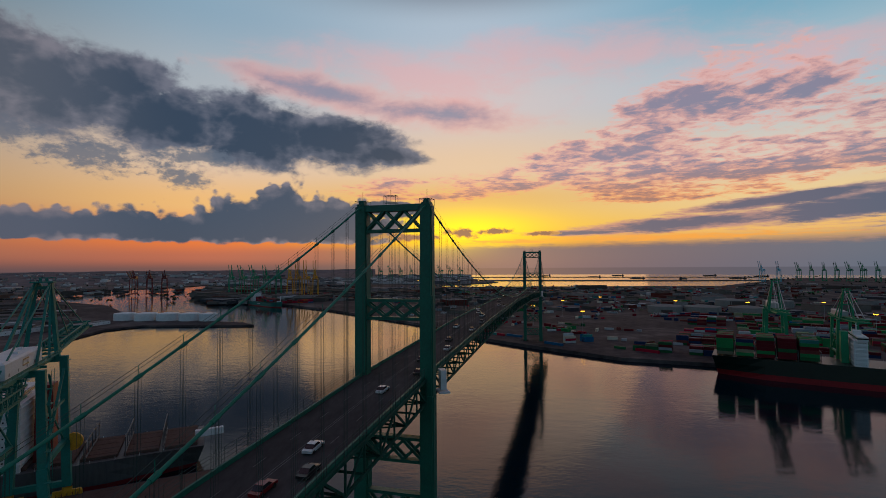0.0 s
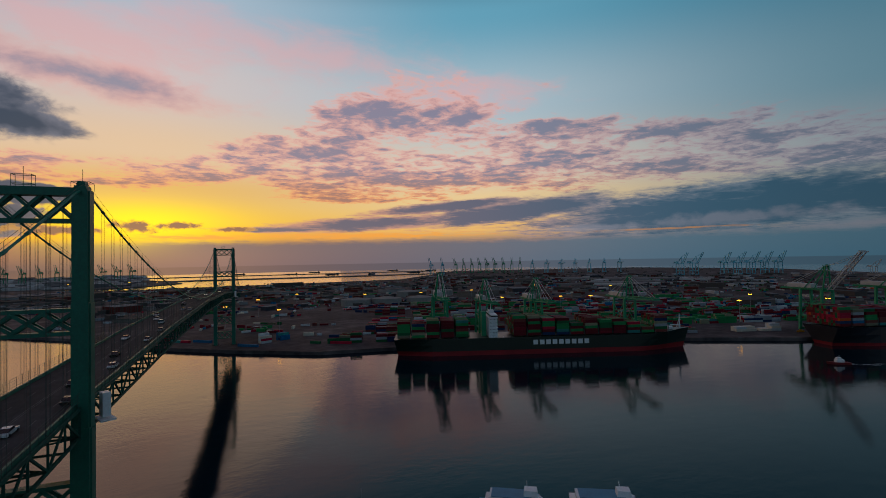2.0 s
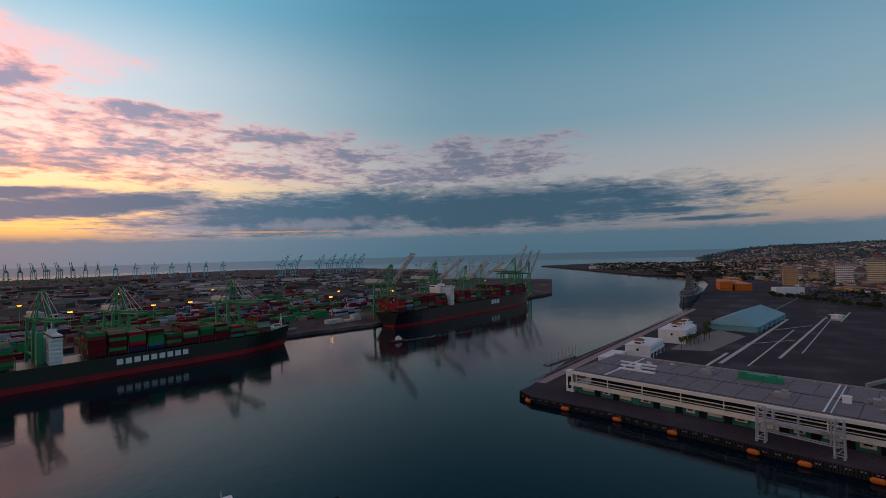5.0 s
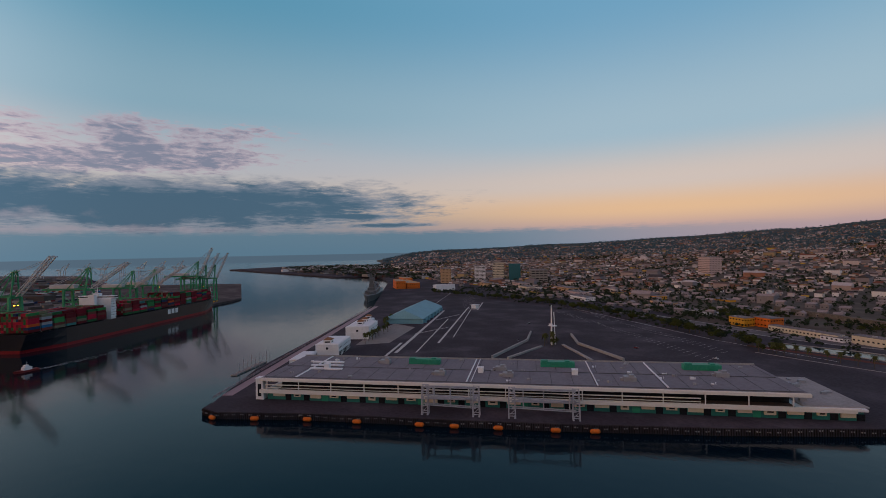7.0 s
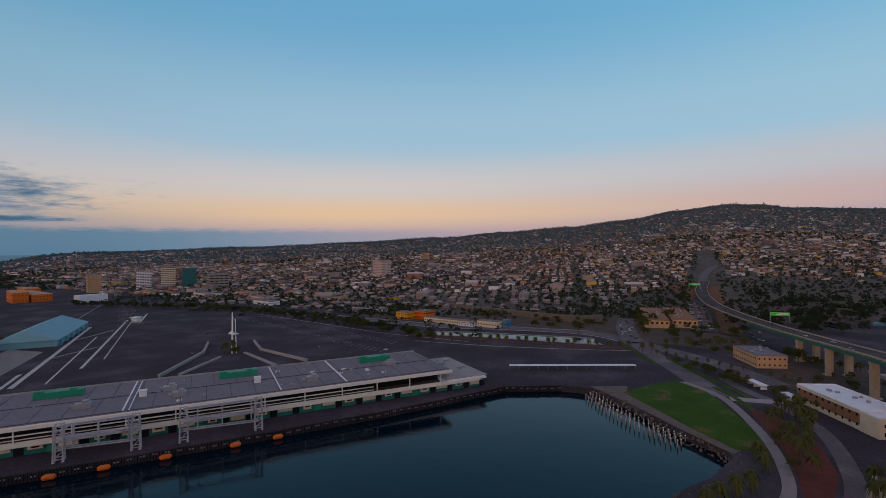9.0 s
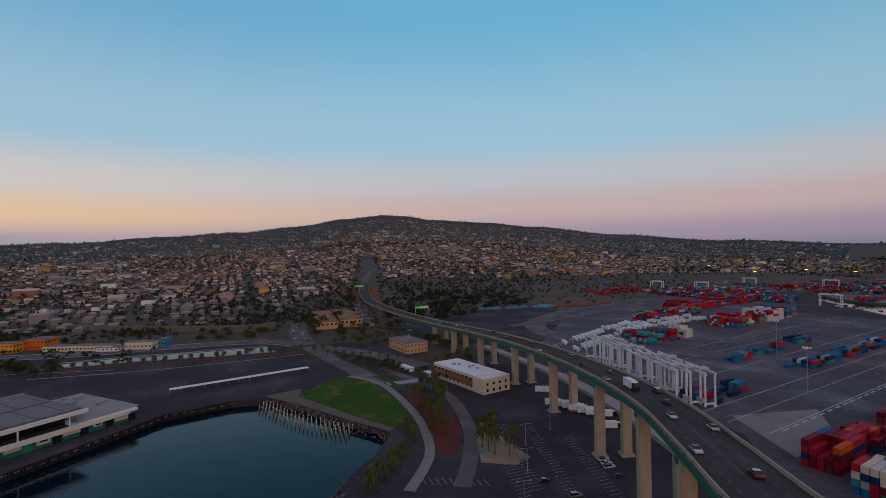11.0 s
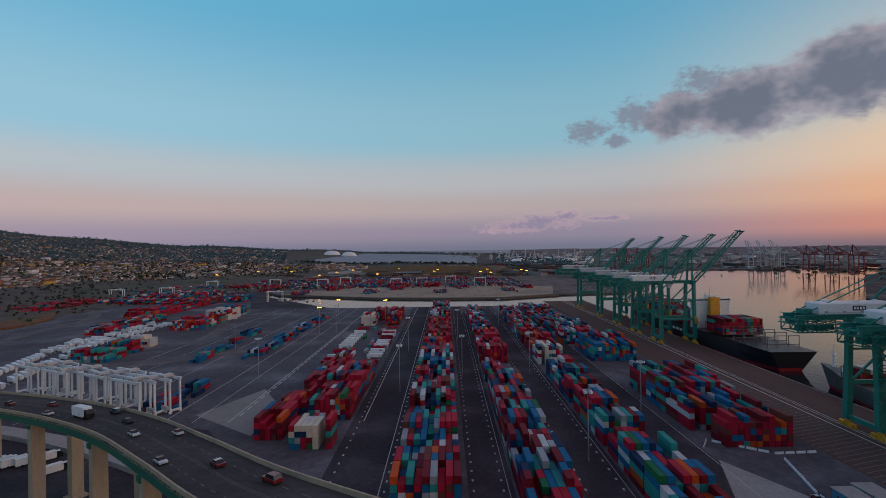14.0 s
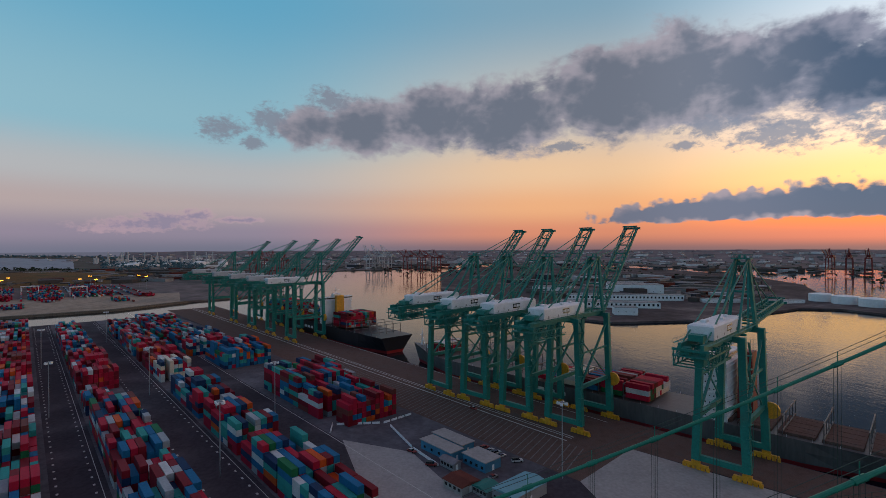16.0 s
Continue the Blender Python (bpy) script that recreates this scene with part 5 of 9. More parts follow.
stack(400, 540, -92, -77, 1, "grey_mix", rng, 0, 0.8)
stack(360, 540, -72, -52, 1, "grey_mix", rng, 0, 0.85)
stack(262, 420, -20, 5, 5, "mixed", rng, 0, 0.97)
stack(420, 560, -20, 5, 5, "red", rng, 0, 0.97)
stack(560, 735, -20, 5, 5, "mixed", rng, 0, 0.97)
stack(215, 305, 25, 46, 5, "mixed", rng, 0, 0.97)
stack(320, 365, 25, 40, 4, "mixed", rng)
stack(372, 470, 25, 47, 5, "red", rng, 0, 0.97)
stack(470, 655, 25, 46, 5, "mixed", rng, 0, 0.97)
stack(215, 275, 69, 90, 5, "mixed", rng, 0, 0.97)
stack(275, 340, 69, 90, 5, "blue_mix", rng, 0, 0.97)
stack(366, 395, 69, 90, 5, "white", rng)
stack(395, 470, 69, 91, 5, "red", rng, 0, 0.97)
stack(470, 640, 69, 90, 5, "mixed", rng, 0, 0.97)
stack(374, 432, 112, 147, 6, "blue", rng, fill=1.0)
stack(440, 520, 104, 140, 5, "blue_mix", rng, 0, 0.97)
stack(520, 660, 98, 135, 5, "mixed", rng, 0, 0.97)
stack(560, 610, -100, -82, 5, "white", rng)
stack(600, 650, -92, -78, 5, "red", rng)
stack(560, 640, -72, -54, 5, "red", rng)
stack(268, 330, -171, -152, 2, "blue", rng, fill=0.8)
stack(382, 668, -170, -156, 2, "blue", rng, fill=0.9)
stack(385, 480, -210, -198, 2, "blue", rng, fill=0.8)
stack(500, 548, -216, -200, 2, "blue", rng, fill=0.8)
stack(390, 425, -310, -276, 4, "teal_mix", rng)
stack(425, 450, -304, -276, 5, "orange", rng)
stack(450, 470, -298, -278, 4, "white", rng)
stack(545, 620, -315, -280, 5, "orange", rng)
stack(620, 670, -312, -282, 5, "white", rng)
stack(670, 706, -314, -284, 5, "blue", rng)
stack(655, 880, -445, -395, 4, "red", rng, fill=0.85)
stack(840, 880, -395, -350, 4, "blue", rng, fill=0.8)
stack(520, 640, -400, -370, 3, "mixed", rng, fill=0.8)
stack(820, 1030, -600, -470, 3, "mixed", rng, fill=0.6)
stack(690, 900, -680, -600, 3, "red", rng, fill=0.6)
stack(1000, 1250, -720, -600, 3, "mixed", rng, fill=0.5)
for k in range(66):  # far rows across the basin
    stack(1120 + (k % 6) * 60, 1172 + (k % 6) * 60, -660 + (k // 6) * 74, -604 + (k // 6) * 74, 2 + (k % 3 == 0), ("mixed", "red", "blue", "blue_mix", "red")[(k * 7) % 5], rng, fill=0.62)
for k in range(46):  # long ranks of single boxes on wheels
    v_ = -650 + k * 18.5
    for j in range(27):
        if rng.random() < 0.75:
            p = yard(1105 + j * 12.9, v_, 3.6)
            STUFF[("grey_mix", "mixed", "red", "white", "blue_mix")[(k // 3 + j // 9) % 5]].box(p.x, p.y, p.z, 12.2, 2.5, 2.7, 22.64)
for k in range(14):  # low stacks over the basin, on the plain
    stack(960 + (k % 3) * 90, 1030 + (k % 3) * 90, -460 + k * 48, -430 + k * 48, 2, ("mixed", "red", "blue")[k % 3], rng, fill=0.75)


def pile(x, y, nx, ny, high, key, turn, rng, z=3.5, fill=0.9, gap=0.35):
    """A block of containers elsewhere."""
    c, s = math.cos(radians(turn)), math.sin(radians(turn))
    for i in range(nx):
        lane = high - (rng.random() < 0.35) - (rng.random() < 0.2)
        for j in range(ny):
            if rng.random() > fill:
                continue
            for k in range(max(1, lane - (rng.random() < 0.3))):
                a, b = (i - nx / 2) * (CL + gap), (j - ny / 2) * (CW + 0.2)
                STUFF[key].box(x + a * c - b * s, y + a * s + b * c, z + k * CH, CL, CW, CH - 0.05, turn)


# island terminal: long blocks behind the berths
for row in range(9):
    for k in range(12):
        if rng.random() < 0.2:
            continue
        b = Vector((330, 520, 0)) + Vector((0.866, -0.5, 0)) * (k * 62 - 40) + Vector((0.5, 0.866, 0)) * (row * 42 - 6)
        if b.x > 1500:
            continue
        pile(b.x, b.y, 4, 6, 3 + (rng.random() < 0.4), rng.choice(("ship", "deck_green", "mixed", "grey_mix", "deck_green", "ship")), -30, rng, fill=0.8)
for k in range(34):
    a, r = rng.uniform(-4, 78), rng.uniform(900, 1900)
    p = polar(a, r)
    pile(p.x, p.y, rng.randint(3, 7), rng.randint(4, 8), 2, rng.choice(("ship", "grey_mix", "deck_green", "blue", "grey_mix")), rng.choice((-30, 12, 60)), rng, fill=0.7)
for k in range(20):
    p = polar(rng.uniform(-22, -4), rng.uniform(1250, 1900))
    pile(p.x, p.y, 6, 6, 3, rng.choice(("red", "mixed", "ship")), 20, rng, fill=0.8)
pile(272, 480, 3, 8, 4, "ship", -30, rng)
pile(225, 505, 3, 6, 4, "ship", -30, rng)
for x, y, k in ((620, 262, "white"), (645, 246, "white"), (560, 300, "ship"), (585, 320, "mixed")):
    pile(x, y, 2, 4, 3, k, -30, rng)
pile(152, 565, 1, 3, 4, "white", 15, rng)
pile(175, 575, 1, 4, 3, "blue", 15, rng)
for x, y, k in ((130, 545, "blue"), (190, 520, "green"), (215, 495, "red"), (75, 625, "green"), (95, 610, "blue"), (60, 660, "red"), (30, 690, "red")):
    pile(x, y, 2, 1, 1, k, -50, rng)


# loose boxes and trailers near the island's edge and through its yards
for k in range(900):
    if k < 26:
        t = rng.random()
        p = Vector((lerp(20, 330, t) + rng.uniform(10, 90), lerp(690, 440, t) + rng.uniform(10, 130), 0))
    else:
        p = polar(rng.uniform(-6, 80), rng.uniform(830, 2200))
    if not (p.x * 0.5 + p.y * 0.866 > 505 and p.length < 2200):
        continue
    tn = rng.choice((-30, -30, 60, 15, -52))
    for j in range(rng.choice((1, 1, 2, 4))):
        q = p + Vector((math.cos(radians(tn)), math.sin(radians(tn)), 0)) * j * 13
        STUFF[rng.choice(("ship", "grey_mix", "deck_green", "mixed", "white", "grey_mix"))].box(q.x, q.y, 3.5, rng.choice((6, 12.2)), 2.5, rng.choice((2.6, 4.0, 2.6)), tn)


# ---- ships ----
def ship(name, label, at, L, beam, deck, hull_mat, bands, house_at, sig, rows, keys, tiers, boot="hull_red", boot_top=0.17, skip=(), house_w=8.0, house_h=24.0, funnel="crane_green"):
    """A container ship, stern at x = 0, bow at x = L, keel line on y = 0; its waterline is z = 0."""
    s = thing(name, label, "ship", "ships at berth", at=at)
    st = 26

    def half(f, z):
        b = beam / 2
        if f > 0.82:
            t = (f - 0.82) / 0.18
            flare = 0.55 + 0.45 * z
            b *= max(0.02, 1 - t ** (1.6 + 1.2 * z)) * (flare + (1 - flare) * (1 - t))
        if f < 0.12:
            t = (0.12 - f) / 0.12
            b *= 1 - (0.5 * (1 - z) * t + 0.06 * t)
        return b

    def level(f):
        return deck + (3.2 * ((f - 0.86) / 0.14) if f > 0.86 else 0)
    for nm, z0, z1, mat in (("hull", boot_top, 1.0, hull_mat), ("boot_top", -0.25, boot_top, boot)):
        h = Shape()
        for i in range(st + 1):
            f = i / st
            x = f * L
            lv = level(f)
            for z in (z0, (z0 + z1) / 2, z1):
                rake = (6.5 * z if f > 0.97 else 0) + (-3.5 * z if f < 0.02 else 0)
                b = half(f, max(0, z))
                h.v += [(x + rake, -b, lv * z), (x + rake, b, lv * z)]
        for i in range(st):
            for k in (0, 2):
                a = i * 6 + k
                h.f += [(a, a + 6, a + 8, a + 2), (a + 1, a + 3, a + 9, a + 7)]
            a = i * 6 + 4
            h.f.append((a, a + 6, a + 7, a + 1))
        h.f += [(0, 2, 3, 1), (2, 4, 5, 3), (st * 6, st * 6 + 1, st * 6 + 3, st * 6 + 2), (st * 6 + 2, st * 6 + 3, st * 6 + 5, st * 6 + 4)]
        part(nm, h, mat, s, "dark red boot-topping" if nm == "boot_top" else "")
    # bridge house
    hx = house_at * L
    hs = Shape().box(hx, 0, deck, house_w, beam * 0.9, house_h).box(hx + 1, 0, deck + house_h, house_w * 0.8, beam * 1.02, 3.2).box(hx, 0, deck + house_h + 3.2, 5, 8, 3).tube((hx, 0, deck + house_h + 6), (hx, 0, deck + house_h + 14), 0.5, 0.2, 6)
    hs.beam((hx, -4, deck + house_h + 10), (hx, 4, deck + house_h + 10), 0.4).tube((hx - 2, 5, deck + house_h + 3), (hx - 2, 5, deck + house_h + 8), 0.3, n=5)
    house = part("bridge_house", hs, "white_paint", s, "white bridge house")
    for k in range(int(house_h / 3.2)):
        part("deck_edge", Shape().box(hx, 0, deck + 3 + k * 3.2, house_w + 0.8, beam * 0.93, 0.35), "white_paint", house)
    wn_ = Shape()
    for k in range(7):
        for j in range(5):
            for sd in (-1, 1):
                wn_.box(hx - house_w * 0.34 + j * house_w * 0.17, sd * beam * 0.451, deck + 1.2 + k * 3.2, 0.5, 0.12, 0.6)
    wn_.box(hx + 1, 0, deck + house_h + 1.3, house_w * 0.82, beam * 1.025, 1.1)
    part("windows", wn_, "dark_glass", house)
    part("funnel", Shape().box(hx - house_w * 0.95, 0, deck, house_w * 0.6, 9, house_h + 5, 0, 0.9), funnel, s)
    fm = Shape().tube((L - 3, 0, deck + 2), (L - 3, 0, deck + 17), 0.9, 0.3, 8).beam((L - 3, -2, deck + 11), (L - 3, 2, deck + 11), 0.4).beam((L - 6, 0, deck + 3), (L - 3, 0, deck + 13), 0.4).box(L - 14, 0, deck + 2, 4, 7, 2.4)
    part("foremast", fm, "white_paint", s)
    # lettering on the side stands as plain bars
    a0, a1, n, hh = sig
    step_x = (a1 - a0) * L / max(1, n)
    for k in range(n):
        for sd in (-1, 1):
            x = a0 * L + (k + 0.5) * step_x
            part("side_mark", Shape().box(x, sd * (beam / 2 + 0.05), deck * 0.55, step_x * 0.72, 0.08, hh), "white_paint", s)
    ry = Shape()
    for sd in (-1, 1):
        for k in range(int(L / 9)):
            f = (k * 9 + 4) / L
            if f < 0.96:
                ry.tube((k * 9 + 4, sd * half(f, 1) * 0.97, level(f)), (k * 9 + 4, sd * half(f, 1) * 0.97, level(f) + 1.2), 0.07, n=3)
    part("deck_rail", ry, "white_paint", s)
    # lashing bridges and deck cargo
    x = 6.0
    i = 0
    while x < L * 0.9:
        f = x / L
        nearh = abs(x - hx) < house_w * 1.6 + 5
        if not nearh:
            hb = half(f, 1) * 0.95
            lb = Shape()
            lb.beam((x + 7.2, -hb, deck + 2), (x + 7.2, hb, deck + 2), 0.5, 0.5)
            for sd in (-1, -0.5, 0, 0.5, 1):
                lb.tube((x + 7.2, sd * hb * 0.98, deck), (x + 7.2, sd * hb * 0.98, deck + 8.5), 0.25, n=4)
            lb.beam((x + 7.2, -hb, deck + 8.5), (x + 7.2, hb, deck + 8.5), 0.4, 0.4)
            part("lashing_bridge", lb, "hull_grey", s)
            if i not in skip:
                t = tiers[i % len(tiers)]
                for j in range(int(hb * 2 / 2.55)):
                    y = -hb + 1.3 + j * 2.55
                    tt = t - (1 if rng.random() < 0.2 else 0)
                    for k in range(tt):
                        p = at @ Vector((x, y, deck + 1.4 + k * CH))
                        key = keys[(i + (k // 2)) % len(keys)] if rng.random() < 0.7 else "ship"
                        STUFF[key].box(p.x, p.y, p.z, CL, CW, CH - 0.05, math.degrees(at.to_euler().z))
        x += 14.2
        i += 1
    return s


def along(p, q, off=0.0):
    """Pose of a ship with its stern near p and its bow towards q."""
    p, q = Vector((*p, 0)), Vector((*q, 0))
    d = (q - p).normalized()
    p += Vector((d.y, -d.x, 0)) * off
    return pose(p.x, p.y, 0, 0, 0, math.degrees(math.atan2(d.y, d.x)))


rng = random.Random(11)
ship("container_ship", "dark green container ship with white bridge house, loaded, at the quay", along((240, 424), (480, 272)), 292, 38, 16.5, "hull_green", 0, 0.32, (0.45, 0.645, 9, 4.6), 1,
     ("ship", "deck_green", "deck_green", "ship", "deck_green"), (6, 5, 6, 6, 6, 7, 7, 6, 7, 7, 6, 6, 4, 6, 5, 5, 4, 2), house_h=19, boot_top=0.27)
ship("container_ship", "navy-hulled container ship with tall white house, loaded, at the quay", along((602, 184), (934, 2)), 362, 44, 19.0, "hull_navy", 0, 0.305, (0.575, 0.645, 3, 6.5), 1,
     ("ship", "red", "ship", "deck_green", "ship"), (7, 7, 6, 6, 6, 6, 6, 5, 5, 5, 6, 5, 5, 5, 5, 4), funnel="white_paint")
e0, e1 = yard(298, 247), yard(20, 266)
ship("container_ship", "half-empty grey-hulled ship with red deck gear under the cranes", along((e1.x, e1.y), (e0.x, e0.y)), 292, 33, 11.5, "hull_grey", 0, 0.235, (0.5, 0.6, 4, 2.0), 1,
     ("red", "white", "red"), (1, 1, 1, 1, 2, 3, 2, 3, 3, 2, 2, 1, 1), skip=(0, 1, 2, 3, 4, 12, 13, 14, 15, 16, 17), house_h=27, house_w=11, funnel="crane_red")
e0, e1 = yard(352, 250), yard(640, 250)
ship("container_ship", "dark container ship with empty lashing frames at the stern", along((e0.x, e0.y), (e1.x, e1.y)), 290, 36, 15, "hull_navy", 0, 0.37, (0.4, 0.5, 4, 2.5), 1,
     ("orange", "mixed", "red"), (1, 1, 4, 5, 5, 5, 4, 5, 5, 4), skip=(0, 1, 2, 3), funnel="yellow_paint")
ship("container_ship", "small teal-hulled ship with red containers at an inner berth", along((-490, 1226), (-372, 1113)), 160, 26, 10, "teal_panel", 0, 0.2, (0.4, 0.5, 3, 1.5), 1,
     ("red", "ship", "red"), (3, 3, 4, 3, 4, 3, 3, 2), house_h=18)
# hatch covers on the ship under the bridge
for k in range(5):
    p = yard(26 + k * 15.5, 265.5 - k)
    hc = Shape().box(0, 0, 0, 13.2, 27, 1.3)
    for j in range(4):
        hc.box(0, -10 + j * 6.6, 1.3, 12.8, 0.25, 0.12)
    solid("hatch_cover", hc, "rust_deck", "rust-brown steel hatch cover on the ship's deck", "hatch cover", "hatch covers on the grey ship", at=pose(p.x, p.y, 11.5, 0, 0, 26.5))
p = yard(14, 261)
solid("refrigerated_container", Shape().box(0, 0, 0, 12.2, 2.5, 2.9).box(0, 0, 2.9, 12.3, 2.6, 0.1), "white_paint", "white refrigerated container on the grey ship's deck", "container", at=pose(p.x, p.y, 12.9, 0, 0, 30))


# ---- cruise terminal ----
FA, FB = Vector((-0.575, -0.818, 0)), Vector((0.818, -0.575, 0))
F0 = Vector((312, -24, 0))


def ct(s, d, z=4.0):
    """A point s metres along the terminal's front, d metres inland of it."""
    p = F0 + FA * s + FB * d
    return Vector((p.x, p.y, z))


CT_TURN = math.degrees(math.atan2(FA.y, FA.x))


def ct_box(shape, s, d, z, ls, ld, hgt):
    p = ct(s, d)
    return shape.box(p.x, p.y, z, ls, ld, hgt, CT_TURN)


terminal = thing("cruise_terminal", "long two-storey white cruise terminal with teal ground-floor panels", "terminal building")
part("ground_floor", ct_box(Shape(), 162, 32, 4.0, 322, 58, 5.0), "teal_panel", terminal, "dark teal ground-floor wall")
part("upper_floor", ct_box(Shape(), 150, 34, 10.2, 284, 52, 6.0), "dark_glass", terminal, "dark recessed upper floor")
part("first_deck", ct_box(Shape(), 162, 31.5, 9.0, 324, 61, 1.2), "white_paint", terminal, "white first-floor deck")
roof = part("roof", ct_box(ct_box(Shape(), 148, 30.5, 16.2, 300, 62, 1.3), 148, 30.5, 17.5, 297, 59, 0.25), "roof_grey", terminal, "flat grey membrane roof with seams")
part("roof_fascia", ct_box(ct_box(Shape(), 148, -0.9, 16.0, 300, 0.6, 1.6), 148, -0.4, 17.6, 300, 0.35, 0.3), "fascia_white", terminal)
part("rear_parapet", ct_box(Shape(), 148, 61.2, 17.5, 300, 0.5, 0.9), "pale_concrete", terminal)
part("low_roof", ct_box(ct_box(Shape(), 311, 32, 10.2, 30, 57, 0.5), 311, 32, 10.7, 28, 54, 0.12), "pale_concrete", terminal, "pale low roof at the end")
part("deck_fascia", ct_box(ct_box(Shape(), 158, 0.9, 8.3, 322, 1.0, 2.0), 160, 1.2, 10.3, 322, 0.25, 0.3), "fascia_white", terminal)
part("balcony_beam", ct_box(Shape(), 124, 0.3, 13.3, 246, 0.4, 0.55), "fascia_white", terminal)
part("balcony_rail", ct_box(Shape(), 124, 0.6, 11.5, 246, 0.2, 0.4), "fascia_white", terminal)
part("balcony_floor", ct_box(Shape(), 150, 4.6, 10.2, 284, 7.0, 0.15), "rust_deck", terminal)
for k in range(27):
    wide = (7.4, 5.4, 6.6, 4.2)[(k * 7) % 4]
    part("wall_panel", ct_box(Shape(), 9 + k * 11.8, 2.4, (6.3, 6.3, 5.7)[k % 3], wide, 0.9, 2.1 if k % 3 < 2 else 2.7), "cream_paint", terminal, "cream hanging wall panel")
    if k % 2:
        part("panel_window", ct_box(Shape(), 9 + k * 11.8, 1.9, 6.9, wide * 0.55, 0.14, 0.7), "dark_glass", terminal)
    part("roller_door", ct_box(Shape(), 14.8 + k * 11.8, 2.85, 4.0, 3.6, 0.4, 3.4), "green_unit" if k % 5 == 2 else "dark_glass", terminal, "roller door in shade")
for k in range(25):
    part("roof_seam", ct_box(Shape(), 5 + k * 11.9, 15.5, 17.76, 0.3, 27.0, 0.1), "roof_seam", roof)
    part("roof_seam", ct_box(Shape(), 9 + k * 11.9, 45.5, 17.76, 0.3, 26.0, 0.1), "roof_seam", roof)
for d in (2.2, 30.2):
    part("roof_kerb", ct_box(Shape(), 148, d, 17.75, 296, 0.5, 0.3), "roof_seam", roof)
for s_, w_ in ((20, 1.0), (124, 0.7), (126.5, 0.4), (196, 0.6), (232, 0.8)):
    part("roof_pipe", ct_box(Shape(), s_, 31, 17.75, w_, 57, 0.5), "white_paint", roof)
for k in range(3):
    part("skylight", ct_box(Shape(), 24 + k * 3.0, 42 - k * 9, 17.75, 22, 2.6, 0.7), "white_paint", roof, "long white skylight")
for k in range(15):
    part("post", ct_box(Shape(), 2 + k * 20.6, 0.5, 10.2, 0.5, 0.5, 5.4), "white_paint", terminal)
# entrance block at the channel end
part("stair_tower", ct_box(ct_box(Shape(), -3.5, 4, 4.0, 5, 5, 12.6), -3.5, 4, 16.6, 5.6, 5.6, 0.4), "white_paint", terminal, "white stair tower")
part("stair_window", ct_box(Shape(), -3.5, 1.4, 6.0, 2.2, 0.16, 7.5), "dark_glass", terminal)


def roof_unit(s, d, kind):
    if kind == "green":
        o = Shape()
        ct_box(o, s, d, 17.7, 21, 5, 3.4), ct_box(o, s - 8, d - 1.5, 21.1, 4, 3, 1.0), ct_box(o, s + 6, d, 21.1, 3, 3, 0.7)
        for k in range(9):
            ct_box(o, s - 9.6 + k * 2.4, d - 2.6, 18.0, 0.9, 0.25, 2.6)
        solid("chiller_unit", o, "green_unit", "bright green rooftop plant enclosure", "roof unit", "green plant units on the terminal roof")
    else:
        o = Shape()
        ct_box(o, s, d, 17.7, 6.5, 4.6, 2.4), ct_box(o, s + 1, d, 20.1, 2.6, 2.6, 1.2), ct_box(o, s - 4.4, d + 0.5, 17.7, 1.6, 1.6, 1.5)
        p = ct(s, d + 3.4)
        o.tube((p.x, p.y, 17.7), (p.x, p.y, 20.6), 0.7, n=8)
        solid("air_handler", o, "steel_grey", "grey rooftop air handler with round vents", "roof unit", "air handlers on the terminal roof")


for s in (91, 177, 262):
    roof_unit(s, 45, "green")
for s, d in ((106, 18), (147, 18), (142, 32), (215, 16), (268, 30), (64, 44)):
    roof_unit(s, d, "grey")
for s in (30, 130, 186):
    o = Shape()
    ct_box(o, s, 26, 17.7, 3.4, 3, 3.0), ct_box(o, s, 26, 20.7, 3.8, 3.4, 0.3)
    solid("roof_hut", o, "white_paint", "small white stair hut on the terminal roof", "roof hut", "huts on the terminal roof")
rp = random.Random(77)
for k in range(34):
    o = Shape()
    s_, d_ = rp.uniform(6, 290), rp.uniform(6, 56)
    ct_box(o, s_, d_, 17.7, rp.uniform(0.8, 2.2), rp.uniform(0.8, 1.8), rp.uniform(0.5, 1.3))
    p = ct(s_ + 1.6, d_)
    o.tube((p.x, p.y, 17.7), (p.x, p.y, 18.7), 0.25, n=6)
    solid("roof_vent", o, ("white_paint", "steel_grey", "pale_concrete")[k % 3], "small pale vent box on the terminal roof", "roof vent", "vents on the terminal roof")
for k in range(10):
    o = Shape()
    ct_box(o, 300 + rp.uniform(0, 22), rp.uniform(10, 56), 10.8, rp.uniform(1.5, 4), rp.uniform(1.5, 3), rp.uniform(0.8, 1.8))
    solid("roof_vent", o, "steel_grey", "grey plant box on the low end roof", "roof vent", "vents on the terminal roof")
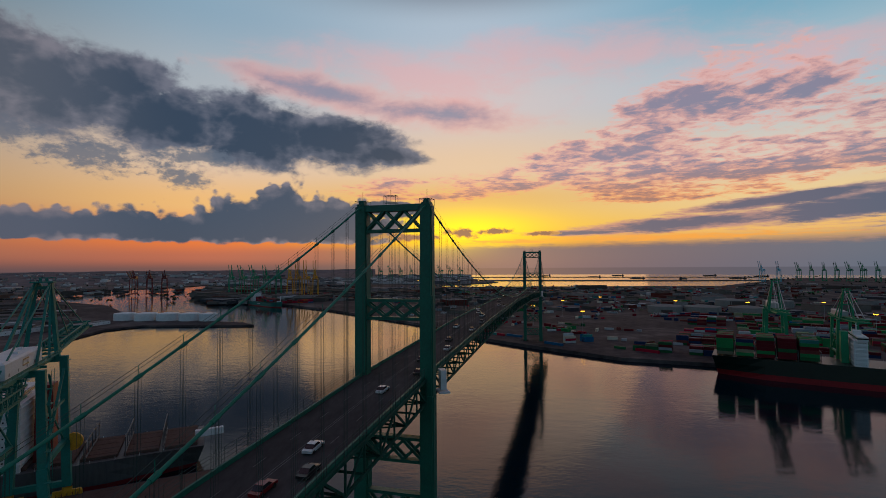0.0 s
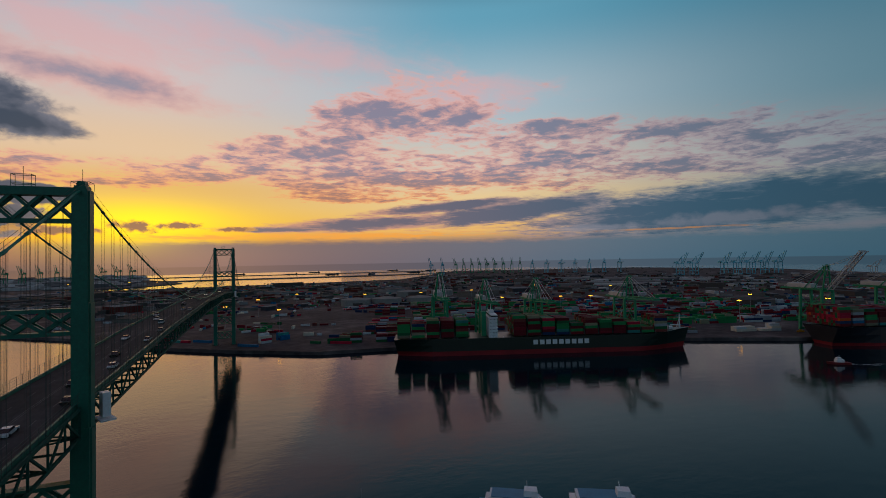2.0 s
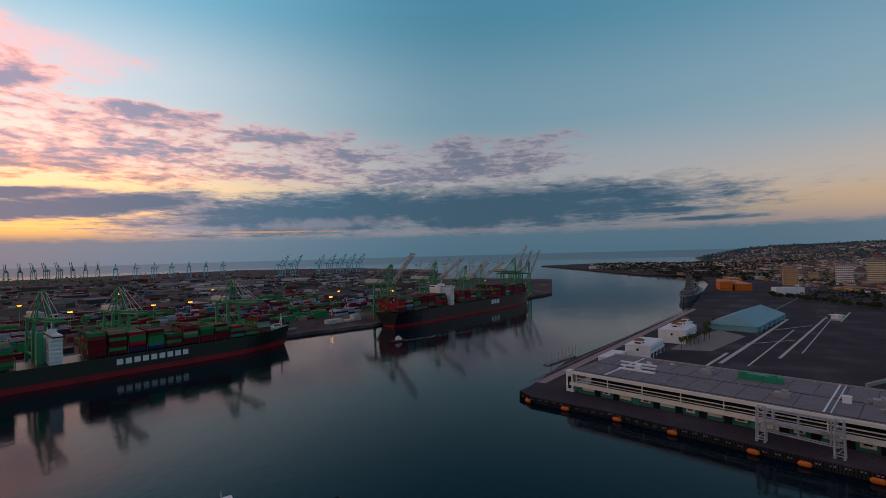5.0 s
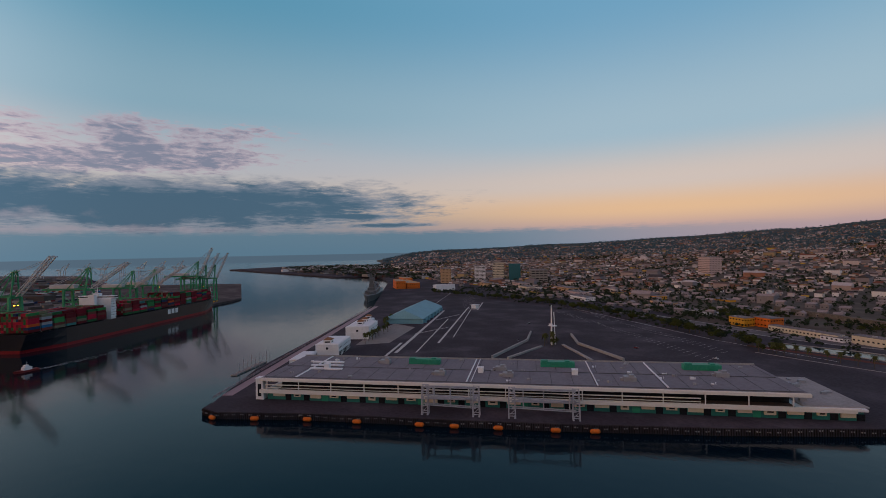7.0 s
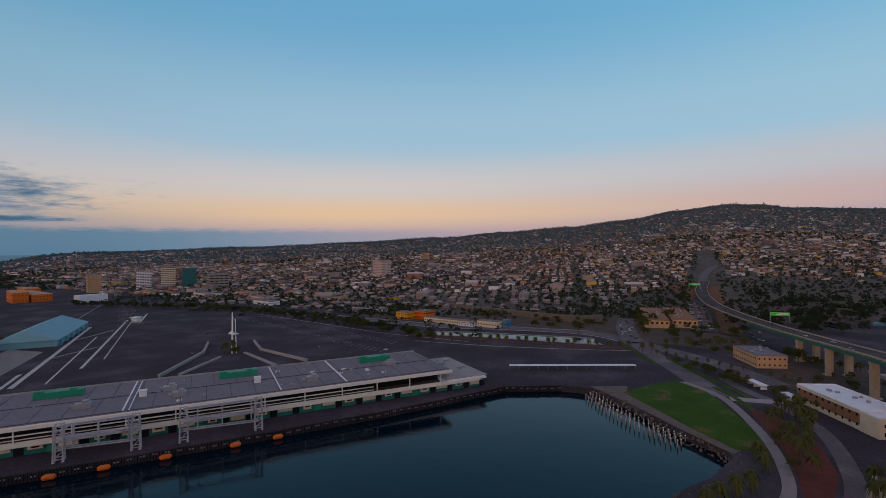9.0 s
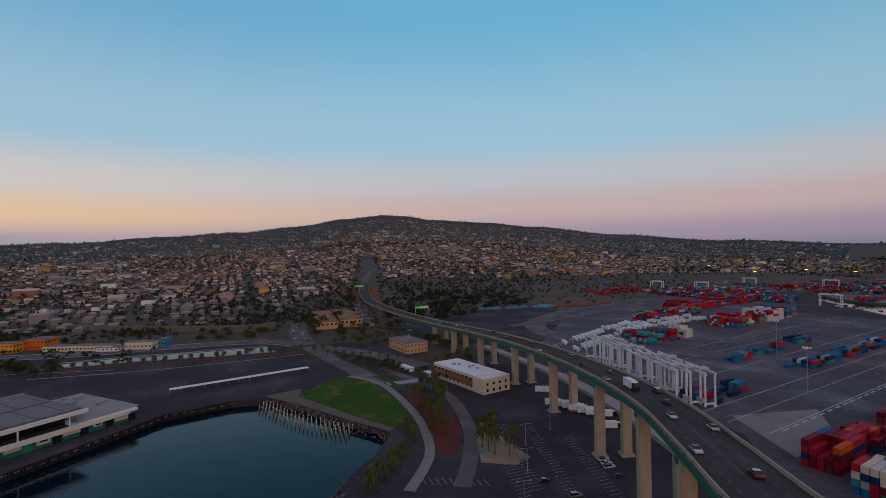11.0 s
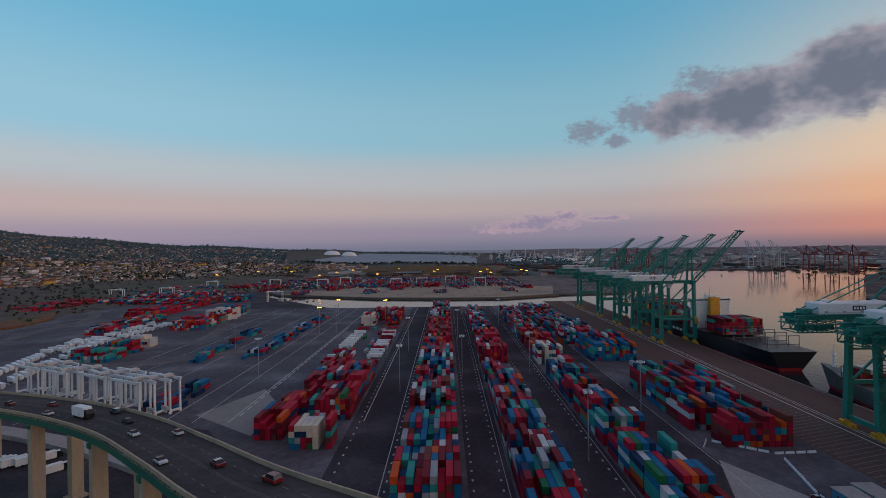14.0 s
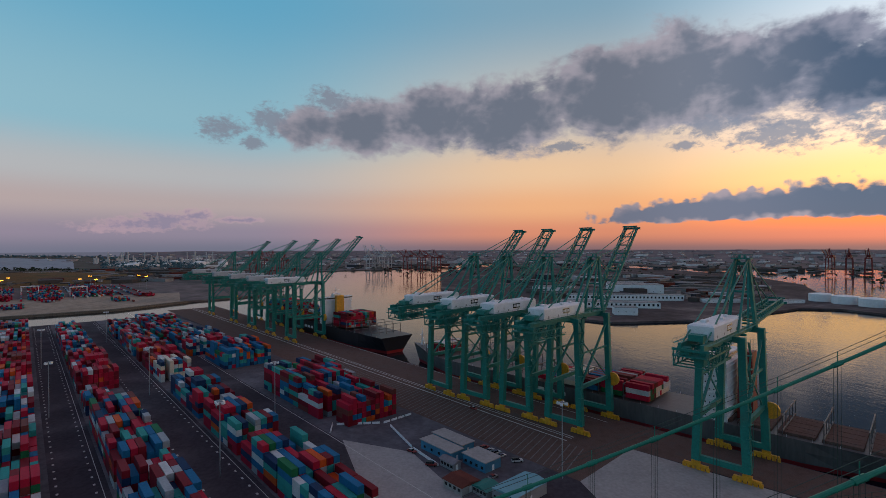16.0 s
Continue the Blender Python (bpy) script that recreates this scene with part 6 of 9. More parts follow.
# boarding gangway towers on the apron
for s0, s1 in ((103, 131), (150, 183)):
    gw = thing("boarding_gangway", "grey steel boarding gangway frame on the quay apron", "gangway", "boarding gangways")
    for s in (s0, s1):
        c = Shape()
        for e in (-1.8, 1.8):
            for d in (-13.5, -10):
                c.beam(ct(s + e, d, 3.8), ct(s + e * 0.8, d, 19.6), 0.55)
        for z in (5.2, 9.0, 12.5, 16, 19.4):
            for d in (-13.5, -10):
                c.beam(ct(s - 1.8, d, z), ct(s + 1.8, d, z), 0.35)
        for z in (5.2, 12.5):
            c.beam(ct(s - 1.8, -13.5, z), ct(s + 1.8, -13.5, z + 3.6), 0.25).beam(ct(s - 1.8, -13.5, z + 7), ct(s + 1.8, -13.5, z + 3.6), 0.25)
        for e in (-1.6, 1.6):
            c.box(*ct(s + e, -11.8, 3.6), 1.0, 4.6, 0.7, CT_TURN)
        part("frame_tower", c, "gangway_grey", gw)
    for z, dip in ((18.9, 0), (14.4, -1.6), (12.6, 0.4), (9.4, -1.0)):
        part("gangway_beam", Shape().beam(ct(s0, -13, z), ct(s1, -13, z + dip), 0.4, 0.5).beam(ct(s0, -10.6, z), ct(s1, -10.6, z + dip), 0.4, 0.5), "gangway_grey", gw)
    part("gangway_floor", Shape().beam(ct(s0, -11.8, 12.4), ct(s1, -11.8, 12.6), 2.2, 0.2), "gangway_grey", gw)
    for f in (0.18, 0.5, 0.9):
        s_ = lerp(s0, s1, f)
        part("hanger", Shape().beam(ct(s_, -13, 19), ct(s_, -13, 9), 0.35).beam(ct(s_, -10.6, 19), ct(s_, -10.6, 9), 0.35), "gangway_grey", gw)
    for f0, f1 in ((0.0, 0.5), (0.5, 1.0)):
        part("brace", Shape().beam(ct(lerp(s0, s1, f0), -13, 14.4), ct(lerp(s0, s1, f1), -13, 12.4), 0.25), "gangway_grey", gw)
    part("link_bridge", Shape().beam(ct(s1 - 1, -10, 12.4), ct(s1 - 1, 1.0, 11.4), 2.0, 0.4).beam(ct(s0 + 1, -10, 16.5), ct(s0 + 1, -0.5, 16.0), 1.4, 0.3), "gangway_grey", gw)

# quay wall, fenders and piles along the apron
QUAY = [(84, -312), (115, -294), (155, -222), (196, -157), (231, -106), (278, -40), (302, 2), (314, 9), (324, 4)]
qp, tyres = Shape(), Shape()
dist, last_f = 0.0, -99.0
FENDERS = ((306, 2), (293, -17), (276, -41), (259, -64), (239, -93), (227, -108), (214, -127), (197, -150), (186, -167), (164, -199), (147, -222), (130, -247), (112, -278))
for (x0, y0), (x1, y1) in zip(QUAY, QUAY[1:]):
    a, b = Vector((x0, y0, 0)), Vector((x1, y1, 0))
    d = (b - a).normalized()
    n = Vector((-d.y, d.x, 0))
    k = 0.0
    while k < (b - a).length:
        p = a + d * k + n * 0.5
        qp.tube((p.x, p.y, -2), (p.x, p.y, 3.7), 0.22, n=5)
        if int((dist + k) / 2.4) % 2 == 0:
            tyres.box(p.x + n.x * 0.3, p.y + n.y * 0.3, 2.3 + 0.5 * math.sin(k * 5.1), 0.4 + 0.2 * math.sin(k * 3.3), 0.5, 0.5)
        near_f = min(math.hypot(p.x - fx, p.y - fy) for fx, fy in FENDERS)
        if near_f < 4.0 and dist + k - last_f > 10:
            last_f = dist + k
            q = p + n * 1.4
            f = thing("quay_fender", "orange foam fender hanging on the dark quay wall", "fender", "orange fenders on the quay")
            body = Shape()
            u = d * 1.7
            body.tube(q - u + Vector((0, 0, 1.3)), q + u + Vector((0, 0, 1.3)), 1.15, n=12).tube(q - u * 1.45 + Vector((0, 0, 1.3)), q - u + Vector((0, 0, 1.3)), 0.5, 1.15, 12).tube(q + u + Vector((0, 0, 1.3)), q + u * 1.45 + Vector((0, 0, 1.3)), 1.15, 0.5, 12)
            part("foam_body", body, "orange_paint", f)
            part("chain", Shape().beam(q - u * 1.4 + Vector((0, 0, 1.4)), p - u * 1.6 + Vector((0, 0, 3.6)), 0.14).beam(q + u * 1.4 + Vector((0, 0, 1.4)), p + u * 1.6 + Vector((0, 0, 3.6)), 0.14), "rubber", f)
        k += 1.2
    dist += (b - a).length
piles = solid("quay_piles", qp, "dark_timber", "dark timber piles along the quay face", "piles", kind="structure")
solid("quay_fender_blocks", tyres, "steel_grey", "row of pale fender blocks along the quay", "fender", kind="stuff")
apron = [(92, -308), (117, -293), (157, -221), (198, -156), (233, -105), (279, -39), (303, 1), (313, 7), (320, 3)]
inner = [ct(2, 0.5), ct(326, 0.5)]
solid("quay_apron", Shape().prism([(p[0], p[1]) for p in apron] + [(inner[0].x, inner[0].y), (inner[1].x, inner[1].y)], 3.9, 4.02), "asphalt", "worn dark quay apron in front of the terminal", "quay", kind="structure")

# promenade with a pale pink rail along the channel
pr = Shape()
A, B = Vector((330, 4, 4)), Vector((745, -222, 4))
n = 60
for z in (0.5, 1.1, 1.7):
    pr.beam(A + Vector((0, 0, z)), B + Vector((0, 0, z)), 0.25, 0.25)
for k in range(n + 1):
    p = A.lerp(B, k / n)
    pr.tube(p, p + Vector((0, 0, 2.0)), 0.16, n=4)
solid("promenade_rail", pr, "rail_pink", "pink-grey railing along the channel promenade", "railing")
solid("promenade_walk", Shape().beam((334, -4, 4.03), (748, -230, 4.03), 7, 0.1), "rail_pink", "pinkish paved promenade along the channel", "pavement", kind="structure")


def block(name, label, x, y, sx, sy, hgt, turn, mat, roof_mat="roof_grey", floors=2, category="building", z=4.0, group="", glass="dark_glass", win=(1.6, 1.3, 3.4), flat=True):
    """A building with its storeys of windows and a roof with a parapet."""
    b = thing(name, label, category, group, at=pose(x, y, z, 0, 0, turn))
    part("wall", Shape().box(0, 0, -3, sx, sy, hgt + 3), mat, b)
    if flat:
        rf = Shape().box(0, 0, hgt, sx - 0.6, sy - 0.6, 0.15)
        for a, c, l, w_ in ((0, sy / 2 - 0.2, sx, 0.4), (0, -sy / 2 + 0.2, sx, 0.4), (sx / 2 - 0.2, 0, 0.4, sy - 0.8), (-sx / 2 + 0.2, 0, 0.4, sy - 0.8)):
            rf.box(a, c, hgt, l, w_, 0.7)
        r = part("roof", rf, roof_mat, b)
        rr = random.Random(int(x * 7 + y))
        un = Shape()
        for k in range(max(2, int(sx * sy / 180))):
            un.box(rr.uniform(-sx * 0.4, sx * 0.4), rr.uniform(-sy * 0.36, sy * 0.36), hgt + 0.15, rr.uniform(1, 2.6), rr.uniform(1, 2.4), rr.uniform(0.7, 1.6))
        part("roof_plant", un, "steel_grey", r)
    else:
        part("roof", Shape().gable(0, 0, hgt, sx + 1.2, sy + 1.2, min(sx, sy) * 0.28, 0 if sx > sy else 90, 0.0), roof_mat, b)
    w_, h_, pitch = win
    fl = hgt / floors
    g = Shape()
    for f in range(floors):
        zz = f * fl + fl * 0.4
        for sgn in (-1, 1):
            for k in range(int(sx / pitch)):
                g.box(-sx / 2 + (k + 0.5) * sx / int(sx / pitch), sgn * sy / 2, zz, w_, 0.14, h_)
            for k in range(int(sy / pitch)):
                g.box(sgn * sx / 2, -sy / 2 + (k + 0.5) * sy / int(sy / pitch), zz, 0.14, w_, h_)
    if math.hypot(x, y) > 620 or floors > 4:
        part("window_grid", g, glass, b)
        return b
    pane_x, pane_y = Shape().box(0, 0, 0, w_, 0.14, h_).mesh("window", glass), Shape().box(0, 0, 0, 0.14, w_, h_).mesh("window", glass)
    for f in range(floors):
        zz = f * fl + fl * 0.4
        for sgn in (-1, 1):
            for k in range(int(sx / pitch)):
                ob = new("window", pane_x)
                ob.parent, ob.location = b, (-sx / 2 + (k + 0.5) * sx / int(sx / pitch), sgn * sy / 2, zz)
            for k in range(int(sy / pitch)):
                ob = new("window", pane_y)
                ob.parent, ob.location = b, (sgn * sx / 2, -sy / 2 + (k + 0.5) * sy / int(sy / pitch), zz)
    return b


# white pavilions along the promenade
def pavilion(x, y, sx, sy, hh, turn, tower):
    b = thing("dock_pavilion", "white dock pavilion with arcade and small dark hipped tower roof", "building", "white pavilions on the promenade", at=pose(x, y, 4, 0, 0, turn))
    part("wall", Shape().box(0, 0, 0, sx, sy, hh).box(0, 0, hh * 0.55, sx + 0.5, sy + 0.5, 0.4), "white_paint", b)
    part("parapet", Shape().box(0, 0, hh, sx + 0.7, sy + 0.7, 0.35).box(0, 0, hh + 0.35, sx - 2, sy - 2, 0.6), "white_paint", b)
    n_ = max(3, int(sx / 4))
    for sgn in (-1, 1):
        for k in range(n_):
            part("arch", Shape().box(-sx / 2 + (k + 0.5) * sx / n_, sgn * sy / 2, 0.1, sx / n_ * 0.62, 0.16, hh * 0.4), "dark_glass", b)
            part("window", Shape().box(-sx / 2 + (k + 0.5) * sx / n_, sgn * sy / 2, hh * 0.66, 1.1, 0.16, 1.0), "dark_glass", b)
    for sgn in (-1, 1):
        part("round_window", Shape().tube((sgn * sx / 2 - 0.1, 0, hh * 0.7), (sgn * sx / 2 + 0.1, 0, hh * 0.7), 1.1, n=14), "dark_glass", b)
    for tx in tower:
        part("turret", Shape().box(tx, 0, hh + 0.5, 7, 6.5, 3.4).box(tx, 0, hh + 3.6, 7.6, 7.1, 0.4), "white_paint", b)
        part("turret_roof", Shape().box(tx, 0, hh + 4.0, 8.4, 7.8, 1.7, 0, 0.25), "brick_tan", b)
        part("turret_window", Shape().box(tx, 0, hh + 1.6, 7.1, 4.4, 1.2).box(tx, 0, hh + 1.6, 4.8, 6.6, 1.2), "dark_glass", b)


pavilion(432, -93, 40, 20, 10, -29, (-15, ))
pavilion(500, -138, 44, 24, 12, -29, (-6, 12))
pavilion(556, -160, 26, 12, 8, -29, (6, ))
pavilion(402, -62, 30, 12, 5.5, -29, ())
solid("promenade_court", Shape().prism([(452, -118), (520, -158), (560, -196), (520, -206), (446, -150)][::-1], 3.9, 4.04), "concrete", "grey paved court behind the pavilions", "pavement", kind="structure")
for k in range(9):
    q = Vector((397, -19, 4)).lerp(Vector((428, -44, 4)), k / 8) + Vector((-4, -9, 0))
    solid("mooring_post", Shape().tube((0, 0, -6), (0, 0, 9 + 3 * (k % 2)), 0.18, n=6).beam((0, 0, 8), (1.6, -1.2, 8.3), 0.1), "steel_grey", "thin grey steel post on the floating dock", "post", "posts on the floating dock", at=pose(q.x + 10, q.y + 14, 0))
solid("floating_dock", Shape().box(0, 0, -0.6, 44, 5, 1.4).box(0, 0, 0.8, 43.6, 4.6, 0.1), "concrete", "low grey floating dock below the promenade", "pontoon", at=pose(420, -22, 0, 0, 0, -34))
# blue exhibition tent
tent = thing("exhibition_tent", "pale blue fabric exhibition tent beside the lot", "tent", at=pose(606, -242, 4, 0, 0, -35.4))
part("canopy", Shape().gable(0, 0, 6, 132, 50, 10, 0, 4), "tent_blue", tent)
part("side_wall", Shape().box(0, 0, 0, 130, 48, 6), "tent_blue", tent)
vs = Shape()
for k in range(6):
    vs.box(-56 + k * 22, -25.2, 0, 3, 2.4, 5)
part("vent_box", vs, "tent_blue", tent)
block("warehouse", "long white windowless warehouse at the end of the lot", 962, -452, 46, 18, 12, 90, "white_paint", "white_paint", 1, win=(0.6, 0.4, 9))
for x, y, sx, sy, hh, tn in ((1130, -425, 170, 30, 13, -8), (1080, -390, 60, 22, 18, -12), (1210, -455, 60, 24, 16, -8)):
    block("dock_shed", "orange-red brick dock shed near the museum ship", x, y, sx, sy, hh, tn, "orange_paint", "stucco_peach", 2, group="orange dock sheds", win=(1.4, 1.3, 5))

# grey museum warship moored on the channel
ws = thing("warship", "grey museum warship with stacked superstructure moored at the bank", "warship", at=along((1100, -345), (800, -225)))
hull = Shape()
for i in range(17):
    f = i / 16
    b_ = 16.5 * max(0.03, 1 - abs(f * 2 - 0.9) ** 3.2 * 0.9) if f < 0.95 else 0.5
    hull.v += [(f * 270, -b_ * 0.8, 0), (f * 270, b_ * 0.8, 0), (f * 270 + f * 6, -b_, 8 + 4 * f * f), (f * 270 + f * 6, b_, 8 + 4 * f * f)]
for i in range(16):
    a = i * 4
    hull.f += [(a, a + 4, a + 6, a + 2), (a + 1, a + 3, a + 7, a + 5), (a + 2, a + 6, a + 7, a + 3)]
part("hull", hull, "navy_grey", ws)
su = Shape().box(150, 0, 9, 110, 22, 7).box(100, 0, 14, 30, 14, 10).tube((110, 0, 20), (110, 0, 46), 1.0, 0.3, 8).beam((172, -9, 44), (172, 9, 44), 0.7).box(172, 0, 36, 9, 9, 5).box(160, 0, 15, 60, 14, 6).box(172, 0, 21, 20, 10, 8).box(176, 0, 29, 8, 7, 10).tube((176, 0, 39), (176, 0, 50), 1.2, 0.4, 8).box(140, 0, 21, 12, 9, 9).box(120, 0, 15, 10, 8, 12).tube((142, 0, 30), (142, 0, 42), 1.0, 0.3, 8)
part("superstructure", su, "navy_grey", ws)
for gx in (215, 192, 60):
    tu = Shape().tube((gx, 0, 10), (gx, 0, 15), 7.5, n=12)
    for e in (-2, 0, 2):
        tu.tube((gx + (5 if gx > 100 else -5), e, 13), (gx + (22 if gx > 100 else -22), e, 14.5), 0.5, n=6)
    part("gun_turret", tu, "navy_grey", ws)

# three-pole monument with ramp walls in the lot
mon = thing("pole_monument", "tall white three-pole monument with a small platform", "monument", at=pose(360, -279, 4))
for k in range(3):
    a = k * 2.1
    part("pole", Shape().beam((2.2 * math.cos(a), 2.2 * math.sin(a), 0), (1.4 * math.cos(a), 1.4 * math.sin(a), 36 - k * 3), 0.9, 0.9, 0.6), "white_paint", mon)
part("platform", Shape().box(0, 0, 17, 7, 5, 0.6).box(2.5, 0, 17.6, 3, 2, 1.2), "white_paint", mon)
for pts in (((340, -202), (385, -268), (421, -298)), ((281, -286), (349, -299), (388, -324))):
    wl = [Vector((x, y, 5.0)) for x, y in pts]
    solid("ramp_wall", Shape().path(wl, 1.6, 2.2), "pale_concrete", "pale concrete ramp wall spreading from the monument", "wall", "ramp walls")
for pts in (((332, -212), (356, -263)), ((292, -264), (352, -284))):
    wl = [Vector((x, y, 4.6)) for x, y in pts]
    solid("ramp_wall", Shape().path(wl, 2.2, 1.4), "pale_concrete", "pale concrete ramp wall spreading from the monument", "wall", "ramp walls")

# paint on the lot
lp = Shape()


def stripe(x0, y0, x1, y1, w_=0.6, z=4.03):
    p, q = Vector((x0, y0, z)), Vector((x1, y1, z))
    d = (q - p).normalized()
    nn = Vector((d.y, -d.x, 0)) * w_ / 2
    lp.quad(p - nn, q - nn, q + nn, p + nn)


for x0, y0, x1, y1, w_ in ((400, -140, 640, -300, 3.2), (392, -156, 560, -268, 1.4), (420, -190, 660, -352, 2.2), (440, -216, 640, -346, 1.0), (380, -120, 440, -160, 2.5), (480, -190, 500, -240, 1.5), (560, -250, 590, -300, 1.5), (690, -300, 900, -440, 0.8),
                          (300, -420, 560, -470, 1.0), (200, -418, 300, -420, 0.8), (620, -345, 700, -400, 2.0)):
    stripe(x0, y0, x1, y1, w_)
rl = random.Random(4)
for k in range(46):
    t = k / 45
    x, y = lerp(250, 560, t), lerp(-340, -430, t)
    stripe(x, y, x + 3, y - 14, 0.25)
    stripe(x + 12, y - 34, x + 14, y - 48, 0.25)
for k in range(30):
    stripe(lerp(640, 880, k / 29), lerp(-330, -460, k / 29), lerp(640, 880, k / 29) - 9, lerp(-330, -460, k / 29) - 18, 0.3)
# parking bays under and beside the viaduct
for k in range(26):
    for x, y in ((-84, -150), (-70, -165), (-58, -172), (-52, -168)):
        stripe(x - k * 0.25, y - k * 2.7, x - 5.4 - k * 0.25, y - 0.9 - k * 2.7, 0.14)
for k in range(10):
    stripe(-20 - k * 2.6, -190 + k * 0.6, -21 - k * 2.6, -184 + k * 0.6, 0.14)
solid("ground_markings", lp, "line_paint", "worn white paint lines on the asphalt", "markings", kind="structure")
solid("kiosk", Shape().box(0, 0, 0, 9, 7, 4.5).box(0, 0, 4.5, 12, 10, 0.7), "white_paint", "small white guard kiosk in the empty lot", "kiosk", at=pose(640, -352, 4, 0, 0, 20))
solid("kiosk_island", Shape().box(0, 0, 0, 34, 9, 0.3), "pale_concrete", "pale raised kerb island in the lot", "kerb", kind="structure", at=pose(640, -352, 4, 0, 0, -35))
# long carport with a pale roof
cp = thing("carport", "long low carport with a pale flat roof", "carport")
part("roof", Shape().beam((128, -336, 7.2), (46, -378, 7.2), 4.5, 0.35), "white_paint", cp)
for k in range(14):
    p = Vector((128, -336, 4)).lerp(Vector((46, -378, 4)), k / 13)
    part("post", Shape().tube(p, p + Vector((0, 0, 3.1)), 0.14, n=5), "steel_grey", cp)

# ---- park, inlet and roads at the foot of the viaduct ----
PARKED = []
LAWN = [(45, -314), (34, -335), (19, -356), (3, -346), (-11, -308), (-21, -274), (-23.5, -252), (-11, -248), (5, -265), (21, -285)]
solid("ground_lawn", Shape().prism(LAWN, 3.9, 4.3), "lawn", "green park lawn with a bare brown patch", "lawn", kind="structure")
rr = Shape()
rk = random.Random(9)
EDGE = [(64, -312), (40, -292), (11, -260), (-5, -249), (-11, -239), (-3, -216), (8, -198), (14, -180)]
for (x0, y0), (x1, y1) in zip(EDGE, EDGE[1:]):
    L_ = math.hypot(x1 - x0, y1 - y0)
    for k in range(int(L_ * 3.2)):
        t = rk.random()
        nx, ny = -(y1 - y0) / L_, (x1 - x0) / L_
        o = rk.uniform(-4.5, 3.5)
        s_ = rk.uniform(0.5, 1.3)
        rr.box(lerp(x0, x1, t) + nx * o, lerp(y0, y1, t) + ny * o, 2.2 - abs(o) * 0.1 + (o * 0.55 if True else 0), s_, s_ * 0.8, s_ * 0.7, rk.uniform(0, 90), 0.7)
solid("riprap_bank", rr, "riprap", "bank of tumbled grey-brown stones along the inlet", "rocks", kind="stuff")
pl = 0
pile_mesh = Shape().tube((0, 0, -3), (0, 0, 3.0), 0.28, 0.24, 7).mesh("timber_pile", "weathered_timber")
cap_mesh = Shape().tube((0, 0, 3.0), (0, 0, 3.4), 0.3, 0.26, 7).mesh("pile_cap", "white_paint")
for i in range(22):
    for j in range(4):
        t = i / 21
        x, y = lerp(64, 11, t) + 1.4 - j * 0.6 - (1.3 if j % 2 else 0), lerp(-302, -250, t) + 6.5 * math.sin(math.pi * t) - j * 3.0
        ob = new("timber_pile", pile_mesh)
        ob.location = (x + rk.uniform(-0.3, 0.3), y + rk.uniform(-0.3, 0.3), rk.uniform(-0.5, 0.4))
        tagged(ob, "old timber mooring pile with a pale cap in the inlet", "pile", "timber piles in the inlet")
        c_ = new("cap", cap_mesh)
        c_.parent = ob
        pl += 1


def ribbon(name, pts, width, mat, label, z=4.05, thick=0.12, cat="path"):
    ln_ = spline([(x, y, z) for x, y in pts], 6)
    return solid(name, strip(Shape(), ln_, -width / 2, width / 2, -thick, 0.0), mat, label, cat, kind="structure")


ribbon("park_path", [(14, -356), (-4, -336), (-14, -312), (-24, -268), (-27, -234), (-25, -208), (-14, -180)], 4.6, "concrete", "grey curved concrete park path", 4.32)
solid("red_paving", Shape().prism([(-20, -314), (-34, -304), (-44.5, -268), (-45, -238), (-38, -210), (-30, -209), (-31, -240), (-28, -268)], 3.9, 4.1), "red_paving", "reddish paved strip planted with palms", "paving", kind="structure")
solid("sand_island", Shape().prism([(-57, -246), (-62, -225), (-68, -200), (-60, -194), (-46, -199), (-50, -225)], 3.9, 4.16), "sand", "sandy traffic island with palms", "ground", kind="structure")
solid("bank_paving", Shape().prism([(66, -318), (45, -330), (43, -311), (21, -286), (5, -266), (-13, -248), (-10, -242), (9, -261), (38, -293)][::-1], 3.9, 4.12), "riprap", "brown-grey paved bank between lawn and stones", "paving", kind="structure")
solid("ground_verge", Shape().prism([(430, -512), (430, -655), (120, -650), (-20, -640), (-45, -520), (-34, -470), (30, -490), (62, -486), (104, -531), (200, -521), (290, -503)][::-1], 3.9, 4.055), "dirt", "brown dirt and dry grass beside the boulevard", "ground", kind="structure")
solid("ground_plot", Shape().prism([(-14, -384), (-34, -404), (-60, -486), (-104, -470), (-96, -376), (-62, -366)][::-1], 3.9, 4.05), "dirt", "bare brown plot round the stucco building", "ground", kind="structure")
ribbon("road_boulevard", [(520, -500), (286, -489), (195, -508), (105, -518), (40, -470), (-10, -420), (-40, -375)], 18, "road", "grey boulevard past the lot and up the hill", 4.1, cat="road")
ribbon("road_uphill", [(60, -480), (78, -560), (92, -670), (122, -790), (136, -880), (118, -960)], 20, "road", "grey road climbing to the town", 5.2, cat="road")
ribbon("road_park", [(-10, -378), (-22, -352), (-38, -326), (-49, -288), (-49.5, -240), (-43, -206), (-34, -180)], 7, "road", "grey park road", 4.08, cat="road")
ribbon("road_harbour", [(64, -492), (42, -442), (22, -398), (4, -358), (-8, -332)], 15, "road", "grey harbour road down to the park", 4.13, cat="road")
for pts in ([(28, -428), (8, -390), (-12, -356), (-22, -336)], [(72, -478), (52, -436), (34, -402)], [(-4, -352), (-14, -334), (-22, -312)]):
    ribbon("road_median", pts, 3.2, "lawn", "narrow planted strip beside the harbour road", 4.3, 0.3)
ribbon("road_cross", [(-12, -330), (-40, -338), (-62, -372)], 8, "pale_concrete", "pale driveway to the brick office", 4.11, cat="road")
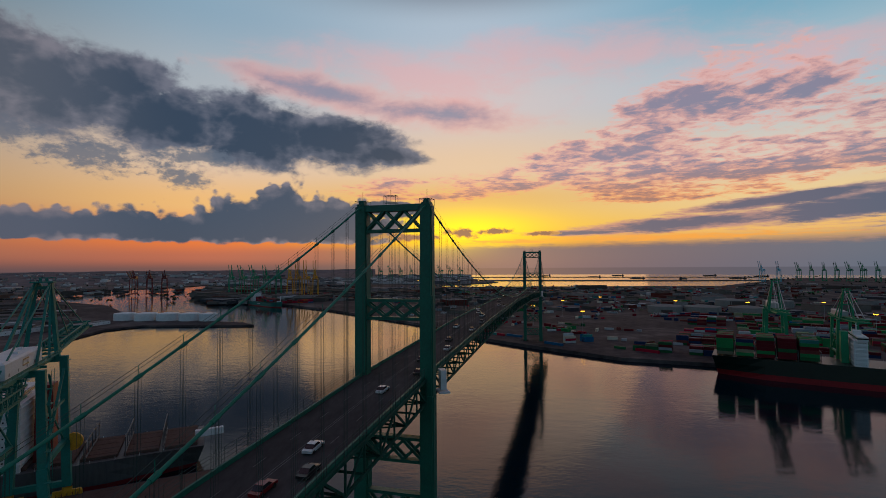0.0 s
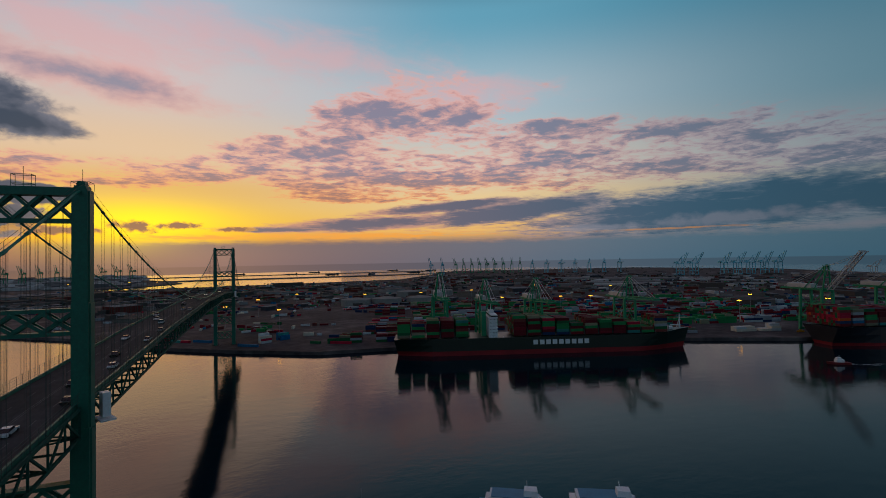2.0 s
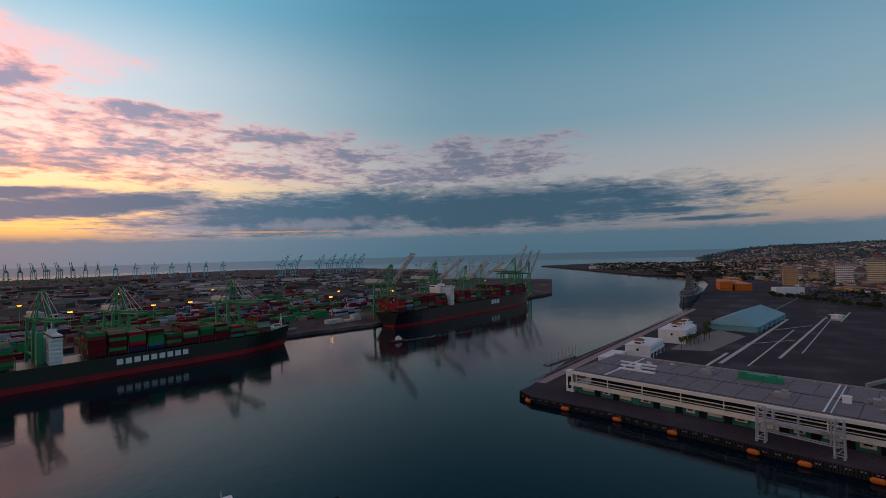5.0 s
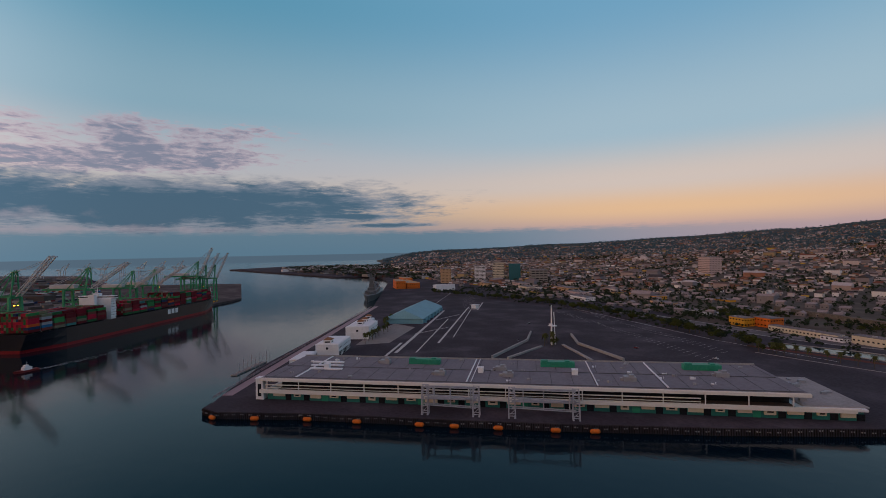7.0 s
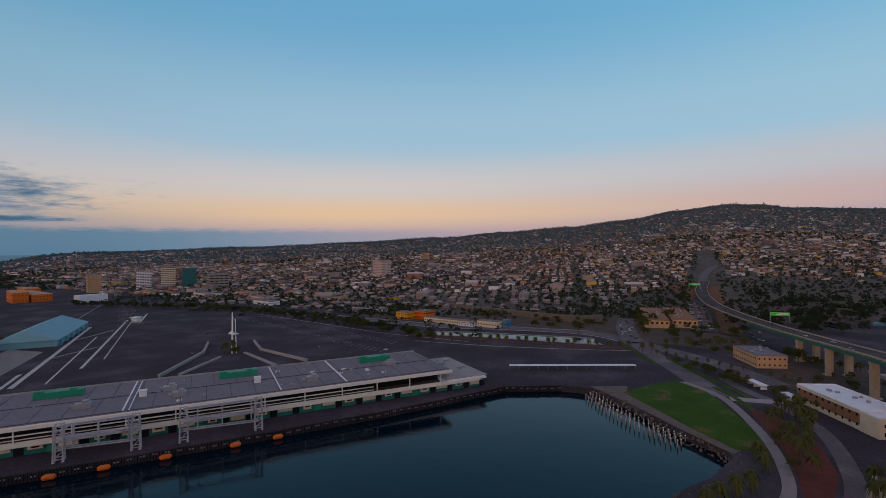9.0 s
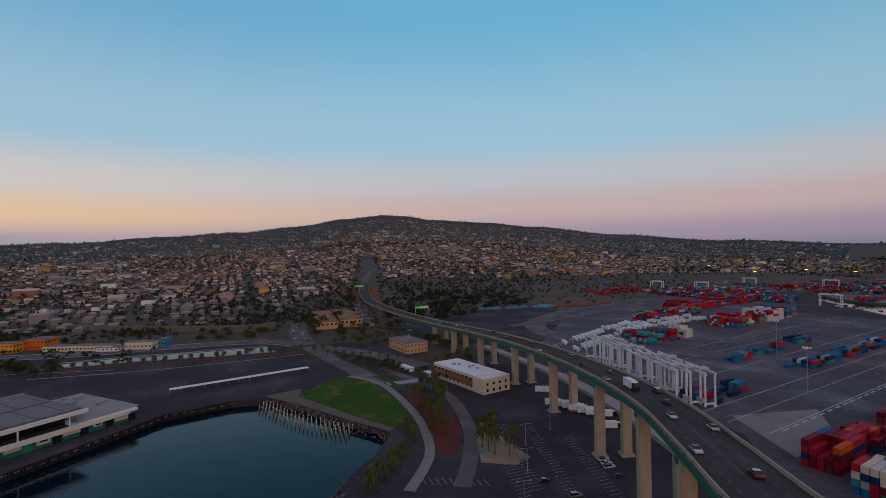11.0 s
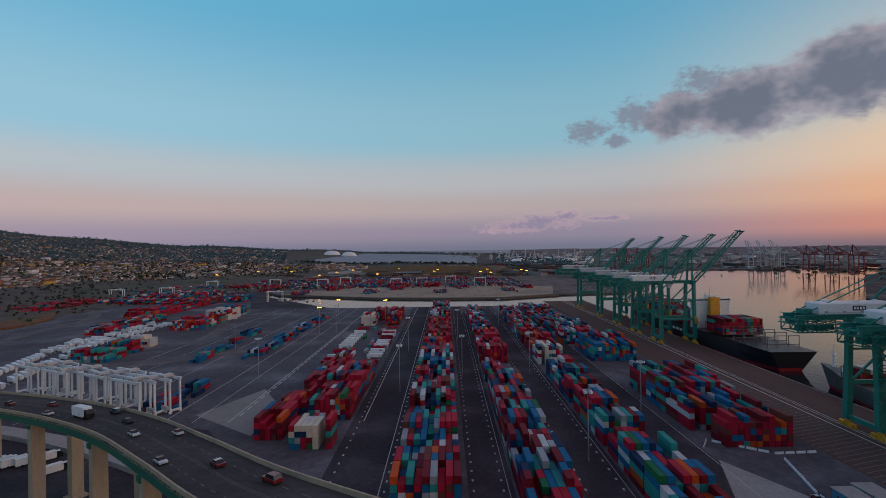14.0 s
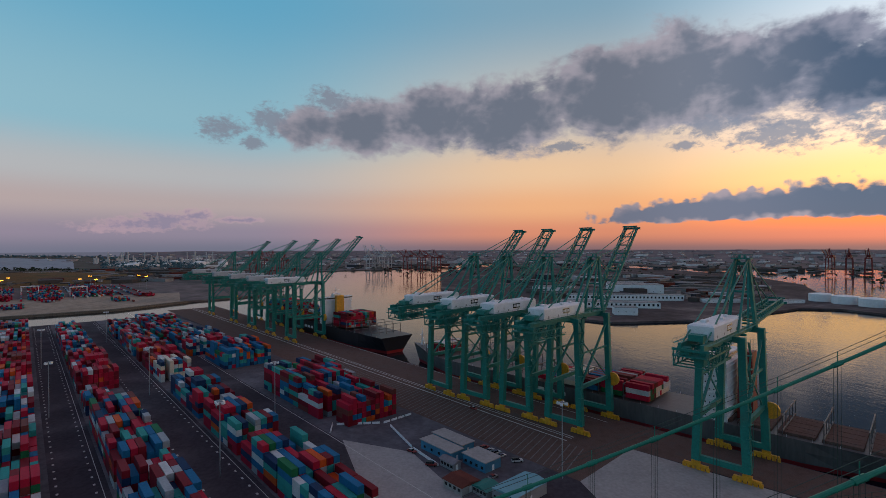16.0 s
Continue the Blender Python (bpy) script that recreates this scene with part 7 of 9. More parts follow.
ribbon("road_loop", [(-165, -549), (-242, -590), (-338, -652), (-407, -690), (-472, -790), (-505, -930), (-520, -1080), (-560, -1300)], 15, "road", "pale ramp looping round the dirt knoll", 4.2, cat="road")
ribbon("road_freeway", [(-400, -770), (-260, -640), (-200, -560), (-190, -480), (-235, -400), (-330, -330)], 24, "road", "wide grey freeway ramp beside the yard", 4.1, cat="road")
ribbon("road_ramp", [(-330, -700), (-420, -640), (-470, -560), (-430, -470), (-330, -400)], 14, "road", "curving grey ramp", 4.12, cat="road")
hl = spline([(4, -1000, 31), (2, -1120, 40), (-30, -1300, 55), (-110, -1480, 72), (-220, -1600, 85)], 8)
for p in hl:
    p.z = hill(p.x, p.y) + 2.0
solid("road_hillside", strip(Shape(), hl, -8, 8, -3, 0), "road", "grey freeway climbing the hillside", "road", kind="structure")
# canal of pale water and its wall, along the boulevard
canal_pts = [(262, -430), (200, -445), (152, -450), (84, -459), (98, -487), (115, -486), (161, -476), (212, -469), (262, -452)]
solid("canal_water", Shape().prism(canal_pts, 3.9, 4.10), "harbour_water", "narrow ornamental canal with pale still water", "water", kind="structure")
for pts in (canal_pts[:4], canal_pts[4:]):
    solid("canal_kerb", Shape().path([Vector((x, y, 4.3)) for x, y in pts], 0.6, 0.7), "pale_concrete", "pale concrete kerb of the canal", "kerb", kind="structure")
ribbon("canal_walk", [(270, -420), (200, -434), (150, -440), (80, -450), (50, -452)], 7, "red_paving", "reddish walk with palms beside the canal", 4.08)
for pts in ([(520, -489), (286, -478), (195, -497), (112, -506), (62, -474)], [(520, -511), (290, -501), (200, -519), (105, -530)]):
    ribbon("boulevard_kerb", pts, 1.6, "pale_concrete", "pale kerb and sidewalk of the boulevard", 4.22, 0.3)
ribbon("lot_kerb", [(250, -399), (173, -409), (106, -427), (56, -444)], 0.8, "pale_concrete", "pale kerb round the lot", 4.2, 0.3)
block("office_building", "low tan-brick office building with cream base and flat pale roof", -65, -326, 46, 21, 9.5, 115, "brick_tan", "white_paint", 2, win=(1.3, 1.4, 4.6))
annex = thing("office_annex", "cream end block of the brick office", "building", at=pose(-77, -300.5, 4, 0, 0, 115))
part("wall", Shape().box(0, 0, 0, 11, 21.6, 9.3), "cream_paint", annex)
part("roof", Shape().box(0, 0, 9.3, 10.6, 21.2, 0.2).box(0, 10.6, 9.3, 11, 0.4, 0.7).box(0, -10.6, 9.3, 11, 0.4, 0.7).box(5.3, 0, 9.3, 0.4, 20.8, 0.7), "white_paint", annex)
for k in range(4):
    part("window", Shape().box(5.5, -7.5 + k * 5, 5.4, 0.14, 1.6, 1.6).box(5.5, -7.5 + k * 5, 1.2, 0.14, 1.6, 2.0), "dark_glass", annex)
for k, (z_, h_) in enumerate(((0.1, 2.6), (8.2, 1.15))):
    part("cream_band", Shape().box(-22.9 - 5.2, 0, z_, 46.5, 21.3, h_), "cream_paint", annex, "cream band round the brick block")
block("stucco_building", "peach two-storey stucco building with small windows", -35.5, -442, 36, 21, 9.0, 112, "stucco_peach", "roof_grey", 2, win=(1.1, 1.2, 3.2))
for x, y in ((-28, -366), (-44, -342)):
    solid("canopy_shelter", Shape().box(0, 0, 2.6, 16, 5, 0.3).box(-7, 0, 0, 0.3, 4, 2.6).box(7, 0, 0, 0.3, 4, 2.6).box(0, 0, 0, 0.3, 4, 2.6), "white_paint", "white flat shelter beside the park road", "shelter", "shelters by the park road", at=pose(x, y, 4, 0, 0, 118))
for x, y, sx, sy, hh, mat in ((575, -640, 70, 18, 9, "yellow_paint"), (340, -520, 20, 14, 9, "yellow_paint"), (320, -534, 20, 18, 10, "orange_paint"), (274, -513, 66, 10, 5, "cream_paint"), (218, -508, 26, 11, 7, "cream_paint"), (201, -518, 7, 12, 7.5, "crane_blue"), (244, -506, 20, 12, 3.6, "white_paint"),
                              (420, -560, 44, 14, 5, "white_paint"), (700, -600, 50, 20, 8, "stucco_pink"), (780, -640, 60, 22, 9, "stucco_peach"), (510, -600, 40, 16, 6, "stucco_peach"), (640, -560, 50, 18, 6, "white_paint"), (860, -600, 44, 20, 8, "cream_paint"), (940, -640, 50, 22, 9, "stucco_pink"), (1000, -580, 36, 18, 9, "stucco_peach"), (470, -680, 36, 16, 8, "yellow_paint"), (620, -720, 44, 18, 8, "cream_paint")):
    block("shop_building", {"yellow_paint": "ochre-yellow low commercial building", "orange_paint": "orange-red low commercial building", "cream_paint": "cream low commercial building along the boulevard", "crane_blue": "blue-painted low building end"}.get(mat, "pale low commercial building in the town"),
          x, y, sx, sy, hh, -10 if x > 280 else -8, mat, "roof_grey", 2 if hh > 8 else 1, group="low shops along the boulevard")
for k, (x, y, hh, mat, gl) in enumerate(((1120, -690, 48, "cream_paint", "dark_glass"), (1090, -722, 44, "teal_glass", "teal_glass"), (1150, -650, 40, "white_paint", "dark_glass"))):
    block("office_tower", ("pale banded office tower in the town", "teal glass office tower in the town", "grey-white office block in the town")[k], x, y, 34, 30, hh, -30, mat, "roof_grey", 11, win=(2.4, 1.8, 3.2), z=8, glass=gl)
block("parking_deck", "dark low parking deck beside the office towers", 1010, -740, 70, 40, 30, -30, "concrete", "roof_grey", 5, win=(8, 2.2, 9), z=8)
block("apartment_block", "dark square apartment block rising over the houses", 760, -1050, 44, 30, 38, -20, "stucco_pink", "roof_grey", 9, z=26)
block("apartment_block", "orange-brown apartment tower near the channel", 1180, -560, 34, 26, 36, -20, "stucco_peach", "roof_grey", 9, z=6)

for x, y in ((57, -640), (30, -655)):
    block("business_park", "low tan-roofed business park with ochre fronts", x, y, 25, 118, 6.5, 9, "stucco_peach", "brick_tan", 1, z=6, win=(2.4, 2.2, 4.2), group="business park buildings")


def drape(name, c00, c10, c11, c01, n, m, mat, label, lift=0.5):
    """A patch of ground that follows the slope."""
    sh_ = Shape()
    for i in range(n + 1):
        for j in range(m + 1):
            q = Vector((*c00, 0)).lerp(Vector((*c10, 0)), i / n).lerp(Vector((*c01, 0)).lerp(Vector((*c11, 0)), i / n), j / m)
            sh_.v.append((q.x, q.y, max(4.1, hill(q.x, q.y)) + lift))
    sh_.f = [(i * (m + 1) + j, i * (m + 1) + j + 1, (i + 1) * (m + 1) + j + 1, (i + 1) * (m + 1) + j) for i in range(n) for j in range(m)]
    return solid(name, sh_, mat, label, "ground", kind="structure")


drape("ground_business_lot", (14, -575), (-12, -580), (4, -800), (24, -800), 3, 14, "road", "grey car park beside the business park", 0.7)
drape("ground_embankment", (-14, -570), (-34, -560), (-20, -980), (2, -980), 3, 20, "red_dirt", "red-brown embankment of the freeway", 0.9)
drape("ground_slope", (30, -800), (2, -860), (26, -1030), (62, -960), 5, 8, "red_dirt", "bare red-brown slope above the business park", 0.9)
rb = random.Random(44)
for k in range(54):
    t_ = (k // 3) / 18
    x, y = lerp((12, 4, -5)[k % 3], (20, 12, 5)[k % 3], t_), lerp(-584, -784, t_)
    if rb.random() < 0.85:
        PARKED.append((x, y, max(4.1, hill(x, y)) + 0.75, 8 + rb.uniform(-3, 3)))
solid("bluff_wall", strip(Shape(), spline([(380, -651, 4), (260, -612, 4), (143, -585, 4), (110, -600, 5)], 6), -3, 3, 0, 8), "riprap", "dark retaining slope under the bluff houses", "wall", kind="structure")
for x, y, sx in ((-46, -1045, 60), (-120, -1043, 70), (-150, -1000, 40)):
    block("hill_building", "pale flat-roofed building on the knoll by the freeway", x, y, sx, 24, 9, -8, "stucco_pink", "roof_grey", 2, z=14, group="pale buildings on the knoll")
for x, y in ((-184, -712), (-225, -715), (-270, -718)):
    solid("equipment_row", Shape().box(0, 0, 0, 34, 5, 2.6).box(6, 8, 0, 26, 4, 2.2).box(-4, -8, 0, 20, 4, 3.0), "crane_blue", "row of blue-wrapped equipment in a storage lot", "equipment", "blue equipment rows", at=pose(x, y, 4, 0, 0, -6))


# ---- the town on the hillside ----
rt = random.Random(21)
walls, roofs = Shape(), Shape()
TURN = 14.0
ct_, st_ = math.cos(radians(TURN)), math.sin(radians(TURN))


def in_town(x, y):
    a = math.degrees(math.atan2(x, y)) % 360
    r = math.hypot(x, y)
    if a < 109 or a > 238:
        return 0
    r_in = curve_at([(109, 1750), (118, 1150), (128, 840), (140, 690), (160, 660), (170, 680), (174, 900), (182, 1080), (195, 1150), (215, 1500), (238, 1900)], a)
    if r < r_in or r > 4300 or a > 229 and r > 2350:
        return 0
    if abs(x - 0.0) < 34 and -1750 < y < -450:
        return 0
    clump = noise.noise(Vector((x * 0.0016, y * 0.0016, 7)))
    return max(0.26, min(1.0, 0.95 + clump * 0.9 - max(0, r - curve_at([(109, 3500), (140, 3300), (158, 2700), (240, 2400)], a)) / 1500))


PANE_X, PANE_Y = Shape().box(0, 0, 0, 1.2, 0.14, 1.2).mesh("window", "dark_glass"), Shape().box(0, 0, 0, 0.14, 1.2, 1.2).mesh("window", "dark_glass")


def house(x, y, z, sx, sy, hh, turn, near):
    rise = min(sx, sy) * rt.uniform(0.16, 0.3)
    hip = rt.choice((0.0, 0.0, min(sx, sy) * 0.4))
    if near:
        hs = thing("house", rt.choice(("small stucco town house with a pitched roof", "pale hillside house with a low pitched roof", "low family house among trees on the slope")), "house", "houses of the town")
        part("wall", Shape().box(x, y, z - 2, sx, sy, hh + 2, turn), "walls_mix", hs)
        part("roof", Shape().gable(x, y, z + hh, sx + 0.9, sy + 0.9, rise, turn if sx > sy else turn + 90, hip) if sx > sy else Shape().gable(x, y, z + hh, sy + 0.9, sx + 0.9, rise, turn + 90, hip), "roofs_mix", hs)
        c, s = math.cos(radians(turn)), math.sin(radians(turn))
        for sgn in (-1, 1):
            for k in range(2):
                a, b = (-0.25 + 0.5 * k) * sx, sgn * sy / 2
                w_ = new("window", PANE_X)
                w_.parent, w_.location, w_.rotation_euler = hs, (x + a * c - b * s, y + a * s + b * c, z + hh * 0.35), (0, 0, radians(turn))
                a, b = sgn * sx / 2, (-0.25 + 0.5 * k) * sy
                w_ = new("window", PANE_Y)
                w_.parent, w_.location, w_.rotation_euler = hs, (x + a * c - b * s, y + a * s + b * c, z + hh * 0.35), (0, 0, radians(turn))
    else:
        walls.box(x, y, z - 2, sx, sy, hh + 2, turn)
        if rt.random() < 0.25:
            roofs.box(x, y, z + hh, sx + 0.5, sy + 0.5, 0.5, turn)
        elif sx > sy:
            roofs.gable(x, y, z + hh, sx + 0.9, sy + 0.9, rise, turn, hip)
        else:
            roofs.gable(x, y, z + hh, sy + 0.9, sx + 0.9, rise, turn + 90, hip)


cells = []
for i in range(-230, 260):
    for j in range(-230, 30):
        # blocks: two house rows, then a street; cross streets every eighth lot
        if j % 3 == 2 or i % 9 == 8:
            continue
        gx, gy = i * 17.0, j * 20.0
        gx, gy = gx + 55 * noise.noise(Vector((gx * 0.0021, gy * 0.0021, 2))), gy + 70 * noise.noise(Vector((gx * 0.0026, gy * 0.0019, 9)))
        x, y = gx * ct_ - gy * st_, gx * st_ + gy * ct_
        r = math.hypot(x, y)
        d = in_town(x, y)
        if d == 0 or rt.random() > d * 0.86:
            continue
        cells.append((r, x + rt.uniform(-2, 2), y + rt.uniform(-2, 2)))
cells.sort()
for n_, (r, x, y) in enumerate(cells):
    z = hill(x, y)
    big = rt.random() < 0.025
    sx, sy, hh = (rt.uniform(20, 40), rt.uniform(14, 20), rt.uniform(6, 11)) if big else (rt.uniform(7, 12), rt.uniform(6, 10.5), rt.choice((3.0, 3.2, 3.4, 5.6)))
    house(x, y, max(4, z), sx, sy, hh, TURN + rt.choice((0, 0, 0, 90, 8)), n_ < 120)
solid("town_house_walls", walls, "walls_mix", "thousands of pale stucco houses covering the hillside", "houses", kind="stuff")
solid("town_house_roofs", roofs, "roofs_mix", "pitched and flat roofs of the hillside houses", "roofs", kind="stuff")


# ---- trees ----
def clump(shape, x, y, z, rad, hgt, rnd, n=9):
    """A ragged crown: small tilted leaf masses spread through a rounded volume."""
    for k in range(n):
        a, e = rnd.uniform(0, 6.28), rnd.uniform(-0.5, 1.0)
        q = rnd.uniform(0.35, 1.0) * rad * math.sqrt(max(0.05, 1 - e * e * 0.8))
        cx, cy, cz = x + q * math.cos(a), y + q * math.sin(a), z + hgt * (0.55 + 0.42 * e)
        s = rad * rnd.uniform(0.35, 0.62)
        t = rnd.uniform(0, 6.28)
        p = [(cx + s * math.cos(t + i * 2.094), cy + s * math.sin(t + i * 2.094), cz + rnd.uniform(-0.3, 0.3) * s) for i in range(3)]
        i0 = len(shape.v)
        shape.v += p + [(cx, cy, cz + s * rnd.uniform(0.5, 0.9)), (cx, cy, cz - s * 0.5)]
        shape.f += [(i0, i0 + 1, i0 + 3), (i0 + 1, i0 + 2, i0 + 3), (i0 + 2, i0, i0 + 3), (i0 + 1, i0, i0 + 4), (i0 + 2, i0 + 1, i0 + 4), (i0, i0 + 2, i0 + 4)]


far_tree, ridge_tree = Shape(), Shape()
for k in range(52000):
    a = rt.uniform(108, 262)
    r = 640 + 3960 * rt.random() ** 1.4
    p = polar(a, r)
    if abs(p.x) < 20 and p.y > -1750:
        continue
    g = noise.noise(Vector((p.x * 0.003, p.y * 0.003, 1.5)))
    if a > 232 and r < 2300 or 229 < a < 253 and 2350 < r < 4300:
        continue
    if rt.random() > (0.62 if r > 1700 else 0.62) + g + max(0, r - curve_at([(108, 3000), (140, 2600), (158, 1600), (262, 1500)], a)) / 1300:
        continue
    s = rt.uniform(3.0, 5.5) * (1.0 + 0.8 * max(0, min(1, (r - 1900) / 900)))
    s *= 0.66 if r < 1500 else 0.85
    # trees past about 2300 m take the haze-blue leaf
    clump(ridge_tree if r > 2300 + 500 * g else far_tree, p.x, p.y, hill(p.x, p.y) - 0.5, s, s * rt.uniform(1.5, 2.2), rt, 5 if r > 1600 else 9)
for a0, a1, n_, h_ in ((108, 186, 320, 4.62), (186, 262, 260, 4.6)):  # trees along the ridge line
    for k in range(n_):
        a = rt.uniform(a0, a1)
        p = polar(a, rt.uniform(4450, 4720))
        s = rt.uniform(5, 11)
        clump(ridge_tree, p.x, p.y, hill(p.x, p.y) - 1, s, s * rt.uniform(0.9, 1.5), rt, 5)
for k in range(1500):  # scattered trees and scrub on the plains and the island
    a = rt.choice((rt.uniform(236, 345), rt.uniform(-30, 70)))
    p = polar(a, rt.uniform(1500, 4300))
    if -30 < a < 32 and not (900 < p.length < 1950):
        continue
    clump(far_tree, p.x, p.y, 2.6, rt.uniform(4, 8), rt.uniform(5, 10), rt, 5)
for k in range(700):
    p = polar(rt.uniform(97, 114), rt.uniform(1450, 3050))
    if p.y < -420 + (p.x - 1652) * 0.24 - 40:
        clump(far_tree, p.x, p.y, 3.8, rt.uniform(5, 11), rt.uniform(7, 14), rt, 6)
for k in range(260):  # tree line along the near edge of the pale lot
    t = rt.random()
    x, y = lerp(-1940, -2310, t) + rt.uniform(-25, 25), lerp(-1600, -800, t) + rt.uniform(-25, 25)
    s = rt.uniform(4, 9)
    clump(far_tree, x, y, max(3.0, hill(x, y)), s, s * rt.uniform(1.2, 1.9), rt, 5)
solid("ridge_trees", ridge_tree, "leaf_ridge_haze", "woods covering the upper hillside, distance haze put into their blue-green", "trees", kind="stuff")
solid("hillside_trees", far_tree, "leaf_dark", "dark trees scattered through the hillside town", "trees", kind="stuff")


def tree(x, y, z, rad, hgt, seed, mat="leaf", label="dense dark-green street tree"):
    rnd = random.Random(seed)
    t = thing("tree", label, "tree", "trees near the waterfront")
    tr = Shape().tube((x, y, z - 0.5), (x + rnd.uniform(-0.4, 0.4), y, z + hgt * 0.5), 0.35, 0.2, 7)
    for k in range(4):
        a = rnd.uniform(0, 6.28)
        tr.tube((x, y, z + hgt * 0.35), (x + rad * 0.6 * math.cos(a), y + rad * 0.6 * math.sin(a), z + hgt * 0.68), 0.16, 0.06, 5)
    part("trunk", tr, "bark", t)
    c = Shape()
    for k in range(46):
        a, e = rnd.uniform(0, 6.28), rnd.uniform(-0.6, 1)
        q = rad * rnd.uniform(0.3, 1.0) * math.sqrt(max(0.1, 1 - e * e * 0.8))
        clump(c, x + q * math.cos(a), y + q * math.sin(a), z + hgt * (0.5 + 0.3 * e), rad * 0.26, rad * 0.4, rnd, 5)
    part("crown", c, mat, t)


sd = 100
# belt between the lot and the boulevard
for k in range(120):
    t = k / 119
    x, y = lerp(900, 240, t) + rt.uniform(-8, 8), lerp(-395, -408, t) - 66 * math.sin(math.pi * t) + rt.uniform(-16, 4)
    tree(x, y, 4, rt.uniform(3, 6.5), rt.uniform(5, 11), sd + k, "leaf" if k % 3 else "leaf_dark")
# grove beside the freeway, and round the stucco building
for k in range(120):
    x, y = -52 - rt.uniform(0, 200), -610 - rt.uniform(0, 260)
    if x < -150 and y > -700 or abs(x + 30) < 34 and y < -700:
        continue
    tree(x, y, max(4.5, hill(x, y)), rt.uniform(4, 7.5), rt.uniform(8, 14), 300 + k, "leaf_dark", "large dark tree in a grove beside the freeway")
for k in range(110):
    t = rt.random()
    x, y = lerp(420, -30, t) + rt.uniform(-20, 20), lerp(-600, -560, t) + rt.uniform(-50, 45)
    if abs(x - 80) < 22 or abs(x + 40) < 26 or 150 < x < 345 and -575 < y < -515:
        continue
    tree(x, y, 4, rt.uniform(2.5, 5), rt.uniform(4, 9), 700 + k)
for x, y in ((-34, -300), (-40, -318), (-44, -262), (-36, -234), (-47, -300), (-38, -276), (-50, -318), (-33, -262)):
    tree(x + 6, y, 4, 2.6, 7.0, int(-x * 7 - y), "palm_leaf", "yellow-green leafy tree in the palm strip")
for x, y, r_, h_ in ((-62, -455, 6, 11), (-58, -470, 5, 9), (-72, -440, 4, 8), (-16, -470, 4, 6), (-6, -462, 4, 6), (8, -478, 4, 7), (20, -410, 3.5, 5), (8, -398, 4, 6), (-2, -386, 4, 6), (-10, -372, 3.6, 5), (-18, -362, 3, 5), (12, -388, 3.4, 5),
                     (60, -560, 7, 14), (66, -585, 8, 15), (54, -600, 7, 14), (40, -650, 8, 13), (70, -640, 7, 12), (-24, -560, 6, 9), (-34, -585, 5, 8), (150, -520, 5, 9), (170, -526, 5, 9), (120, -520, 6, 10), (355, -276, 4, 6), (362, -283, 4, 6)):
    tree(x, y, 4, r_, h_, int(x * 13 + y) % 9999)
for k in range(34):  # street trees between the park road and the stucco building
    t = rt.random()
    x, y = (lerp(6, -52, t) + rt.uniform(-5, 5), lerp(-400, -330, t) + rt.uniform(-4, 4)) if k % 2 else (lerp(-64, -100, t) + rt.uniform(-6, 6), rt.uniform(-490, -372))
    if -80 < x < -20 and -446 < y < -408 or abs(x + 70) < 16 and y > -362:
        continue
    tree(x, y, 4, rt.uniform(1.8, 3.6), rt.uniform(3.5, 7), 2100 + k, "leaf" if k % 3 else "palm_leaf", "small street tree beside the park road")
scrub = Shape()
for k in range(520):
    x, y = rt.uniform(200, 1000), rt.uniform(-600, -420)
    clump(scrub, x, y - 20, 3.8, rt.uniform(1.5, 4), rt.uniform(2, 5), rt, 6)
solid("scrub", scrub, "leaf_dark", "low dark scrub between lots and roads", "scrub", kind="stuff")
solid("dry_knoll", Shape().prism([(-242, -860), (-262, -722), (-330, -700), (-392, -740), (-452, -840), (-482, -960), (-494, -1064), (-440, -1230), (-380, -1200), (-300, -1020)], 3.9, 6.5), "red_dirt", "brown dry-grass knoll beside the freeway", "ground", kind="structure")
kn = Shape()
for i in range(30):
    for j in range(12):
        a, r = lerp(232, 258, i / 29), lerp(1500, 2300, j / 11)
        p = polar(a, r)
        kn.v.append((p.x, p.y, 2.5 + 20 * math.sin(math.pi * j / 11) * math.sin(math.pi * i / 29) + 3 * noise.noise(p * 0.01)))
kn.f = [(i * 12 + j, i * 12 + j + 1, (i + 1) * 12 + j + 1, (i + 1) * 12 + j) for i in range(29) for j in range(11)]
solid("dry_rise", kn, "dry_grass", "long brown grassy rise across the basin", "ground", kind="structure")


# palms: slim trunks and a head of drooping fronds
def palm_parts(hgt, seed, spread=2.6):
    rnd = random.Random(seed)
    tr = Shape().tube((0, 0, -0.5), (0.15, 0, hgt * 0.5), 0.3, 0.22, 7).tube((0.15, 0, hgt * 0.5), (0.1, 0.1, hgt), 0.22, 0.2, 7)
    hd = Shape()
    for k in range(38):
        a = k * 2.4 + rnd.uniform(-0.2, 0.2)
        up_ = rnd.uniform(-0.9, 1.1)
        L_ = spread * rnd.uniform(0.8, 1.1)
        p = Vector((0.1, 0.1, hgt))
        side = Vector((-math.sin(a), math.cos(a), 0))
        prev, w_ = p, 0.16
        for i in range(1, 5):
            f = i / 4
            q = p + Vector((math.cos(a), math.sin(a), 0)) * L_ * f * (1 - 0.15 * abs(up_)) + Vector((0, 0, L_ * (up_ * f - 0.95 * f * f)))
            w2 = 0.55 * math.sin(math.pi * min(0.97, f + 0.12)) + 0.05
            hd.quad(prev - side * w_, prev + side * w_, q + side * w2 - Vector((0, 0, 0.12)), q - side * w2 - Vector((0, 0, 0.12)))
            prev, w_ = q, w2
    return tr.mesh("trunk", "bark"), hd.mesh("fronds", "palm_leaf")


PALMS = [palm_parts(12, 1, 3.6), palm_parts(9.5, 2, 3.3), palm_parts(7.0, 3, 4.2)]


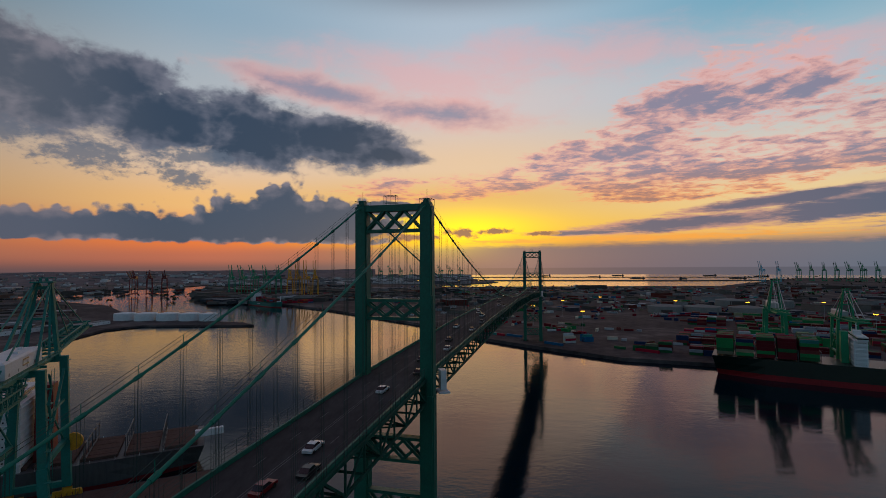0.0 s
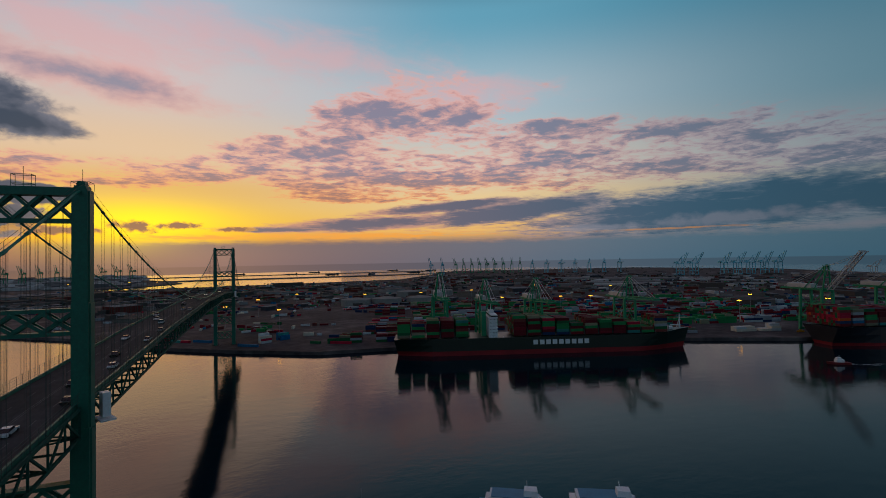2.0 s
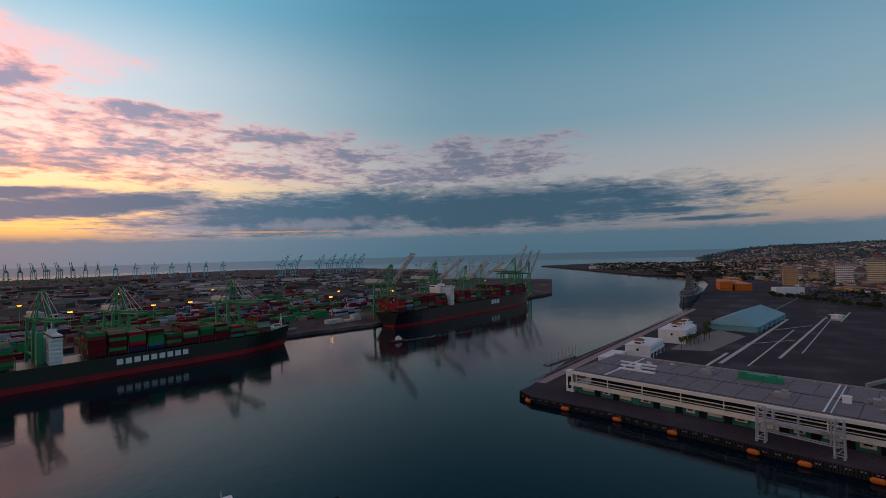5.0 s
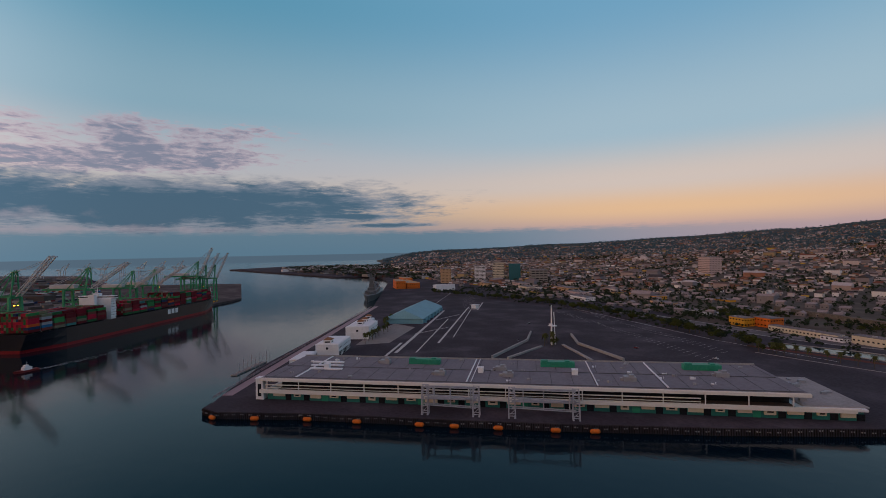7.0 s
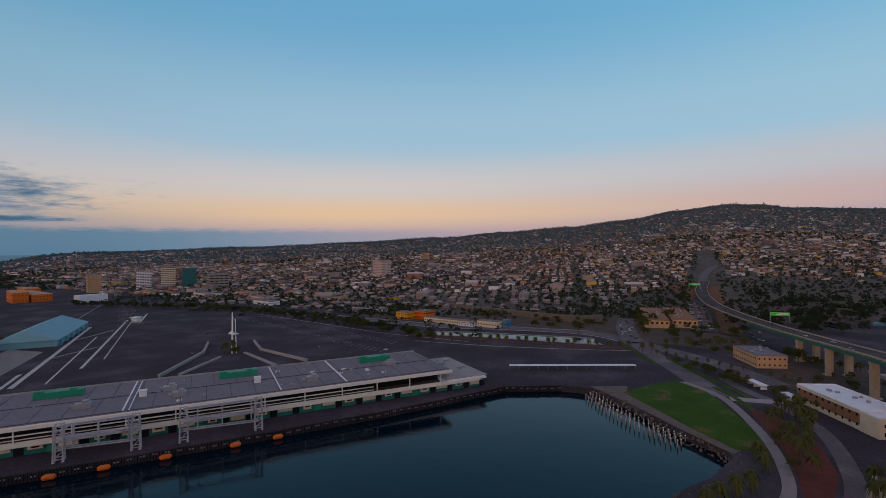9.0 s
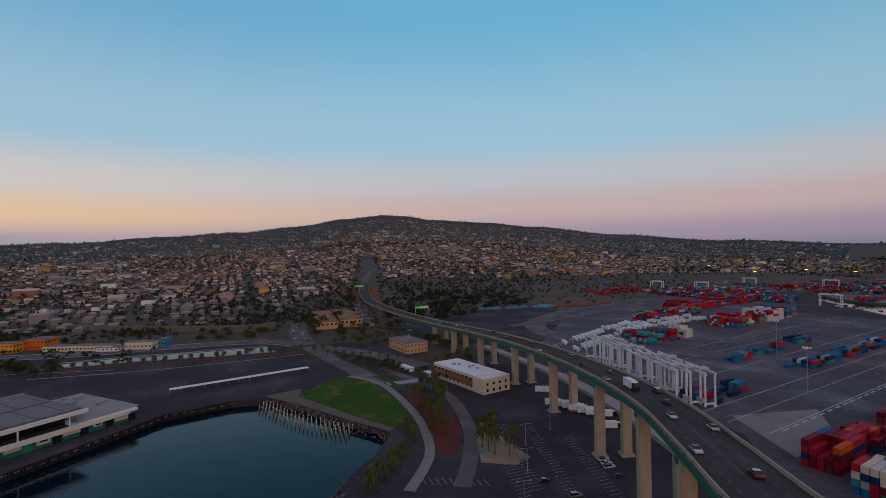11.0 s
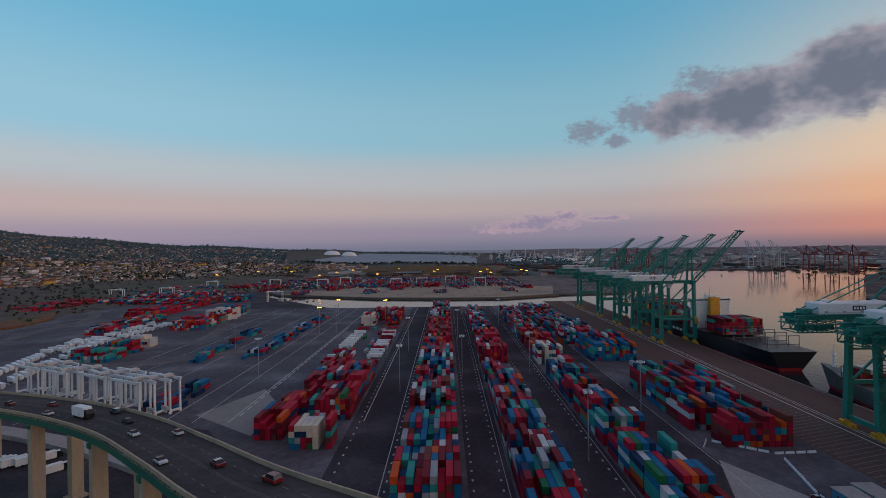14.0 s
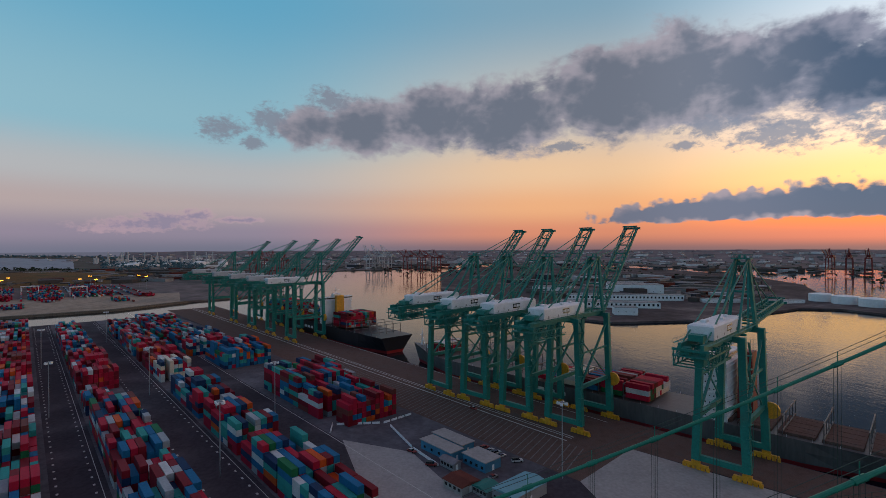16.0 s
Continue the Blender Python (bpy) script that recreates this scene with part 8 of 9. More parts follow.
def palm(x, y, kind, z=4.0, s=1.0):
    t = thing("palm_tree", "tall palm tree with drooping fronds" if kind < 2 else "broad date palm beside the inlet", "palm tree", "palms on the waterfront", at=pose(x, y, z, 0, 0, rt.uniform(0, 360)))
    for nm, me in zip(("trunk", "fronds"), PALMS[kind]):
        ob = new(nm, me)
        ob.parent = t
        ob.scale = (s, s, s * rt.uniform(0.9, 1.08))


for x, y, k in ((-32, -274, 0), (-41, -297, 0), (-41, -246, 0), (-41, -231, 1), (-38, -262, 0), (-45, -270, 0), (-44, -284, 0), (-36, -286, 1), (-46, -305, 0), (-40, -312, 1), (-38, -238, 0), (-43, -255, 0), (-47, -292, 1), (-35, -250, 1), (-48, -278, 0),
                (-52, -210, 0), (-54, -206, 0), (-64, -210, 1), (-56, -218, 0), (-58, -226, 0), (-53, -228, 1), (-60, -204, 1), (-50, -214, 1), (-14, -209, 2), (-20, -229, 2), (-9, -201, 2), (-4, -192, 2), (-19, -240, 2), (0, -183, 2),
                (352, -272, 0), (358, -268, 1), (366, -276, 1), (470, -140, 1), (478, -146, 1), (486, -152, 1), (462, -134, 1), (494, -160, 1), (454, -128, 1), (505, -168, 1), (560, -186, 1), (575, -196, 1), (545, -178, 1), (525, -172, 1)):
    palm(x + (5 if -49 < x < -30 and y < -225 else 0), y, k)
for k in range(26):
    t = k / 25
    palm(lerp(250, 30, t) + rt.uniform(-2, 2), lerp(-404, -441, t), 1, s=0.9)
for k in range(16):
    t = k / 15
    palm(lerp(30, -30, t) + rt.uniform(-3, 3), lerp(-470, -500, t) + rt.uniform(-4, 4), 1, s=0.9)
for k in range(14):
    palm(lerp(36, -60, k / 13), lerp(-452, -398, k / 13) + 20, 1, s=0.55)


# ---- vehicles ----
def car_parts(L_=4.5, W_=1.8, H_=1.45, kind="car"):
    body = Shape()
    if kind == "car":
        prof = [(-L_ / 2, 0.35), (-L_ / 2, 0.8), (-L_ * 0.28, 0.92), (L_ * 0.22, 0.92), (L_ / 2, 0.75), (L_ / 2, 0.35)]
        cab = [(-L_ * 0.36, 0.9), (-L_ * 0.2, H_), (L_ * 0.08, H_), (L_ * 0.24, 0.9)]
    elif kind == "suv":
        prof = [(-L_ / 2, 0.4), (-L_ / 2, 1.0), (L_ * 0.24, 1.05), (L_ / 2, 0.95), (L_ / 2, 0.4)]
        cab = [(-L_ * 0.48, 1.0), (-L_ * 0.42, H_), (L_ * 0.1, H_), (L_ * 0.26, 1.03)]
    else:
        prof = [(-L_ / 2, 0.7), (-L_ / 2, H_), (L_ * 0.28, H_), (L_ * 0.28, 0.7)]
        cab = [(L_ * 0.3, 0.6), (L_ * 0.3, H_ * 0.86), (L_ * 0.42, H_ * 0.86), (L_ / 2, H_ * 0.5), (L_ / 2, 0.6)]
    body.hull([(x, -W_ / 2, z) for x, z in prof], [(x, W_ / 2, z) for x, z in prof])
    top_ = Shape().hull([(x, -W_ * 0.43, z) for x, z in cab], [(x, W_ * 0.43, z) for x, z in cab])
    lid = Shape().box((cab[1][0] + cab[2][0]) / 2, 0, cab[1][1] - 0.02, cab[2][0] - cab[1][0], W_ * 0.8, 0.07)
    wh = Shape().tube((0, -0.11, 0), (0, 0.11, 0), 0.33 if kind != "truck" else 0.5, n=10)
    return body, top_, lid, wh, [(sx * L_ * 0.31, sy * W_ * 0.46, 0.33 if kind != "truck" else 0.5) for sx in (-1, 1) for sy in (-1, 1)]


MODELS = {}
for kind, dims in (("car", (4.6, 1.8, 1.42)), ("suv", (4.8, 1.9, 1.75)), ("truck", (11.0, 2.5, 3.7))):
    b_, t_, l_, w_, ws_ = car_parts(*dims, kind=kind)
    mat = "car_paint" if kind != "truck" else "white_paint"
    MODELS[kind] = (b_.mesh("body", mat), t_.mesh("glazing", "dark_glass"), l_.mesh("roof", mat), w_.mesh("wheel", "rubber"), ws_)
    if kind == "car":
        for tone in ("white", "red", "dark"):
            MODELS[tone + "_car"] = (b_.mesh("body", "paint_" + tone), MODELS["car"][1], l_.mesh("roof", "paint_" + tone), MODELS["car"][3], ws_)
LAMP = Shape().box(0, 0, 0, 0.1, 0.32, 0.16).mesh("headlight", "white_lamp")


def vehicle(kind, x, y, z, turn, label, pitch=0.0, lights=False, group="vehicles on the bridge"):
    v = thing({"suv": "suv", "truck": "box_truck"}.get(kind, "car"), label, "car" if kind != "truck" else "truck", group, at=pose(x, y, z, 0, pitch, turn))
    b_, t_, l_, w_, ws_ = MODELS[kind]
    for nm, me in (("body", b_), ("glazing", t_), ("roof", l_)):
        ob = new(nm, me)
        ob.parent = v
    for p in ws_:
        ob = new("wheel", w_)
        ob.parent, ob.location = v, p
    if lights:
        for sy in (-0.62, 0.62):
            ob = new("headlight", LAMP)
            ob.parent, ob.location = v, (2.3, sy, 0.68)
    return v


br_turn = math.degrees(math.atan2(BD.y, BD.x))
rv = random.Random(8)
for s, o, kind in ((-46, 2.4, "white_car"), (-60, 2.4, "red_car"), (-54, 6.2, "dark_car"), (-14, 2.2, "white_car"), (2, 6.0, "dark_car"), (17, 2.2, "dark_car"), (34, 5.8, "white_car"), (50, 2.2, "dark_car"), (74, 5.9, "car"), (80, -2.2, "car"), (95, 6.1, "car"), (118, 2.1, "suv"), (132, -2.4, "car"), (150, -6.0, "car"), (172, 5.8, "car"), (176, 2.1, "car"), (205, -2.2, "suv"),
                   (240, 2.0, "car"), (262, -6, "car"), (290, 5.9, "car"), (318, -2.4, "car"), (342, 2.1, "car"), (380, -6, "suv"), (410, 2.2, "car"), (440, -2.2, "car"), (480, 5.8, "car"), (520, -2.2, "car"), (-96, -2.4, "car"), (-120, 2.2, "car")):
    p = br(s, o, deck_z(s) + 0.02)
    slope = math.degrees(math.atan2(deck_z(s + 2) - deck_z(s - 2), 4))
    vehicle(kind, p.x, p.y, p.z, br_turn + (0 if o > 0 else 180), "%s driving on the bridge deck" % {"car": "small car", "suv": "tall car", "white_car": "white saloon car", "red_car": "dark red saloon car", "dark_car": "black saloon car"}[kind], -slope if o > 0 else slope, o < 0 and s > 200)
pos = line
for i, o, kind in ((6, -2.6, "suv"), (8, 5, "suv"), (12, 2.4, "car"), (15, -6, "car"), (19, 6.2, "car"), (21, -2.4, "car"), (24, 2.2, "car"), (27, 6, "suv"), (28, -2.2, "truck"), (31, -5.8, "car"), (33, 2.2, "car"), (36, -2.4, "car"), (40, 5.8, "car"), (43, -5.9, "car"), (47, 2.3, "car"), (51, -2.5, "car"), (56, 6, "suv"), (60, -6, "car"), (66, 2, "car"), (72, -2, "car"), (80, 5, "car"), (90, -5, "car")):
    p, q = pos[i], pos[i + 1]
    d = (q - p)
    nn = Vector((d.y, -d.x, 0)).normalized()
    p = p + nn * (o * 0.86 + 1.3) + Vector((0, 0, 0.03))
    vehicle(kind, p.x, p.y, p.z, math.degrees(math.atan2(d.y, d.x)) + (0 if o > 0 else 180), "%s driving on the viaduct" % {"car": "small car", "suv": "tall car", "truck": "white box truck"}[kind], math.degrees(math.atan2(-d.z, math.hypot(d.x, d.y))) * (1 if o > 0 else -1), False, "vehicles on the viaduct")
for x, y in ((-97, -191), (-96.5, -187.5), (-96, -184), (-95.5, -176), (-91, -156), (-73, -165), (-90, -150), (-84, -158), (-66, -178), (-112, -300), (-60, -340)):
    vehicle(rv.choice(("car", "car", "suv")), x, y, 4.02, 190 + rv.uniform(-4, 4), "parked car on the asphalt under the viaduct", group="cars parked by the viaduct")
for x, y in ((-105, -264), (-109, -260), (-112, -256), (-114, -252), (-117, -247), (-120, -243), (-124, -240), (-118, -224), (-108, -289)):
    vehicle("truck", x, y, 4.02, 165, "white box truck parked in a row under the viaduct", group="trucks parked under the viaduct")
for k in range(70):
    x, y = rv.uniform(40, 75), rv.uniform(-700, -600)
    vehicle("car", x if k % 2 else x * 0.3 - 60, 4.0 * round(y / 4.0) if k % 2 else y + 120, max(4.05, hill(x, y) + 0.1), 100 + 180 * (k % 3), "parked car in a lot beside the freeway", group="cars in the town lots") if k < 40 else None
for x, y in ((392, -262), (310, -330), (470, -330), (520, -150), (640, -340), (250, -350), (700, -380), (430, -400)):
    vehicle("car", x, y, 4.03, rv.uniform(0, 360), "lone car in the empty cruise lot", group="cars in the cruise lot")

for x, y, z, tn in PARKED:
    vehicle(rv.choice(("car", "car", "suv")), x, y, z, tn, "parked car in the business park's lot", group="cars in the town lots")
rt_ = random.Random(91)
for k in range(26):  # traffic on the harbour road
    t_ = k / 25
    x, y = (lerp(66, 84, t_ * 2), lerp(-500, -600, t_ * 2)) if t_ < 0.5 else (lerp(84, 124, t_ * 2 - 1), lerp(-600, -790, t_ * 2 - 1))
    o_ = rt_.choice((-6, -2.4, 2.4, 6))
    vehicle(rt_.choice(("car", "suv")), x + o_, y, max(5.3, hill(x, y) + 0.2), 80 if o_ > 0 else 260, "car on the road up to the town", group="cars on the town road")

# ---- lamps ----
pole_m = Shape().tube((0, 0, 0), (0, 0, 30), 0.28, 0.16, 6).mesh("pole", "steel_grey")
ring_m = Shape().box(0, 0, 29.4, 3.0, 0.5, 0.3).box(0, 0, 29.4, 0.5, 3.0, 0.3).mesh("bracket", "steel_grey")
lampS = Shape().box(-1.5, 0, 28.6, 1.3, 1.0, 0.9).box(1.5, 0, 28.6, 1.3, 1.0, 0.9).box(0, 1.5, 28.6, 1.0, 1.3, 0.9).box(0, -1.5, 28.6, 1.0, 1.3, 0.9)
lamp_y, lamp_off = lampS.mesh("lamp_head", "sodium_lamp"), lampS.mesh("lamp_head", "white_paint")


def mast(x, y, lit, z=4.0, far=1.0):
    m = thing("light_mast", "tall port light mast with glowing sodium lamps" if lit else "tall grey port light mast", "light mast", "light masts in the port", at=pose(x, y, z, 0, 0, (x * 7 + y) % 90))
    for nm, me, sc in (("pole", pole_m, 1), ("bracket", ring_m, 1), ("lamp_head", lamp_y if lit else lamp_off, 1)):
        ob = new(nm, me)
        ob.parent = m
        if nm == "lamp_head" and far != 1.0:
            ob.scale = (far, far, 1)
            ob.location.z = 0


for x, y in ((-1089, -1403), (-926, -1035), (-1093, -1057), (-1094, -934), (-958, -734), (-1096, -780), (-1210, -803), (-1026, -612), (-1345, -722), (-1179, -527), (-1179, -396), (-1301, -417), (-1299, -319), (-1280, -560), (-1144, -357), (-1240, -290), (-421, -323), (-491, -348), (-504, -290)):
    mast(x, y, True, 3.0, 1.4 if abs(x) > 800 else 1.0)
for x, y in ((298, 917), (206, 833), (136, 731), (183, 635), (390, 811), (481, 763), (593, 752), (798, 783), (512, 572), (588, 519), (627, 492), (799, 333), (685, 299), (877, 636), (789, 234), (1058, 102), (1023, 24), (66, 2050), (147, 1990), (-106, 2049)):
    mast(x, y, True, 3.5, 1.2)
for u, v in ((110, 157), (330, 10), (200, 58), (340, 58), (470, 10), (300, -30), (420, -34), (250, 100), (560, 60), (330, -130), (430, -190), (520, -120)):
    p = yard(u, v)
    mast(p.x, p.y, False)
for x, y in ((-70, -212), (-62, -186), (-52, -160), (-88, -228)):
    lp_ = thing("street_lamp", "grey street lamp with two arms over the lot", "street lamp", "street lamps in the lot", at=pose(x, y, 4))
    part("pole", Shape().tube((0, 0, 0), (0, 0, 10), 0.13, 0.09, 6).tube((0, 0, 0), (0, 0, 0.9), 0.35, n=8), "steel_grey", lp_)
    part("arm", Shape().beam((-2, 0, 10), (2, 0, 10), 0.12).box(-2.2, 0, 9.85, 0.9, 0.35, 0.18).box(2.2, 0, 9.85, 0.9, 0.35, 0.18), "steel_grey", lp_)

# overhead signs on the freeway
for x, y, z, turn in ((-62, -560, 24, 10), (16, -860, 30, 5)):
    sg = thing("freeway_sign", "green freeway sign on a gantry seen from behind the town", "road sign", "green freeway signs", at=pose(x, y, z, 0, 0, turn))
    part("panel", Shape().box(0, 0, 3, 16, 0.3, 3.4), "sign_green_glow", sg)
    part("lettering", Shape().box(-3, 0.2, 5.0, 8, 0.06, 0.5).box(-2, 0.2, 3.9, 10, 0.06, 0.5), "white_paint", sg)
    part("gantry", Shape().box(-8, 0, -3, 0.5, 0.5, 9).box(8, 0, -3, 0.5, 0.5, 9).beam((-8, 0, 6.2), (8, 0, 6.2), 0.4), "steel_grey", sg)
for x, y in ((-47, -203), (-62, -192)):
    sg = thing("street_sign", "small blue wayfinding sign on a post", "sign", "blue wayfinding signs", at=pose(x, y, 4))
    part("post", Shape().tube((0, 0, 0), (0, 0, 3.4), 0.08, n=6), "steel_grey", sg)
    part("panel", Shape().box(0, 0, 2.2, 2.4, 0.12, 1.6), "crane_blue", sg)

# ---- ferries and small boats ----
def ferry(x, y, turn, L_=34):
    f = thing("ferry", "white passenger ferry with blue decks moored below", "boat", "ferries by the landing", at=pose(x, y, 0, 0, 0, turn))
    for sd in (-1, 1):
        h_ = Shape()
        pts = [(-L_ / 2, -1.4), (L_ * 0.32, -1.4), (L_ / 2, 0), (L_ * 0.32, 1.4), (-L_ / 2, 1.4)]
        h_.hull([(a, b + sd * 3.2, -0.3) for a, b in pts], [(a * 1.02, b * 1.15 + sd * 3.2, 2.6) for a, b in pts])
        part("hull", h_, "white_paint", f)
    deckp = [(-L_ / 2, -4.8), (L_ * 0.3, -4.8), (L_ * 0.47, 0), (L_ * 0.3, 4.8), (-L_ / 2, 4.8)]
    part("deck", Shape().prism(deckp, 2.4, 2.9), "crane_blue", f, "blue painted deck")
    cabp = [(-L_ * 0.42, -4.2), (L_ * 0.2, -4.2), (L_ * 0.3, 0), (L_ * 0.2, 4.2), (-L_ * 0.42, 4.2)]
    part("cabin", Shape().prism(cabp, 2.9, 5.4), "white_paint", f)
    part("window_band", Shape().prism([(a * 0.98, b * 1.02) for a, b in cabp], 3.7, 4.6), "dark_glass", f)
    up_ = [(a * 0.8 - 1, b * 0.86) for a, b in cabp]
    part("upper_cabin", Shape().prism(up_, 5.4, 7.4), "white_paint", f)
    part("upper_window_band", Shape().prism([(a, b * 1.02) for a, b in up_], 6.0, 6.8), "dark_glass", f)
    part("top_deck", Shape().prism([(a * 0.85 - 1, b) for a, b in up_], 7.4, 7.6), "crane_blue", f)
    part("wheelhouse", Shape().box(L_ * 0.1, 0, 7.6, 5, 4.4, 2.0, 0, 0.9).tube((L_ * 0.06, 0, 9.6), (L_ * 0.06, 0, 12.5), 0.1, n=5).beam((L_ * 0.06, -1.2, 11.4), (L_ * 0.06, 1.2, 11.4), 0.12), "white_paint", f)


ferry(150, 110, -43, 36)
ferry(124, 130, -46, 32)
ferry(62, 118, -60, 22)
ferry(48, 132, -60, 16)
solid("landing_float", Shape().box(0, 0, -0.5, 40, 6, 1.3).box(0, 0, 0.8, 39.6, 5.6, 0.06), "dark_timber", "dark timber landing float beside the ferries", "pontoon", at=pose(160, 88, 0, 0, 0, -45))
bt = thing("sailing_mast_boat", "small boat with a thin bare mast below the bridge", "boat", at=pose(72, 155, 0, 0, 0, 70))
part("hull", Shape().hull([(-5, -1.2, -0.2), (3, -1.2, -0.2), (6, 0, -0.2), (3, 1.2, -0.2), (-5, 1.2, -0.2)], [(-5.2, -1.6, 1.1), (3.4, -1.6, 1.1), (7, 0, 1.4), (3.4, 1.6, 1.1), (-5.2, 1.6, 1.1)]), "white_paint", bt)
part("mast", Shape().tube((0, 0, 1), (0, 0, 15), 0.12, 0.06, 6).beam((-0.9, 0, 11), (0.9, 0, 11), 0.08), "steel_grey", bt)
tug = thing("pilot_boat", "small red and white pilot boat under way with a wake", "boat", at=pose(503, 143, 0, 0, 0, 136))
part("hull", Shape().hull([(-8, -2.2, -0.2), (5, -2.2, -0.2), (9, 0, -0.2), (5, 2.2, -0.2), (-8, 2.2, -0.2)], [(-8, -2.6, 1.6), (5, -2.6, 1.8), (10, 0, 2.2), (5, 2.6, 1.8), (-8, 2.6, 1.6)]), "crane_red", tug)
part("cabin", Shape().box(0, 0, 1.7, 6, 3.6, 2.4).box(0.5, 0, 4.1, 3, 2.8, 1.6).tube((0, 0, 5.7), (0, 0, 8), 0.1, n=5), "white_paint", tug)
wk = Shape()
rw = random.Random(13)
for k in range(150):
    a = 9 + k * 0.8
    o_ = rw.gauss(0, 0.5 + a * 0.03) + (0.9 + a * 0.035) * rw.choice((-1, 1, 0))
    l_, w_ = rw.uniform(1.2, 4.0), rw.uniform(0.25, 0.7) * (1.2 - a / 130)
    pts = [tug.matrix_world @ Vector((-a + e * l_, o_ + f * w_, 0.04)) for e, f in ((0, -0.5), (0.6, -1), (1, 0), (0.5, 1))]
    wk.quad(*pts)
solid("boat_wake", wk, "wake_foam", "broken pale wake behind the pilot boat", "wake", kind="stuff")
# anchored ships far out
fs_ = Shape().hull([(-90, -14, 0), (80, -14, 0), (100, 0, 0), (80, 14, 0), (-90, 14, 0)], [(-92, -14, 10), (82, -14, 10), (106, 0, 12), (82, 14, 10), (-92, 14, 10)]).box(-70, 0, 10, 18, 26, 22).box(20, 0, 10, 110, 24, 5)
fm_ = fs_.mesh("anchored_ship", "hull_navy")
for az_, r_, tn in ((17.5, 3900, 160), (22, 3500, 150), (26.5, 3450, 40), (31.5, 3650, 150), (35, 3400, 145), (20, 4400, 160), (29, 4450, 150), (12, 4300, 160), (33.5, 4300, 150)):
    p = polar(az_, r_)
    ob = new("anchored_ship", fm_)
    ob.matrix_world = pose(p.x, p.y, 0, 0, 0, tn)
    ob.scale = (0.5, 0.5, 0.42)
    tagged(ob, "dark cargo ship anchored far out in the harbour", "ship", "ships at anchor")

# ---- industry on the far shores ----
ri = random.Random(31)
def tank(x, y, r_, h_, z=3.0, mat="white_paint", label="white cylindrical storage tank"):
    t = thing("storage_tank", label, "storage tank", "storage tanks", at=pose(x, y, z))
    part("shell", Shape().tube((0, 0, 0), (0, 0, h_), r_, n=24), mat, t)
    part("roof", Shape().tube((0, 0, h_), (0, 0, h_ + r_ * 0.1), r_, r_ * 0.2, 24), mat, t)


for x, y, r_ in ((-520, 845, 18), (-480, 842, 18), (-440, 838, 17), (-405, 834, 15), (-560, 850, 17)):
    tank(x, y, r_, 12, 2.5)
for x, y, r_ in ((415, 905, 30), (475, 885, 30), (540, 860, 28), (620, 1040, 30), (700, 1010, 28)):
    tank(x, y, r_, 13, 3.5, "concrete", "pale grey cylindrical storage tank on the island")
for k in range(34):
    p = polar(ri.uniform(254, 264), ri.uniform(2700, 3800))
    tank(p.x, p.y, ri.uniform(18, 34), ri.uniform(12, 18), 4)
lot = Shape()
c00, c10, c11, c01 = (Vector(q) for q in ((-1990, -1640, 0), (-2370, -815, 0), (-3752, -1297, 0), (-3675, -2274, 0)))
for i in range(15):
    for j in range(9):
        q = c00.lerp(c10, i / 14).lerp(c01.lerp(c11, i / 14), j / 8)
        lot.v.append((q.x, q.y, max(4.5, hill(q.x, q.y) + 2.5)))
lot.f = [(i * 9 + j, i * 9 + j + 1, (i + 1) * 9 + j + 1, (i + 1) * 9 + j) for i in range(14) for j in range(8)]
solid("ground_pale_lot", lot, "pale_lot", "wide pale storage lot beyond the brown rise", "lot", kind="structure")
for x, y, r_ in ((-2990, -2170, 62), (-2990, -2020, 56)):
    dm = thing("storage_dome", "large white storage dome beside the pale lot", "storage dome", "white storage domes", at=pose(x, y, max(4.0, hill(x, y))))
    part("shell", Shape().tube((0, 0, 0), (0, 0, 14), r_, r_ * 0.92, 24).tube((0, 0, 14), (0, 0, 26), r_ * 0.92, r_ * 0.66, 24).tube((0, 0, 26), (0, 0, 33), r_ * 0.66, r_ * 0.2, 24), "white_paint", dm)
ref = Shape()
for k in range(60):
    p = polar(ri.uniform(252, 264), ri.uniform(3000, 3600))
    h_ = ri.choice((20, 30, 40, 55, 75))
    ref.tube((p.x, p.y, 0), (p.x, p.y, h_), 3.5 if h_ > 40 else 6, 2.5 if h_ > 40 else 6, 8)
    ref.box(p.x + 14, p.y, 0, 18, 14, h_ * 0.4)
solid("refinery", ref, "crane_pale", "distant pale refinery towers and stacks", "refinery", kind="stuff")
sheds_w, sheds_r = Shape(), Shape()


def shed(x, y, sx, sy, h_, turn, z=3.0):
    sheds_w.box(x, y, z, sx, sy, h_, turn)
    sheds_r.box(x, y, z + h_, sx + 0.6, sy + 0.6, 0.5, turn)


far_sheds = Shape()


def shed_pale_haze(x, y, sx, sy, h_, turn, z=3.0):
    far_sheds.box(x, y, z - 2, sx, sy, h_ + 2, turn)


for k in range(500):  # low buildings on the outer shore
    p = polar(ri.uniform(97, 113), ri.uniform(1500, 3050))
    if p.y > -0.5 * 10 and p.x < 2900 or p.y > -420 + (p.x - 1652) * 0.24 - 40:
        continue
    (shed if p.length < 2300 else shed_pale_haze)(p.x, p.y, ri.uniform(10, 60), ri.uniform(8, 22), ri.uniform(4, 9), ri.choice((0, 14, 104)), 4.0)
for k in range(700):  # the hazy port land beyond the island
    a, r = ri.uniform(-24, 3), ri.uniform(2450, 4700)
    p = polar(a, r)
    shed_pale_haze(p.x, p.y, ri.uniform(20, 90), ri.uniform(12, 40), ri.uniform(5, 16), ri.choice((0, 30, 70)), 3.0)
